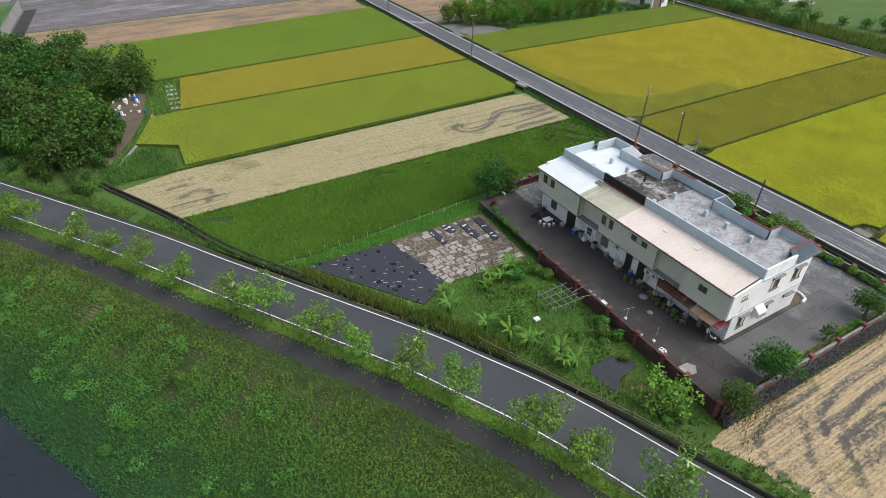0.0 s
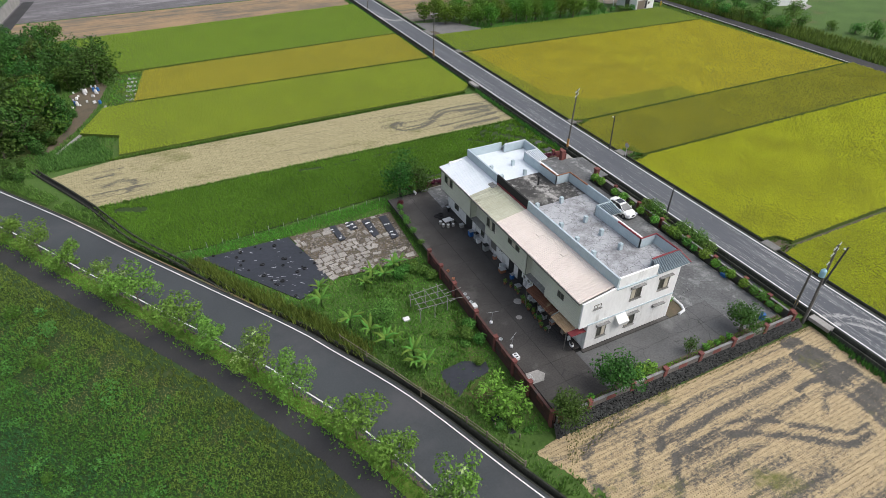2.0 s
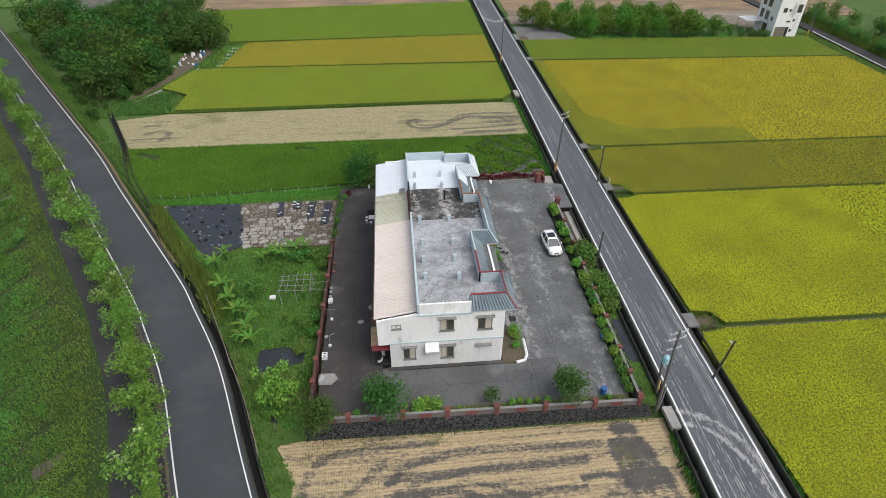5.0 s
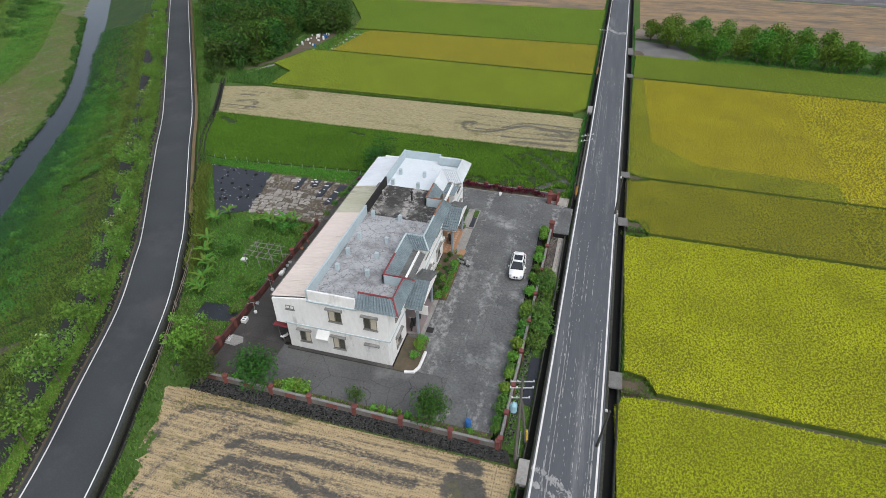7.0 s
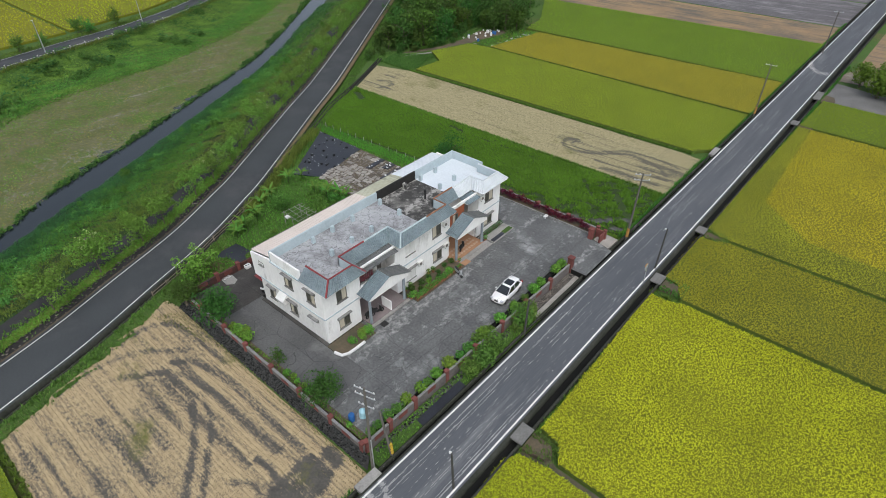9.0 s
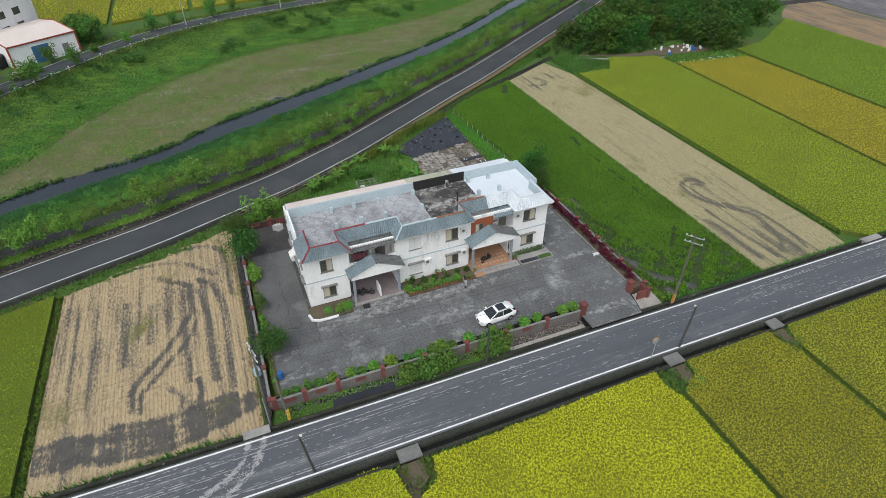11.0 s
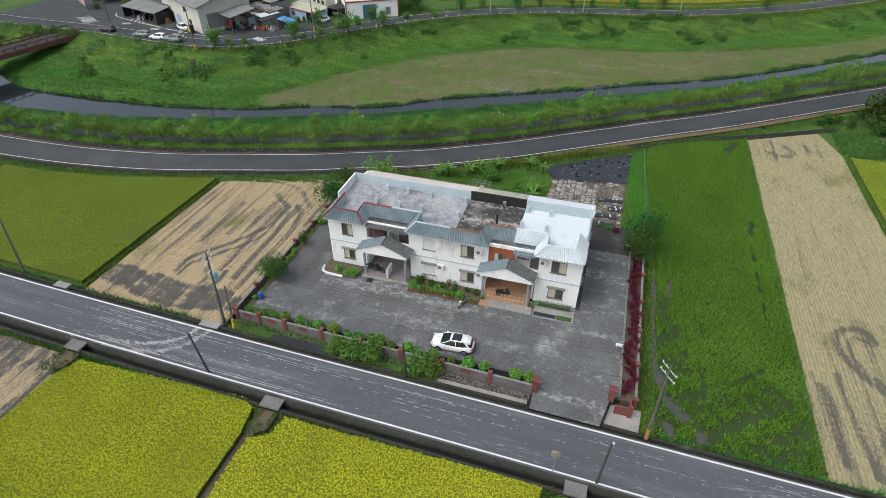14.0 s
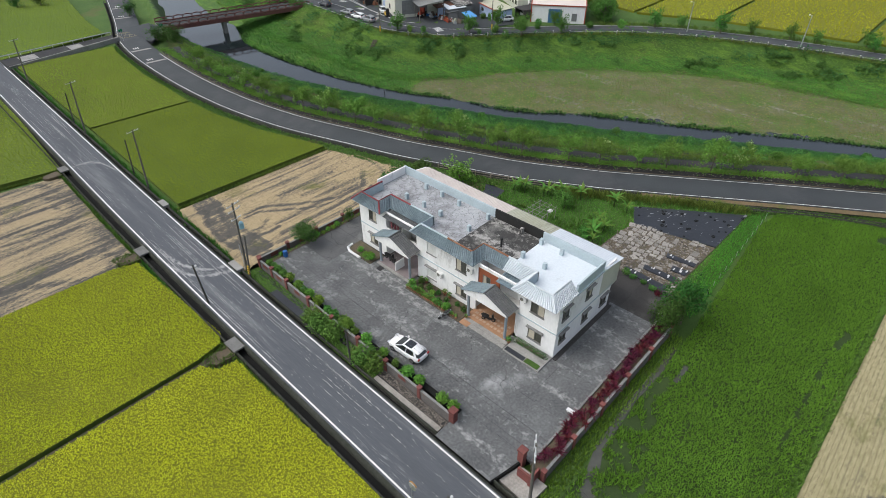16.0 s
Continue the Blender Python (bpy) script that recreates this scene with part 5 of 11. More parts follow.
def part(name, geo, mat, parent, label="", smooth=False):
    """Links collected geometry as one mesh under a thing, keeping world coordinates; bodies of some kinds become parts of their own."""
    if name in APART:
        bodies = pieces(geo)
        if 1 < len(bodies) < 60:
            for body in bodies[1:]:
                link_part(name, body, mat, parent, label, smooth)
            geo = bodies[0]
    return link_part(name, geo, mat, parent, label, smooth)


def link_part(name, geo, mat, parent, label="", smooth=False):
    me = geo.mesh(name, mat, smooth)
    if name == "front_wall":
        bm = bmesh.new()
        bm.from_mesh(me)
        bmesh.ops.remove_doubles(bm, verts=bm.verts, dist=1e-4)
        bm.to_mesh(me)
        bm.free()
    ob = new(name, me)
    ob.parent = parent
    base = parent
    shift = Vector((0, 0, 0))
    while base:
        shift += base.location
        base = base.parent
    ob.location = -shift
    return tagged(ob, label)


def wall_plane(axis, pos, depth, a0, a1, z0, z1, holes):
    """A wall across x or y at pos, depth thick inwards (signed), with rectangular holes (a0, a1, z0, z1)."""
    g = Geo()
    cuts = sorted({a0, a1, *(h[0] for h in holes), *(h[1] for h in holes)})
    levels = sorted({z0, z1, *(h[2] for h in holes), *(h[3] for h in holes)})
    for p, q in zip(cuts[:-1], cuts[1:]):
        run = None
        for s, t in zip(levels[:-1], levels[1:]):
            m, k = (p + q) / 2, (s + t) / 2
            if any(h[0] < m < h[1] and h[2] < k < h[3] for h in holes):
                if run:
                    _bx(g, axis, pos, depth, p, q, *run)
                run = None
            else:
                run = (run[0], t) if run else (s, t)
        if run:
            _bx(g, axis, pos, depth, p, q, *run)
    return g


def _bx(g, axis, pos, depth, p, q, s, t):
    if axis == "x":
        g.box(pos - depth, pos, p, q, s, t)
    else:
        g.box(p, q, pos - depth, pos, s, t)


house = thing("house", "two-storey white rendered row house with tiled mansard edge and flat roofs", "house", 53, 38, 0)
XE, YS, YN, XW = 57.5, 22.6, 53.4, 49.1
E_HOLES = [(24.4, 25.8, 4.6, 6.25), (27.7, 33.1, 4.75, 6.75), (34.85, 36.35, 4.65, 6.25), (39.5, 41.1, 4.6, 6.25), (42.8, 48.6, 4.4, 6.75), (50.0, 51.7, 4.7, 6.3),
           (24.3, 25.8, 0.9, 2.5), (27.4, 33.2, 0.0, 3.3), (34.8, 36.4, 0.9, 2.55), (39.55, 41.2, 0.9, 2.5), (42.6, 48.4, 0.0, 3.3), (50.0, 51.75, 0.95, 2.55)]
S_HOLES = [(51.2, 52.6, 4.85, 6.5), (54.9, 56.3, 4.75, 6.45), (46.6, 47.5, 5.45, 5.95), (47.6, 48.8, 1.2, 2.9), (51.3, 52.6, 1.1, 2.85)]
N_HOLES = [(55.5, 56.8, 4.85, 6.5), (51.0, 52.3, 4.8, 6.4), (55.5, 56.8, 1.6, 3.1), (51.0, 52.3, 1.4, 2.9), (47.0, 48.4, 1.2, 2.7)]
part("front_wall", wall_plane("x", XE, 0.2, YS, YN, 0, 7.15, E_HOLES), M_wall, house, "white render with grey stains")
part("side_wall", wall_plane("y", YS, -0.2, 46.3, XE - 0.2, 0, 3.35, [h for h in S_HOLES if h[2] < 3]), M_wallold, house, "stained white render")
part("side_wall", wall_plane("y", YS, -0.2, XW, XE - 0.2, 3.35, 7.15, [h for h in S_HOLES if h[0] > 49 and h[2] > 3]), M_wall, house, "white render")
part("side_wall", Geo().add([(x, y, z) for y in (YS, YS + 0.2) for x, z in ((45.2, 3.35), (XW, 3.35), (XW, 7.2), (45.2, 6.53))], [(0, 1, 2, 3), (7, 6, 5, 4), (3, 2, 6, 7), (0, 4, 5, 1), (0, 3, 7, 4), (1, 5, 6, 2)]), M_wall, house, "fresh white render")
part("side_wall", wall_plane("y", YN, 0.2, 46.3, XE - 0.2, 0, 7.15, N_HOLES), M_wall, house, "white render")
part("back_wall", Geo().box(46.3, 46.5, YS + 0.2, YN - 0.2, 0, 3.3), M_wallold, house, "stained pale render behind the lean-to")
part("party_floor", Geo().box(46.5, XE - 0.2, YS + 0.2, YN - 0.2, 3.25, 3.4), M_wallold, house)
part("roof_slab", Geo().box(XW, 56.4, YS + 0.2, YN - 0.2, 6.95, 7.15).box(56.4, XE - 0.2, YS + 0.2, 27.6, 6.95, 7.15).box(56.4, XE - 0.2, 33.3, 42.7, 6.95, 7.15).box(56.4, XE - 0.2, 48.4, YN - 0.2, 6.95, 7.15), M_wallold, house)
# storey bands and base drip
band = Geo()
band.box(XE, XE + 0.06, YS, 27.3, 3.42, 3.55).box(XE, XE + 0.06, 33.3, 42.5, 3.42, 3.55).box(XE, XE + 0.06, 48.5, YN, 3.42, 3.55)
band.box(46.2, XE, YS - 0.06, YS, 3.42, 3.55).box(46.2, XE, YN, YN + 0.06, 3.42, 3.55)
part("storey_band", band, M_bluegrey, house, "narrow blue-grey band")
plinth = Geo().box(46.0, XE + 0.1, YS - 0.4, YS, 0, 0.14).box(46.0, XE + 0.1, YN, YN + 0.5, 0, 0.12).box(45.4, 46.3, 23, 53.4, 0, 0.12)
part("plinth", plinth, M_yardw, house, "raised concrete apron")


def window(axis, pos, out, h, hood=True, style=0):
    """A window in a wall across axis at pos, facing out (+1 or -1): frame, panes, blind, ledge hood."""
    a0, a1, z0, z1 = h
    w = new("window")
    w.parent = house
    w.location = -house.location
    def bx(g, d0, d1, p, q, s, t):
        lo, hi = sorted((pos + out * d0, pos + out * d1))
        return g.box(lo, hi, p, q, s, t) if axis == "x" else g.box(p, q, lo, hi, s, t)
    g, mid = Geo(), (a0 + a1) / 2
    for p, q, s, t in ((a0, a1, z0, z0 + 0.07), (a0, a1, z1 - 0.07, z1), (a0, a0 + 0.06, z0, z1), (a1 - 0.06, a1, z0, z1), (mid - 0.04, mid + 0.04, z0, z1)):
        bx(g, -0.1, 0.02, p, q, s, t)
    part("window_frame", g, M_frame if style != 2 else M_whitemetal, w)
    m1, m2 = ((M_curtain, M_glass), (M_glass, M_curtain), (M_whitemetal, M_whitemetal), (M_glass, M_glass))[style]
    part("pane", bx(Geo(), -0.08, -0.05, a0 + 0.06, mid - 0.04, z0 + 0.07, z1 - 0.07), m1, w)
    part("pane", bx(Geo(), -0.07, -0.04, mid + 0.04, a1 - 0.06, z0 + 0.07, z1 - 0.07), m2, w)
    if hood:
        g = bx(Geo(), 0, 0.32, a0 - 0.18, a1 + 0.18, z1 + 0.04, z1 + 0.14)
        bx(g, 0, 0.12, a0 - 0.18, a0 - 0.06, z1 - 0.18, z1 + 0.04)
        bx(g, 0, 0.12, a1 + 0.06, a1 + 0.18, z1 - 0.18, z1 + 0.04)
        part("hood", g, M_hood, w, "stained concrete ledge")
    part("sill", bx(Geo(), 0, 0.12, a0 - 0.08, a1 + 0.08, z0 - 0.08, z0), M_hood, w)
    return w


for h, hood, st in ((E_HOLES[0], False, 1), (E_HOLES[2], False, 2), (E_HOLES[3], False, 0), (E_HOLES[5], False, 1), (E_HOLES[6], True, 0), (E_HOLES[8], True, 2), (E_HOLES[9], True, 0), (E_HOLES[11], True, 0)):
    window("x", XE, 1, h, hood, st)
for k, h in enumerate(S_HOLES):
    window("y", YS, -1, h, k != 2, 3 if k == 2 else k % 2)
for k, h in enumerate(N_HOLES):
    window("y", YN, 1, h, True, 3 if k != 1 else 0)
part("hood", Geo().box(54.8, 56.35, YS - 0.35, YS, 2.7, 2.82).box(54.8, 54.95, YS - 0.15, YS, 2.45, 2.7).box(56.2, 56.35, YS - 0.15, YS, 2.45, 2.7), M_hood, house, "blackened ledge over a walled-up window")
awning = Geo().add([(49.75, YS, 3.35), (51.1, YS, 3.35), (51.1, YS - 0.75, 2.75), (49.75, YS - 0.75, 2.75), (49.75, YS, 2.2), (51.1, YS, 2.2), (51.1, YS - 0.6, 2.2), (49.75, YS - 0.6, 2.2)],
                   [(0, 3, 2, 1), (4, 5, 6, 7), (0, 4, 7, 3), (1, 2, 6, 5), (3, 7, 6, 2), (0, 1, 5, 4)])
part("box_awning", awning, M_whitemetal, house, "white metal box awning")


def aircon(x, y, z, out=1):
    a = new("air_conditioner")
    a.parent = house
    a.location = -house.location
    g = Geo().box(x, x + 0.35 * out, y - 0.42, y + 0.42, z, z + 0.6)
    part("casing", g, M_whitemetal, a)
    fan = Geo().tube([(x + 0.35 * out, y - 0.1, z + 0.3), (x + 0.37 * out, y - 0.1, z + 0.3)], 0.22, 14)
    part("fan_grille", fan, M_frame, a)
    part("bracket", Geo().box(x, x + 0.4 * out, y - 0.35, y - 0.3, z - 0.06, z).box(x, x + 0.4 * out, y + 0.3, y + 0.35, z - 0.06, z), M_hood, a)


for y, z in ((37.1, 2.2), (41.75, 5.5), (41.9, 2.2), (49.1, 5.7)):
    aircon(XE, y, z)

# flat roofs and parapets
part("terrace", Geo().box(XW + 0.2, 55.7, YS + 0.2, 38.4, 7.15, 7.22).box(55.7, 57.6, YS + 0.2, 26.8, 7.15, 7.22).box(55.7, 57.6, 34.1, 38.4, 7.15, 7.22), M_roofgrey, house, "pale grey cracked roof coating")
part("terrace", Geo().box(XW + 0.2, 55.7, 38.4, 45.5, 7.15, 7.21).box(55.7, 57.6, 38.4, 41.9, 7.15, 7.21), M_roofdark, house, "black bitumen roof with pale stains")
part("terrace", Geo().box(XW + 0.2, 55.7, 45.5, YN - 0.2, 7.15, 7.22).box(55.7, 57.6, 49.2, YN - 0.2, 7.15, 7.22), M_roofwhite, house, "white-coated flat roof")
part("parapet", Geo().box(XW, XW + 0.2, YS, 38.5, 7.0, 8.4), M_bluegrey, house, "pale blue painted parapet")
M_black = shader("blackened_render", (0.03, 0.029, 0.028), 0.9, (0.018, 0.018, 0.017), 0.8, 5.0, bump=0.2, c3=(0.1, 0.098, 0.09), m3=0.64)
part("parapet", Geo().box(XW, XW + 0.2, 38.5, 45.5, 7.0, 8.42), M_black, house, "blackened parapet")
part("parapet", Geo().box(XW, XW + 0.2, 45.5, YN, 7.0, 8.4), M_bluegrey, house, "pale blue painted parapet")
part("parapet", Geo().box(XW + 0.2, 54.2, YS, YS + 0.2, 7.15, 8.35), M_wall, house, "white parapet")
part("parapet", Geo().box(XW + 0.2, 54.4, YN - 0.2, YN, 7.15, 8.35), M_bluegrey, house, "pale blue painted parapet")
part("cornice", Geo().box(XW, 54.3, YS - 0.14, YS, 7.0, 7.14).box(XW, 54.5, YN, YN + 0.14, 7.0, 7.14), M_bluegrey, house)
for x, y, dark in ((50.2, 27.7, 0), (50.2, 30.5, 0), (50.3, 33.5, 0), (50.2, 38.1, 0), (53.6, 27.5, 0), (53.5, 30.5, 0), (53.6, 33.4, 0), (53.6, 38.0, 0), (50.0, 45.8, 0), (50.1, 48.6, 0), (53.4, 45.7, 0), (53.4, 48.6, 0), (49.85, 42.9, 1)):
    g = Geo().box(x - 0.19, x + 0.19, y - 0.19, y + 0.19, 7.2, 8.0)
    g.tube([(x - 0.08, y, 8.0), (x - 0.08, y, 8.08)], 0.02, 5).tube([(x + 0.08, y, 8.0), (x + 0.08, y, 8.07)], 0.02, 5)
    part("column_stub", g, M_roofdark if dark else M_bluegrey, house)
part("vent_pipe", Geo().tube([(53.5, 42.75, 7.2), (53.5, 42.75, 8.3)], 0.12, 8).tube([(53.5, 42.75, 8.3), (53.5, 42.75, 8.5)], 0.18, 8), M_dark, house, "dark vent pipe")


def tiled(geo, r0, r1, e0, e1, pitch=0.3, course=0.42):
    """Pan tiles on the slope between ridge r0-r1 and eave e0-e1: stepped courses with raised rolls."""
    r0, r1, e0, e1 = map(Vector, (r0, r1, e0, e1))
    up = (r1 - r0).cross(e0 - r0)
    if up.length < 1e-4:
        up = (e1 - e0).cross(e0 - r0)
    up.normalize()
    if up.z < 0:
        up = -up
    deep = max(1, round(((e0 + e1) / 2 - (r0 + r1) / 2).length / course))
    wide = max(1, round(max((r1 - r0).length, (e1 - e0).length) / pitch))
    def at(u, v, h):
        a, b = r0.lerp(r1, u), e0.lerp(e1, u)
        return a.lerp(b, v) + up * h
    prof = [(0.0, -0.01), (0.3, -0.035), (0.55, -0.01), (0.62, 0.055), (0.74, 0.08), (0.86, 0.055), (0.93, -0.01)]
    us = [((k + p) / wide, h) for k in range(wide) for p, h in prof] + [(1.0, 0.0)]
    for c in range(deep):
        v0, v1 = c / deep, (c + 1) / deep
        row0 = [at(u, v0, h + 0.01) for u, h in us]
        row1 = [at(u, v1, h + 0.075) for u, h in us]
        lip = [at(u, v1, -0.02) for u, h in us]
        n = len(us)
        geo.add(row0 + row1 + lip, [(i, i + n, i + n + 1, i + 1) for i in range(n - 1)] + [(i + n, i + 2 * n, i + 2 * n + 1, i + n + 1) for i in range(n - 1)])
    return geo


RIDGE = [(54.2, 23.6), (57.7, 23.6), (57.7, 26.8), (55.6, 26.8), (55.6, 34.1), (57.6, 34.1), (57.6, 41.9), (55.6, 41.9), (55.6, 49.2), (57.6, 49.2), (57.6, 52.35), (54.4, 52.4)]
EAVE = [(54.2, 22.42), (58.55, 22.42), (58.55, 27.8), (56.7, 27.8), (56.7, 33.05), (58.5, 33.05), (58.5, 42.8), (56.7, 42.8), (56.7, 48.1), (58.55, 48.1), (58.55, 53.5), (54.4, 53.5)]
RZ, EZ = 8.4, 7.28


def clip_panel(k, t0, t1, mat, label):
    r0, r1, e0, e1 = (Vector((*RIDGE[k], RZ)), Vector((*RIDGE[k + 1], RZ)), Vector((*EAVE[k], EZ)), Vector((*EAVE[k + 1], EZ)))
    part("tile_slope", tiled(Geo(), r0.lerp(r1, t0), r0.lerp(r1, t1), e0.lerp(e1, t0), e0.lerp(e1, t1)), mat, house, label)


def cap(points, mat, label):
    part("ridge_cap", Geo().tube(points, 0.11, 6), mat, house, label)


for k in range(11):
    if k < 7:
        clip_panel(k, 0, 1, M_tile, "blue-grey pan tiles")
    elif k == 7:
        clip_panel(k, 0, 0.5, M_tile, "blue-grey pan tiles")
        clip_panel(k, 0.5, 1, M_tilewhite, "white-painted pan tiles")
    else:
        clip_panel(k, 0, 1, M_tilewhite, "white-painted pan tiles")
R3 = [(x, y, RZ + 0.03) for x, y in RIDGE]
half1, half2 = (55.6, 30.4, RZ + 0.03), (55.6, 45.4, RZ + 0.03)
rust = (57.6, 38.3, RZ + 0.03)
cap([R3[0], R3[1], R3[2], R3[3], half1], M_red, "oxblood red ridge coping")
cap([half1, R3[4], R3[5], rust], M_bluegrey, "pale blue ridge coping")
cap([rust, R3[6], R3[7], half2], M_rust, "crumbling rust-orange ridge coping")
cap([half2, R3[8], R3[9], R3[10], R3[11]], M_tilewhite, "white ridge coping")
for k, m in ((1, M_red), (2, M_red), (5, M_bluegrey), (6, M_tile), (9, M_tilewhite), (10, M_tilewhite)):
    cap([R3[k], (*EAVE[k], EZ + 0.06)], m, "hip coping")
# inner upstand below the ridge and the soffit under the eaves
up = Geo()
for a, b in zip(RIDGE[:-1], RIDGE[1:]):
    (x0, y0), (x1, y1) = a, b
    up.box(min(x0, x1) - 0.1, max(x0, x1) + 0.05, min(y0, y1) - 0.05, max(y0, y1) + 0.05, 7.15, RZ - 0.02)
part("upstand", up, M_bluegrey, house, "pale blue inner face of the tiled parapet")
sof = Geo()
for x0, x1, y0, y1 in ((54.2, 58.5, 22.46, 23.6), (57.5, 58.5, 23.6, 27.75), (57.5, 58.45, 33.1, 42.75), (57.5, 58.5, 48.15, 52.3), (54.4, 58.5, 52.3, 53.46)):
    sof.box(x0, x1, y0, y1, 7.16, 7.27)
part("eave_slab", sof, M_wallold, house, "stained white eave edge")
# low tiled roofs over the two balconies
part("balcony_roof", tiled(Geo(), (56.35, 27.8, 7.2), (56.35, 33.1, 7.2), (58.1, 27.8, 6.75), (58.1, 33.1, 6.75)), M_tileold, house, "weathered grey tiles")
part("balcony_roof", tiled(Geo(), (56.35, 45.7, 7.1), (56.35, 48.15, 7.1), (58.1, 45.7, 6.68), (58.1, 48.15, 6.68)), M_tile, house, "blue-grey tiles")
part("balcony_beam", Geo().box(57.3, 58.0, 27.8, 33.1, 6.62, 6.72).box(57.3, 58.0, 45.8, 48.1, 6.56, 6.64), M_wallold, house)
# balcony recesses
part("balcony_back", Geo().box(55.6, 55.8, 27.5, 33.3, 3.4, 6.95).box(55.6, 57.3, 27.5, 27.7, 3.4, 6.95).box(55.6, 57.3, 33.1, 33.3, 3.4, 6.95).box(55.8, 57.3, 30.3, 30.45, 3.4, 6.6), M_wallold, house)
part("balcony_door", Geo().box(55.8, 55.86, 28.6, 29.8, 3.45, 5.7).box(55.8, 55.86, 31.2, 32.4, 3.45, 5.7), M_frame, house, "dark metal balcony door")
part("balcony_back", Geo().box(55.6, 55.8, 42.6, 48.8, 3.4, 6.95).box(55.6, 57.3, 48.6, 48.8, 3.4, 6.95).box(55.6, 57.3, 42.6, 42.8, 3.4, 6.95), M_wall, house)
part("orange_wall", wall_plane("x", 57.42, 0.12, 42.85, 45.75, 3.6, 7.1, [(43.4, 44.5, 4.6, 5.95)]), M_orange, house, "orange-brown panelled bay wall")
window("x", 57.42, 1, (43.4, 44.5, 4.6, 5.95), False, 0)
window("x", 55.82, 1, (45.95, 47.25, 4.6, 5.6), False, 0)
part("balcony_door", Geo().box(55.8, 55.87, 47.45, 48.5, 3.45, 5.7), M_frame, house, "dark glazed balcony door")
wash = Geo()
for k in range(9):
    y = 28.0 + k * 0.2
    wash.box(57.0 + 0.1 * (k % 3), 57.12 + 0.1 * (k % 3), y, y + 0.17, 4.95 + 0.08 * (k % 2), 5.75)
laundry = thing("laundry", "dark and red clothes drying on a balcony rail", "laundry", 57.1, 30, 5)
part("garment", wash, shader("dark_cloth", (0.06, 0.07, 0.08), 0.9, (0.25, 0.04, 0.05), 3.0, 8.0), laundry)


def porch(yc, half, floor_mat, label):
    y0, y1 = yc - half, yc + half
    part("porch_floor", Geo().box(54.9, 59.0, y0, y1, 0, 0.22), floor_mat, house, label)
    part("porch_back", Geo().box(54.7, 54.9, y0, y1, 0, 3.3).box(54.9, 57.3, y0 - 0.2, y0, 0, 3.3).box(54.9, 57.3, y1, y1 + 0.2, 0, 3.3), M_wall, house)
    for a, b in ((y0 + 0.5, y0 + 1.7), (y1 - 1.7, y1 - 0.5)):
        part("front_door", Geo().box(54.9, 54.97, a, b, 0.25, 2.35), M_frame, house, "dark metal entrance door")
    for y in (y0 + 0.2, y1 - 0.2):
        part("porch_column", Geo().lathe(58.75, y, [(0.2, 0.22), (0.2, 0.3), (0.17, 0.32), (0.17, 3.6), (0.21, 3.65), (0.21, 3.8)], 10), M_column, house, "blue-grey tiled round column")
    ap, ev = 5.55, 4.3
    gx0, gx1 = 57.5, 59.25
    poly = [(y0 - 0.15, 3.75), (y1 + 0.15, 3.75), (y1 + 0.15, ev - 0.05), (yc, ap - 0.12), (y0 - 0.15, ev - 0.05)]
    n = len(poly)
    part("pediment", Geo().add([(gx1 - 0.12, y, z) for y, z in poly] + [(gx1, y, z) for y, z in poly], [tuple(range(n - 1, -1, -1)), tuple(range(n, 2 * n))] + [(i, (i + 1) % n, (i + 1) % n + n, i + n) for i in range(n)]), M_wall, house, "white triangular pediment")
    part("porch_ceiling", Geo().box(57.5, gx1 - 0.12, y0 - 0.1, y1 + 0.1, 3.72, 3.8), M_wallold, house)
    part("porch_roof", tiled(Geo(), (gx0, yc, ap), (gx1 + 0.2, yc, ap), (gx0, y0 - 0.45, ev - 0.15), (gx1 + 0.2, y0 - 0.45, ev - 0.15)), M_tile, house, "blue-grey pan tiles")
    part("porch_roof", tiled(Geo(), (gx1 + 0.2, yc, ap), (gx0, yc, ap), (gx1 + 0.2, y1 + 0.45, ev - 0.15), (gx0, y1 + 0.45, ev - 0.15)), M_tileold, house, "weathered pan tiles")
    part("ridge_cap", Geo().tube([(gx0, yc, ap + 0.05), (gx1 + 0.25, yc, ap + 0.05)], 0.1, 6), M_tileold, house)


porch(30.35, 2.85, M_mauve, "mauve tiled porch floor")
porch(45.25, 2.85, M_terracotta, "terracotta tiled porch floor with pale borders")
inlay = Geo()
for j in range(9):
    for i in range(3):
        inlay.box(57.0 + i * 0.62, 57.3 + i * 0.62, 42.95 + j * 0.53, 43.3 + j * 0.53, 0.22, 0.224)
part("floor_inlay", inlay, shader("tile_inlay", (0.5, 0.36, 0.26), 0.6, (0.4, 0.28, 0.2), 1.0, 6.0, bump=0.05), house, "pale pink tile inlays")
part("step", Geo().box(59.0, 59.5, 42.6, 48.6, 0, 0.15).box(59.5, 60.1, 42.6, 48.6, 0, 0.08), M_conc, house, "broad concrete steps")
part("step", Geo().box(59.0, 59.4, 27.4, 33.4, 0, 0.12), M_conc, house, "low concrete step")
part("porch_partition", Geo().box(57.5, 59.0, 30.55, 30.7, 0.22, 1.5), M_wall, house, "low white partition wall")

# lean-to along the back
annex = thing("rear_annex", "lean-to upper storey of cream metal siding under a sheet roof", "extension", 47, 38, 3)


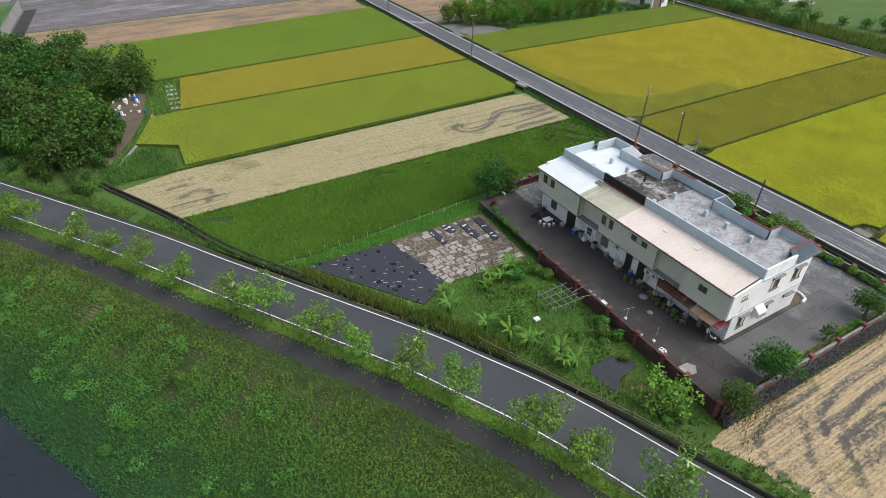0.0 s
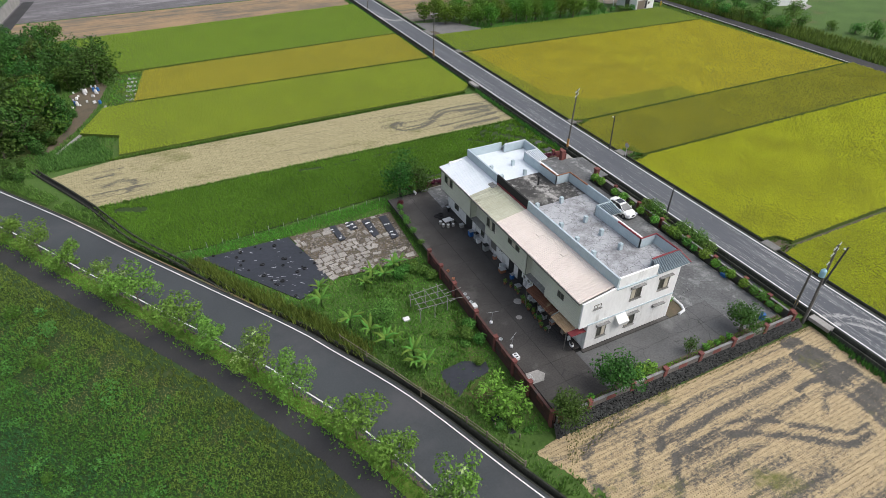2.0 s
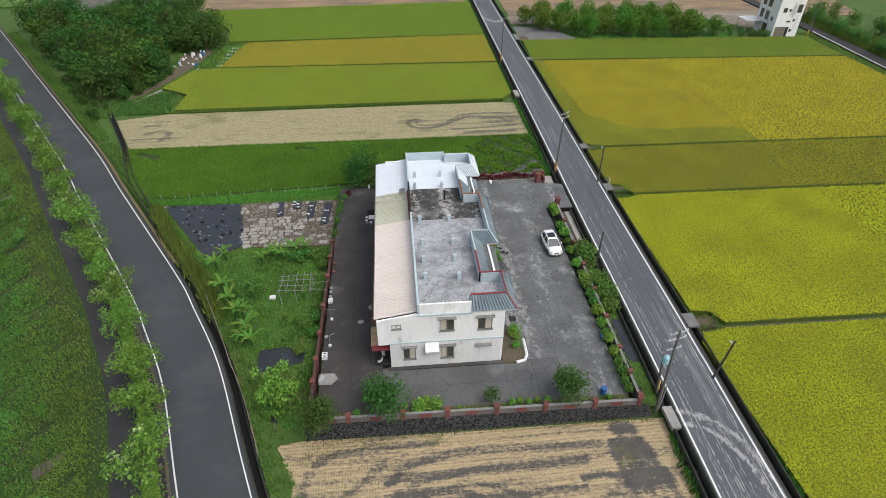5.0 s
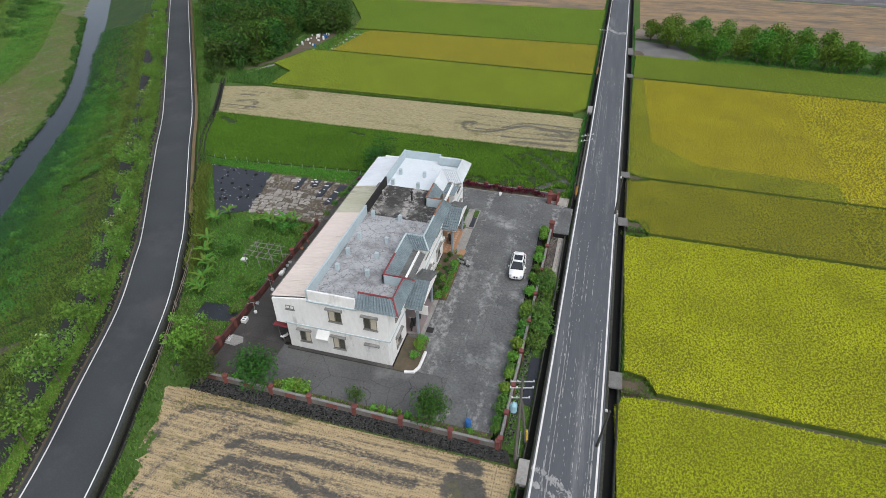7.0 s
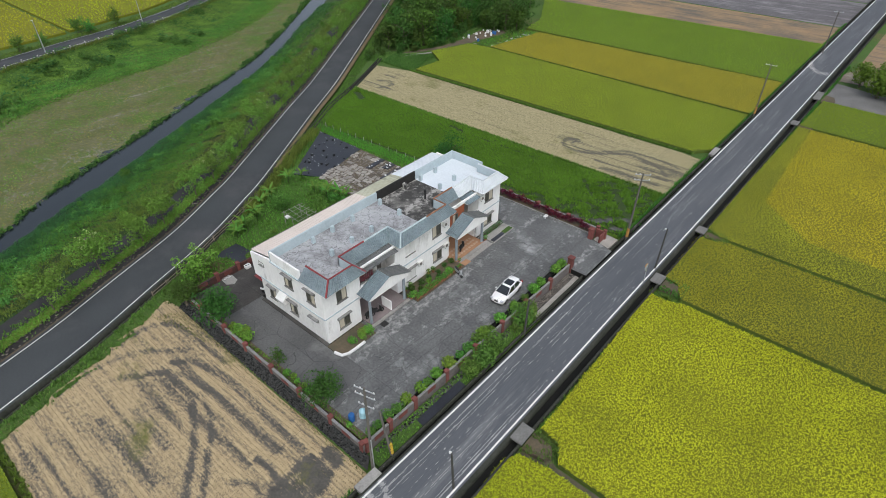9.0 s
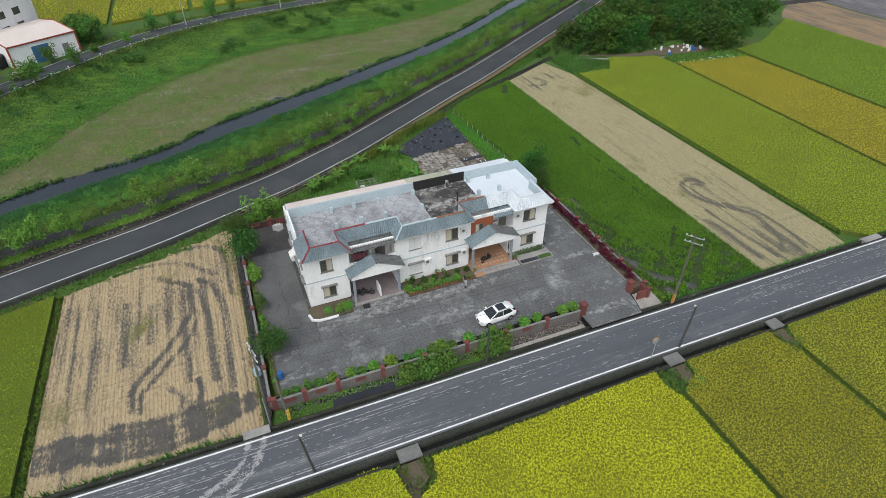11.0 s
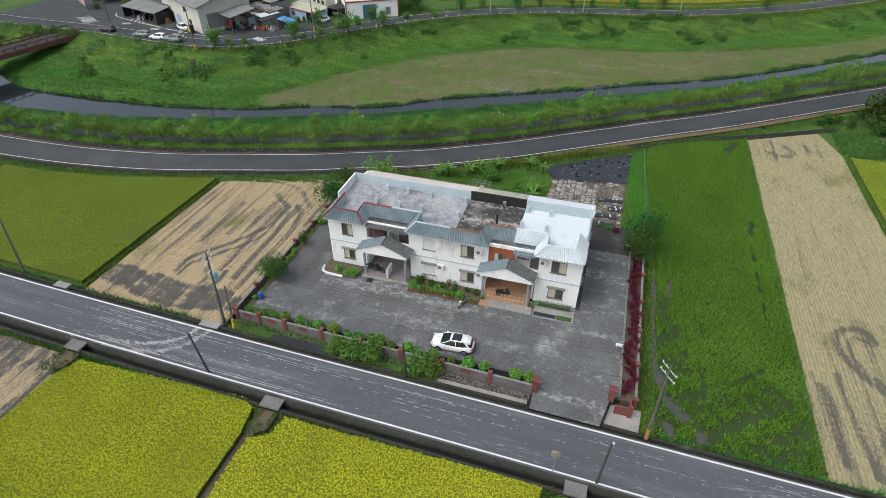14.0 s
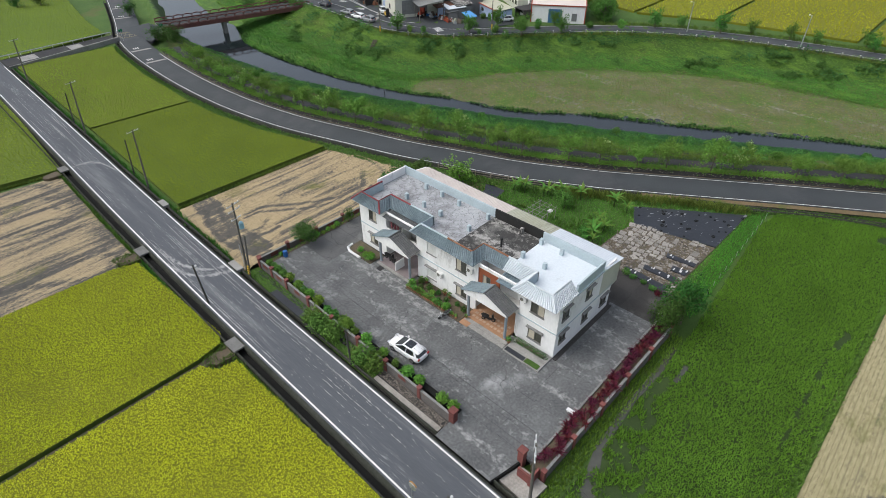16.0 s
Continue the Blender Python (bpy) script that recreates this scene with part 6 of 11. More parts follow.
def siding(y0, y1, x, z0, z1, holes=()):
    g = wall_plane("x", x, -0.1, y0, y1, z0, z1, holes)
    for k in range(int((z1 - z0) / 0.2)):
        z = z0 + 0.1 + k * 0.2
        cuts = sorted({y0, y1, *(h[0] for h in holes if h[2] < z < h[3]), *(h[1] for h in holes if h[2] < z < h[3])})
        for p, q in zip(cuts[:-1], cuts[1:]):
            if not any(h[0] < (p + q) / 2 < h[1] and h[2] < z < h[3] for h in holes):
                g.box(x - 0.025, x, p, q, z, z + 0.09)
    return g


AX = 45.2
W_HOLES = [(50.1, 52.4, 4.9, 6.0), (39.1, 41.0, 4.6, 5.9), (33.8, 36.2, 5.3, 5.95), (25.5, 26.5, 4.8, 5.5)]
part("siding_panel", siding(45.1, 53.45, AX, 3.3, 6.55, W_HOLES[:1]), M_siding, annex, "cream ribbed metal siding")
part("siding_panel", siding(41.3, 45.1, AX + 0.9, 3.3, 6.6), M_siding, annex, "recessed cream siding")
part("siding_panel", siding(32.3, 41.3, AX, 3.3, 6.55, W_HOLES[1:3]), M_siding, annex, "cream ribbed metal siding")
part("siding_panel", siding(28.6, 32.3, AX + 0.7, 3.0, 6.55), M_siding, annex, "recessed cream siding")
part("siding_panel", siding(23.0, 28.6, AX, 3.1, 6.55, W_HOLES[3:]), M_siding, annex, "pale green-cream siding")
part("siding_return", Geo().box(AX, AX + 1.0, 45.1, 45.2, 3.3, 6.6).box(AX, AX + 1.0, 41.2, 41.3, 3.3, 6.6).box(AX, AX + 0.8, 32.3, 32.4, 3.3, 6.6).box(AX, AX + 0.8, 28.5, 28.6, 3.1, 6.6).box(AX, XW, 53.35, 53.45, 3.3, 6.6).box(AX, AX + 0.1, 22.8, 23.0, 3.36, 6.5), M_siding, annex)
part("annex_floor", Geo().box(AX + 0.1, 46.3, 23, 53.4, 3.1, 3.3), M_hood, annex)
for h in W_HOLES:
    w = new("window")
    w.parent = annex
    w.location = -annex.location
    a0, a1, z0, z1 = h
    n = 3 if a1 - a0 > 1.5 else 2
    g = Geo()
    for k in range(n + 1):
        y = a0 + (a1 - a0) * k / n
        g.box(AX - 0.03, AX + 0.08, y - 0.03, y + 0.03, z0, z1)
    g.box(AX - 0.03, AX + 0.08, a0, a1, z0 - 0.05, z0).box(AX - 0.03, AX + 0.08, a0, a1, z1, z1 + 0.05)
    part("window_frame", g, M_frame, w)
    for k in range(n):
        part("pane", Geo().box(AX + 0.02, AX + 0.05, a0 + (a1 - a0) * k / n + 0.03, a0 + (a1 - a0) * (k + 1) / n - 0.03, z0, z1), M_glass if k % 2 == 0 or h[0] < 30 else M_curtain, w)


def sheet_roof(name, x0, x1, y0, y1, z0, z1, mat, parent, label, pitch=0.26, amp=0.035):
    """Ribbed metal sheet that rises from x0, z0 to x1, z1."""
    g = Geo()
    n = max(2, int((y1 - y0) / pitch))
    v = []
    for k in range(n):
        for p, h in ((0.0, 0), (0.7, 0), (0.78, 1), (0.92, 1)):
            v.append((y0 + (y1 - y0) * (k + p) / n, h * amp))
    v.append((y1, 0))
    m = len(v)
    g.add([(x0, y, z0 + h) for y, h in v] + [(x1, y, z1 + h) for y, h in v] + [(x0, y, z0 - 0.05) for y, h in v],
          [(i, i + m, i + m + 1, i + 1) for i in range(m - 1)] + [(i + 1, i + 1 + 2 * m, i + 2 * m, i) for i in range(m - 1)])
    return part(name, g, mat, parent, label)


for y0, y1, m, lab in ((22.9, 25.4, M_pinksheet, "pinkish ribbed roof sheet"), (25.4, 31.2, M_pinksheet, "pinkish ribbed roof sheet"), (31.2, 38.6, M_pinksheet, "pinkish ribbed roof sheet"), (38.6, 45.2, M_greensheet, "lichen-stained ribbed roof sheet"), (45.2, 53.65, M_whitesheet, "white-painted ribbed roof sheet")):
    sheet_roof("roof_sheet", 45.0, XW, y0, y1, 6.56, 7.25, m, annex, lab)
part("gutter", Geo().box(44.9, 45.0, 22.9, 53.6, 6.42, 6.58), M_frame, annex, "dark gutter")
part("flashing", Geo().box(48.95, 49.08, 38.6, 45.2, 7.25, 7.4), M_red, annex, "red flashing strip")
for y in (31.2, 25.4):
    part("sheet_lap", Geo().prism([(45.0, y - 0.09), (XW, y - 0.09), (XW, y + 0.09), (45.0, y + 0.09)], lambda x, q: 6.56 + (x - 45.0) * 0.168 + 0.03, lambda x, q: 6.56 + (x - 45.0) * 0.168 + 0.07), M_pinksheet, annex)
for x, y in ((47.4, 33.4), (47.6, 29.3)):
    part("roof_hatch", Geo().prism([(x, y), (x + 0.7, y), (x + 0.7, y + 0.6), (x, y + 0.6)], lambda a, q: 6.56 + (a - 45.0) * 0.168 + 0.02, lambda a, q: 6.56 + (a - 45.0) * 0.168 + 0.1), M_pinksheet, annex)
for y in (45.6, 45.0):
    part("roof_hatch", Geo().prism([(48.0, y - 0.25), (48.7, y - 0.25), (48.7, y + 0.25), (48.0, y + 0.25)], lambda a, q: 6.56 + (a - 45.0) * 0.168 + 0.03, lambda a, q: 6.56 + (a - 45.0) * 0.168 + 0.12), M_hood, annex, "grey skylight lid")
# doors and windows at the back, below
for y0, y1, z0, z1, m in ((50.3, 51.4, 1.0, 2.2, M_glass), (46.4, 48.0, 0.12, 2.6, M_dark), (43.2, 44.0, 1.0, 2.0, M_glass), (40.2, 41.4, 0.9, 2.2, M_frame), (36.1, 37.1, 0.12, 2.4, M_dark), (34.0, 35.1, 0.12, 2.4, M_dark), (31.0, 32.0, 1.0, 2.0, M_glass), (24.5, 25.6, 0.12, 2.3, M_frame)):
    part("back_door" if z0 < 0.5 else "back_window", Geo().box(46.22, 46.32, y0, y1, z0, z1), m, house)
for y in (38.6, 32.6, 33.5):
    aircon(46.3, y, 2.0 if y > 36 else 1.6, -1)
# rusty lean-to canopies at the back corner
canopy = thing("sheet_canopy", "rusty corrugated metal canopy over the back terrace", "canopy", 45.5, 29, 0)
sheet_roof("sheet", 44.4, 46.2, 26.2, 30.8, 2.55, 2.95, M_rustsheet, canopy, "rust-brown corrugated sheets", 0.2, 0.05)
sheet_roof("sheet", 44.4, 46.2, 23.4, 26.1, 2.45, 2.85, M_tansheet, canopy, "tan weathered corrugated sheets", 0.2, 0.05)
part("awning", Geo().prism([(44.5, 22.7), (46.3, 22.7), (46.3, 23.4), (44.5, 23.4)], 2.5, 2.58), M_red, canopy, "faded red awning edge")
for y in (23.5, 26.2, 28.5, 30.7):
    part("post", Geo().tube([(44.5, y, 0), (44.5, y, 2.5)], 0.04, 6), M_frame, canopy)


# ---- yard ----
M_brick = shader("red_brick", (0.2, 0.065, 0.055), 0.85, (0.13, 0.05, 0.045), 1.5, 8.0, bump=0.4, c3=(0.1, 0.07, 0.065), m3=0.6, rand=0.15)
M_brickdark = shader("dark_old_brick", (0.1, 0.046, 0.04), 0.9, (0.062, 0.034, 0.03), 1.2, 8.0, bump=0.4, c3=(0.05, 0.045, 0.042), m3=0.56)
M_stonewall = shader("grey_block_wall", (0.18, 0.165, 0.155), 0.9, (0.1, 0.092, 0.087), 0.8, 7.0, bump=0.5, c3=(0.2, 0.11, 0.1), m3=0.6)
M_tarp = shader("black_tarp", (0.03, 0.033, 0.042), 0.45, (0.016, 0.018, 0.023), 0.35, 3.0, bump=0.6, bscale=1.6, spec=0.5, c3=(0.06, 0.062, 0.066), m3=0.6)
M_slab = shader("broken_concrete_slab", (0.33, 0.31, 0.28), 0.95, (0.2, 0.188, 0.17), 0.7, 5.0, bump=0.4, c3=(0.12, 0.11, 0.1), m3=0.62, rand=0.22)
M_plastic = shader("white_plastic", (0.72, 0.72, 0.72), 0.5, (0.6, 0.6, 0.6), 1.0, 6.0, bump=0.0)
M_blue = shader("blue_plastic", (0.03, 0.13, 0.36), 0.5, (0.025, 0.1, 0.28), 1.0, 6.0, bump=0.0)
M_tyre = shader("rubber", (0.022, 0.022, 0.022), 0.85, (0.015, 0.015, 0.015), 2.0, 10.0, bump=0.2)
M_steel = shader("galvanised_steel", (0.5, 0.52, 0.53), 0.45, (0.38, 0.4, 0.41), 1.5, 10.0, bump=0.05, metal=0.6)
M_polec = shader("pole_concrete", (0.15, 0.14, 0.127), 0.9, (0.095, 0.09, 0.08), 0.8, 6.0, bump=0.2, stretch=(1, 1, 0.3))
M_poleo = shader("orange_wrap", (0.42, 0.22, 0.06), 0.7, (0.33, 0.17, 0.05), 1.0, 6.0, bump=0.1)
M_yellow = shader("yellow_paint", (0.55, 0.36, 0.04), 0.6, (0.45, 0.3, 0.04), 1.0, 6.0, bump=0.05)
M_wood = shader("grey_timber", (0.24, 0.2, 0.16), 0.9, (0.15, 0.125, 0.1), 1.0, 8.0, bump=0.4, stretch=(1, 1, 0.2))
M_pot = shader("clay_pot", (0.3, 0.13, 0.075), 0.85, (0.22, 0.1, 0.06), 1.0, 8.0, bump=0.2, rand=0.3)
M_postdark = shader("dark_post", (0.075, 0.074, 0.07), 0.85, (0.05, 0.049, 0.046), 0.8, 6.0, bump=0.2, stretch=(1, 1, 0.3))
M_transf = shader("pale_blue_enamel", (0.3, 0.5, 0.58), 0.5, (0.24, 0.42, 0.5), 1.0, 6.0, bump=0.0)

yard = setting(Geo().prism([(39.0, 16.9), (69.0, 16.8), (69.7, 50.7), (72.85, 50.7), (72.95, 57.5), (69.3, 58.4), (68, 59.0), (40.8, 59.2)], -1.6, -0.06).make("yard", M_ditch), "grey stained concrete yard of large poured panels round the house", "yard")
XJ = [39.2, 42.3, 45.4, 57.7, 60.6, 63.4, 66.2, 69.0]
YJ = [17.1, 20.0, 22.6, 27.2, 31.8, 36.4, 41.0, 45.6, 50.2, 54.6, 58.9]
for i in range(len(XJ) - 1):
    for j in range(len(YJ) - 1):
        x0, x1, y0, y1 = XJ[i] + 0.009, XJ[i + 1] - 0.009, YJ[j] + 0.009, YJ[j + 1] - 0.009
        if XJ[i] == 45.4 and 22 < YJ[j] < 50.1:
            continue
        if XJ[i] == 45.4 and YJ[j] == 50.2:
            y0 = 53.0
        if j == len(YJ) - 2 and i < 2:
            pass
        z1 = 0.003 * ((i * 7 + j * 3) % 3)
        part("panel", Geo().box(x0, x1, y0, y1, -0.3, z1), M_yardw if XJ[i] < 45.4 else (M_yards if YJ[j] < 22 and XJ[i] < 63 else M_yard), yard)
part("panel", Geo().prism([(69.0, 50.75), (72.84, 50.75), (72.94, 57.4), (69.2, 58.2), (69.01, 58.2)], -0.3, 0.0), M_yard, yard, "rough concrete gateway ramp")


def fence(name, a, b, posts, h, label, z0=-1.2, body=None):
    """Low block wall with red brick piers and brick panels between; posts are stations in metres along it."""
    a, b = Vector((*a, 0)), Vector((*b, 0))
    d = (b - a).normalized()
    ang = math.degrees(math.atan2(d.y, d.x))
    L = (b - a).length
    f = thing(name, label, "wall", a.x, a.y, 0)
    f.rotation_euler = (0, 0, radians(ang))
    def add(nm, g, m, lab=""):
        ob = new(nm, g.mesh(nm, m))
        ob.parent = f
        tagged(ob, lab)
    add("wall_body", Geo().box(0, L, -0.09, 0.09, z0, h), body or M_stonewall)
    add("coping", Geo().box(0, L, -0.13, 0.13, h, h + 0.06), body or M_hood)
    for s in posts:
        add("brick_pier", Geo().box(s - 0.2, s + 0.2, -0.2, 0.2, z0, h + 0.32).box(s - 0.24, s + 0.24, -0.24, 0.24, h + 0.32, h + 0.4), M_brick, "red brick pier")
    for p, q in zip(posts[:-1], posts[1:]):
        m = (p + q) / 2
        add("brick_inset", Geo().box(m - 0.55, m + 0.55, -0.115, 0.115, 0.02, h - 0.02), M_brick, "red brick panel")
    return f


fence("front_fence", (69.75, 16.3), (70.5, 51.0), [0.2, 3.1, 6.4, 11.0, 15.6, 20.3, 24.9, 30.0], 0.62, "low grey block wall with red brick piers along the road")
fence("side_fence", (38.7, 16.6), (69.8, 16.15), [0.3, 3.6, 8.6, 12.7, 17.3, 21.9, 26.6, 30.9], 0.6, "low grey block wall with red brick piers above the stubble field")
fence("rear_fence", (38.6, 16.8), (39.0, 44.5), [0.3, 4.1, 7.0, 10.7, 15.0, 20.3, 24.0, 27.4], 0.55, "low dark brick wall between yard and vegetable garden", body=M_brickdark)
fence("north_fence", (44.6, 60.7), (69.4, 60.5), [0.2, 5, 10, 15, 20, 24.7], 0.35, "low brick edging wall beside the paddy")
setting(Geo().box(44.6, 69.0, 58.9, 59.1, -0.5, 0.2).make("kerb", M_hood), "dark concrete kerb of the planting strip", "kerb")
setting(Geo().box(44.6, 69.2, 59.1, 60.55, -1.2, 0.02).make("planting_strip", M_dirt), "strip of dark earth planted with red-leaved shrubs", "bed")
for x, y in ((70.5, 50.9), (69.4, 58.2)):
    p = thing("gate_pier", "red-brown brick gate pier beside the yard entrance", "pier", x, y, 0, "gate piers")
    part("pier_shaft", Geo().box(x - 0.3, x + 0.3, y - 0.3, y + 0.3, -0.8, 1.45), M_brick, p)
    part("pier_cap", Geo().box(x - 0.38, x + 0.38, y - 0.38, y + 0.38, 1.45, 1.62), M_brick, p)
pl = thing("brick_planter", "low red brick planter at the gate", "planter", 70, 59.4, 0)
part("planter_wall", Geo().box(69.3, 70.6, 59.9, 60.1, -0.8, 0.6).box(70.4, 70.6, 58.6, 60.1, -0.8, 0.6).box(70.35, 70.75, 59.85, 60.25, -0.8, 0.9), M_brick, pl)
setting(Geo().prism([(69.6, 58.3), (72.0, 57.6), (72.2, 61.0), (69.6, 61.2)], -1.3, -0.55).make("rubble_patch", M_slab), "patch of broken concrete beside the gate", "rubble")
# strip between front wall and road
setting(Geo().prism([(69.95, 16.2), (72.0, 16.1), (72.5, 41.0), (70.5, 41.0)], -1.3, -0.55).make("front_bed", M_grass), "weedy earth strip between wall and road", "bed")
setting(Geo().prism([(70.5, 41.0), (72.5, 41.0), (72.6, 50.6), (70.75, 50.6)], -1.3, -0.6).make("front_bed", M_rubble), "gravelly strip between wall and road", "bed")
setting(Geo().prism([(71.5, 41.1), (72.35, 41.1), (72.5, 50.4), (71.6, 50.4)], -1.0, -0.5).make("concrete_apron", M_slab), "broken pale concrete apron", "slab")
setting(Geo().prism([(70.9, 21.8), (71.9, 21.7), (72.05, 28.0), (71.0, 28.1)], -0.7, -0.5).make("ground_sheet", M_tarp), "black weed-control sheet", "sheet")


def stones(name, n, pos, size, mat, label, cat="stones"):
    """Loose stones: squashed uneven blobs joined into one object."""
    base = np.array([(1, 0, 0), (0.3, 0.9, 0.1), (-0.8, 0.5, 0), (-0.7, -0.6, 0.1), (0.4, -0.9, 0), (0.1, 0.05, 0.75)])
    faces = np.array([(0, 1, 5), (1, 2, 5), (2, 3, 5), (3, 4, 5), (4, 0, 5)])
    a = rng.random(n) * 2 * np.pi
    s = size * (0.5 + rng.random(n))
    c, sn = np.cos(a), np.sin(a)
    v = np.stack([pos[:, 0:1] + s[:, None] * (base[None, :, 0] * c[:, None] - base[None, :, 1] * sn[:, None]), pos[:, 1:2] + s[:, None] * (base[None, :, 0] * sn[:, None] + base[None, :, 1] * c[:, None]), pos[:, 2:3] + s[:, None] * base[None, :, 2] * (0.5 + 0.6 * rng.random((n, 1)))], -1).reshape(-1, 3)
    f = (faces[None] + 6 * np.arange(n)[:, None, None]).reshape(-1, 3)
    return tagged(new(name, tri_mesh(name, v, f, [mat])), label, cat, kind="stuff")


M_stoneb = leafy("brown_stone_tones", (0.13, 0.115, 0.1), 0.6, 0.0, 0.9, 0.0)
M_stoned = leafy("dark_stone_tones", (0.045, 0.043, 0.042), 1.0, 0.0, 0.9, 0.0)
# sloping rubble revetment below the side wall
setting(Geo().add([(38.4, 16.5, -0.05), (70.6, 16.05, -0.05), (71.0, 15.2, -1.2), (38.2, 15.5, -1.5)], [(3, 2, 1, 0)]).make("rubble_slope", M_rubble), "sloping bank of dark mortared rubble", "retaining wall")
n = 4600
u, t = rng.random(n), rng.random(n)
stones("rubble_stones", n, np.stack([38.4 + 32 * u, 16.45 - 0.4 * u - 0.85 * t, -0.08 - 1.15 * t], 1), 0.085, M_stoned, "dark mortared rubble stones with pale ones between")
n = 900
u = rng.random(n)
stones("rubble_stones", n, np.stack([70.4 + 0.9 * rng.random(n) + 0.3 * u, 41 + 9.5 * u, np.full(n, -0.6)], 1), 0.07, M_stoneb, "grey gravel and small stones")
n = 700
u = rng.random(n)
stones("rubble_stones", n, np.stack([70.1 + 0.6 * rng.random(n) + 0.5 * u, 17 + 24 * u, np.full(n, -0.55)], 1), 0.1, M_stoned, "dark stones at the foot of the wall")
k = rng.integers(0, len(BEND) - 1, 5000)
ok = (BEND_S[k] > S_JCT + 14) & (BEND[k][:, 1] < 125)
k = k[ok]
t = rng.random(len(k))
off = rng.random(len(k))
p = BEND[k] + (BEND[k + 1] - BEND[k]) * off[:, None] + BEND_N[k] * (6.12 + 0.45 * t)[:, None]
stones("revetment_stones", len(k), np.c_[p, BEND_Z + 0.02 + 0.85 * t], 0.12, M_stoneb, "grey river stones set in the sloping bank")


# shrubs, pots and beds
def make_shrub(seed, r, n, size, mat, label, name="shrub", flat=0.9, category="shrub"):
    rg = np.random.default_rng(seed)
    s = thing(name, label, category)
    part("stem", Geo().tube([(0, 0, -0.1), (0.02, 0, r * 0.9)], [0.05, 0.03], 5), M_bark, s)
    c = [(rg.normal() * r * 0.25, rg.normal() * r * 0.25, r * 0.95 + rg.normal() * r * 0.15) for _ in range(6)] + [(0, 0, r)]
    v, f = leaves(rg, c, [r * 0.75] * 6 + [r * 0.9], n, size, 0.5, 0.6, flat)
    o = new("foliage", tri_mesh("foliage", v, f, [mat]))
    o.parent = s
    return s


sh1 = make_shrub(1, 0.55, 420, 0.17, L_bright, "clipped bright green shrub behind the front wall")
sh2 = make_shrub(2, 0.5, 380, 0.16, L_mid, "leafy green shrub behind the front wall")
for o in (sh1, sh2):
    tagged(o, group="shrubs along the wall")
SPOTS = [(69.1, 17.6), (69.1, 18.8), (69.2, 20.9), (69.1, 22.4), (69.2, 24.3), (69.3, 26.6), (69.4, 28.4), (69.4, 30.1), (69.5, 31.4), (69.5, 34.0), (69.5, 35.2), (69.4, 37.2), (69.4, 39.9), (69.7, 42.0), (69.7, 43.7), (69.6, 45.5), (69.6, 48.7), (69.6, 50.2), (69.2, 25.3), (69.4, 33.0), (69.3, 19.8)]
place(sh1, [SPOTS[i] for i in (3, 4, 6, 9, 11, 12, 14, 15, 16, 17, 5)], rng, 0.0, 1.1, 1.7)
place(sh2, [SPOTS[i] for i in (0, 1, 2, 7, 8, 10, 13, 18, 19, 20)], rng, 0.0, 0.95, 1.5)
big = make_shrub(5, 1.1, 900, 0.2, L_mid, "loose green bush beside the road drain", "bush", 1.0, "bush")
place(big, [(71.2, 29.6), (71.4, 31.4), (71.1, 33.6), (71.2, 38.9), (71.0, 40.3)], rng, -0.6, 0.95, 1.35)


def strap_plant(seed, n, length, width, mat, label, name, category, stem=0.3, droop=0.5):
    """Rosette of arching strap leaves, each a bent ribbon."""
    rg = np.random.default_rng(seed)
    s = thing(name, label, category)
    part("stem", Geo().tube([(0, 0, -0.1), (0, 0, stem)], [0.05, 0.04], 6), M_bark, s)
    V, F = [], []
    for k in range(n):
        a, el = rg.random() * 2 * math.pi, 0.35 + 1.0 * rg.random()
        L = length * (0.7 + 0.5 * rg.random())
        d = np.array([math.cos(a), math.sin(a)])
        side = np.array([-d[1], d[0]])
        m = 5
        for i in range(m):
            t = i / (m - 1)
            r = L * t * math.cos(el) * (1 + 0.2 * t)
            z = stem * (0.5 + 0.5 * rg.random() if i == 0 else 1) + L * t * math.sin(el) - droop * L * t * t
            w = width * (0.35 + 1.3 * t - 1.5 * t * t + 0.02) * 0.9
            for sg in (-1, 1):
                q = d * r + side * sg * w / 2
                V.append((q[0], q[1], z + (0.0 if sg < 0 else 0.01)))
        b = k * 2 * m
        F += [(b + 2 * i, b + 2 * i + 1, b + 2 * i + 3, b + 2 * i + 2) for i in range(m - 1)]
    o = new("leaf_rosette", tri_mesh("leaf_rosette", np.array(V), np.array(F), [mat]))
    o.parent = s
    return s


yucca = strap_plant(3, 46, 1.2, 0.09, L_mid, "spiky grey-green yucca beside the road", "yucca", "plant", 0.5, 0.35)
yucca.matrix_basis = pose(71.4, 37.4, -0.55)
cordy = strap_plant(4, 34, 0.6, 0.1, L_red, "crimson-leaved cordyline in the planting strip", "cordyline", "plant", 0.35, 0.35)
tagged(cordy, group="crimson plants along the paddy")
place(cordy, [(46.2 + k * 0.31 + rng.normal() * 0.1, 59.8 + rng.normal() * 0.28) for k in range(73)], rng, 0.0, 0.8, 1.3)

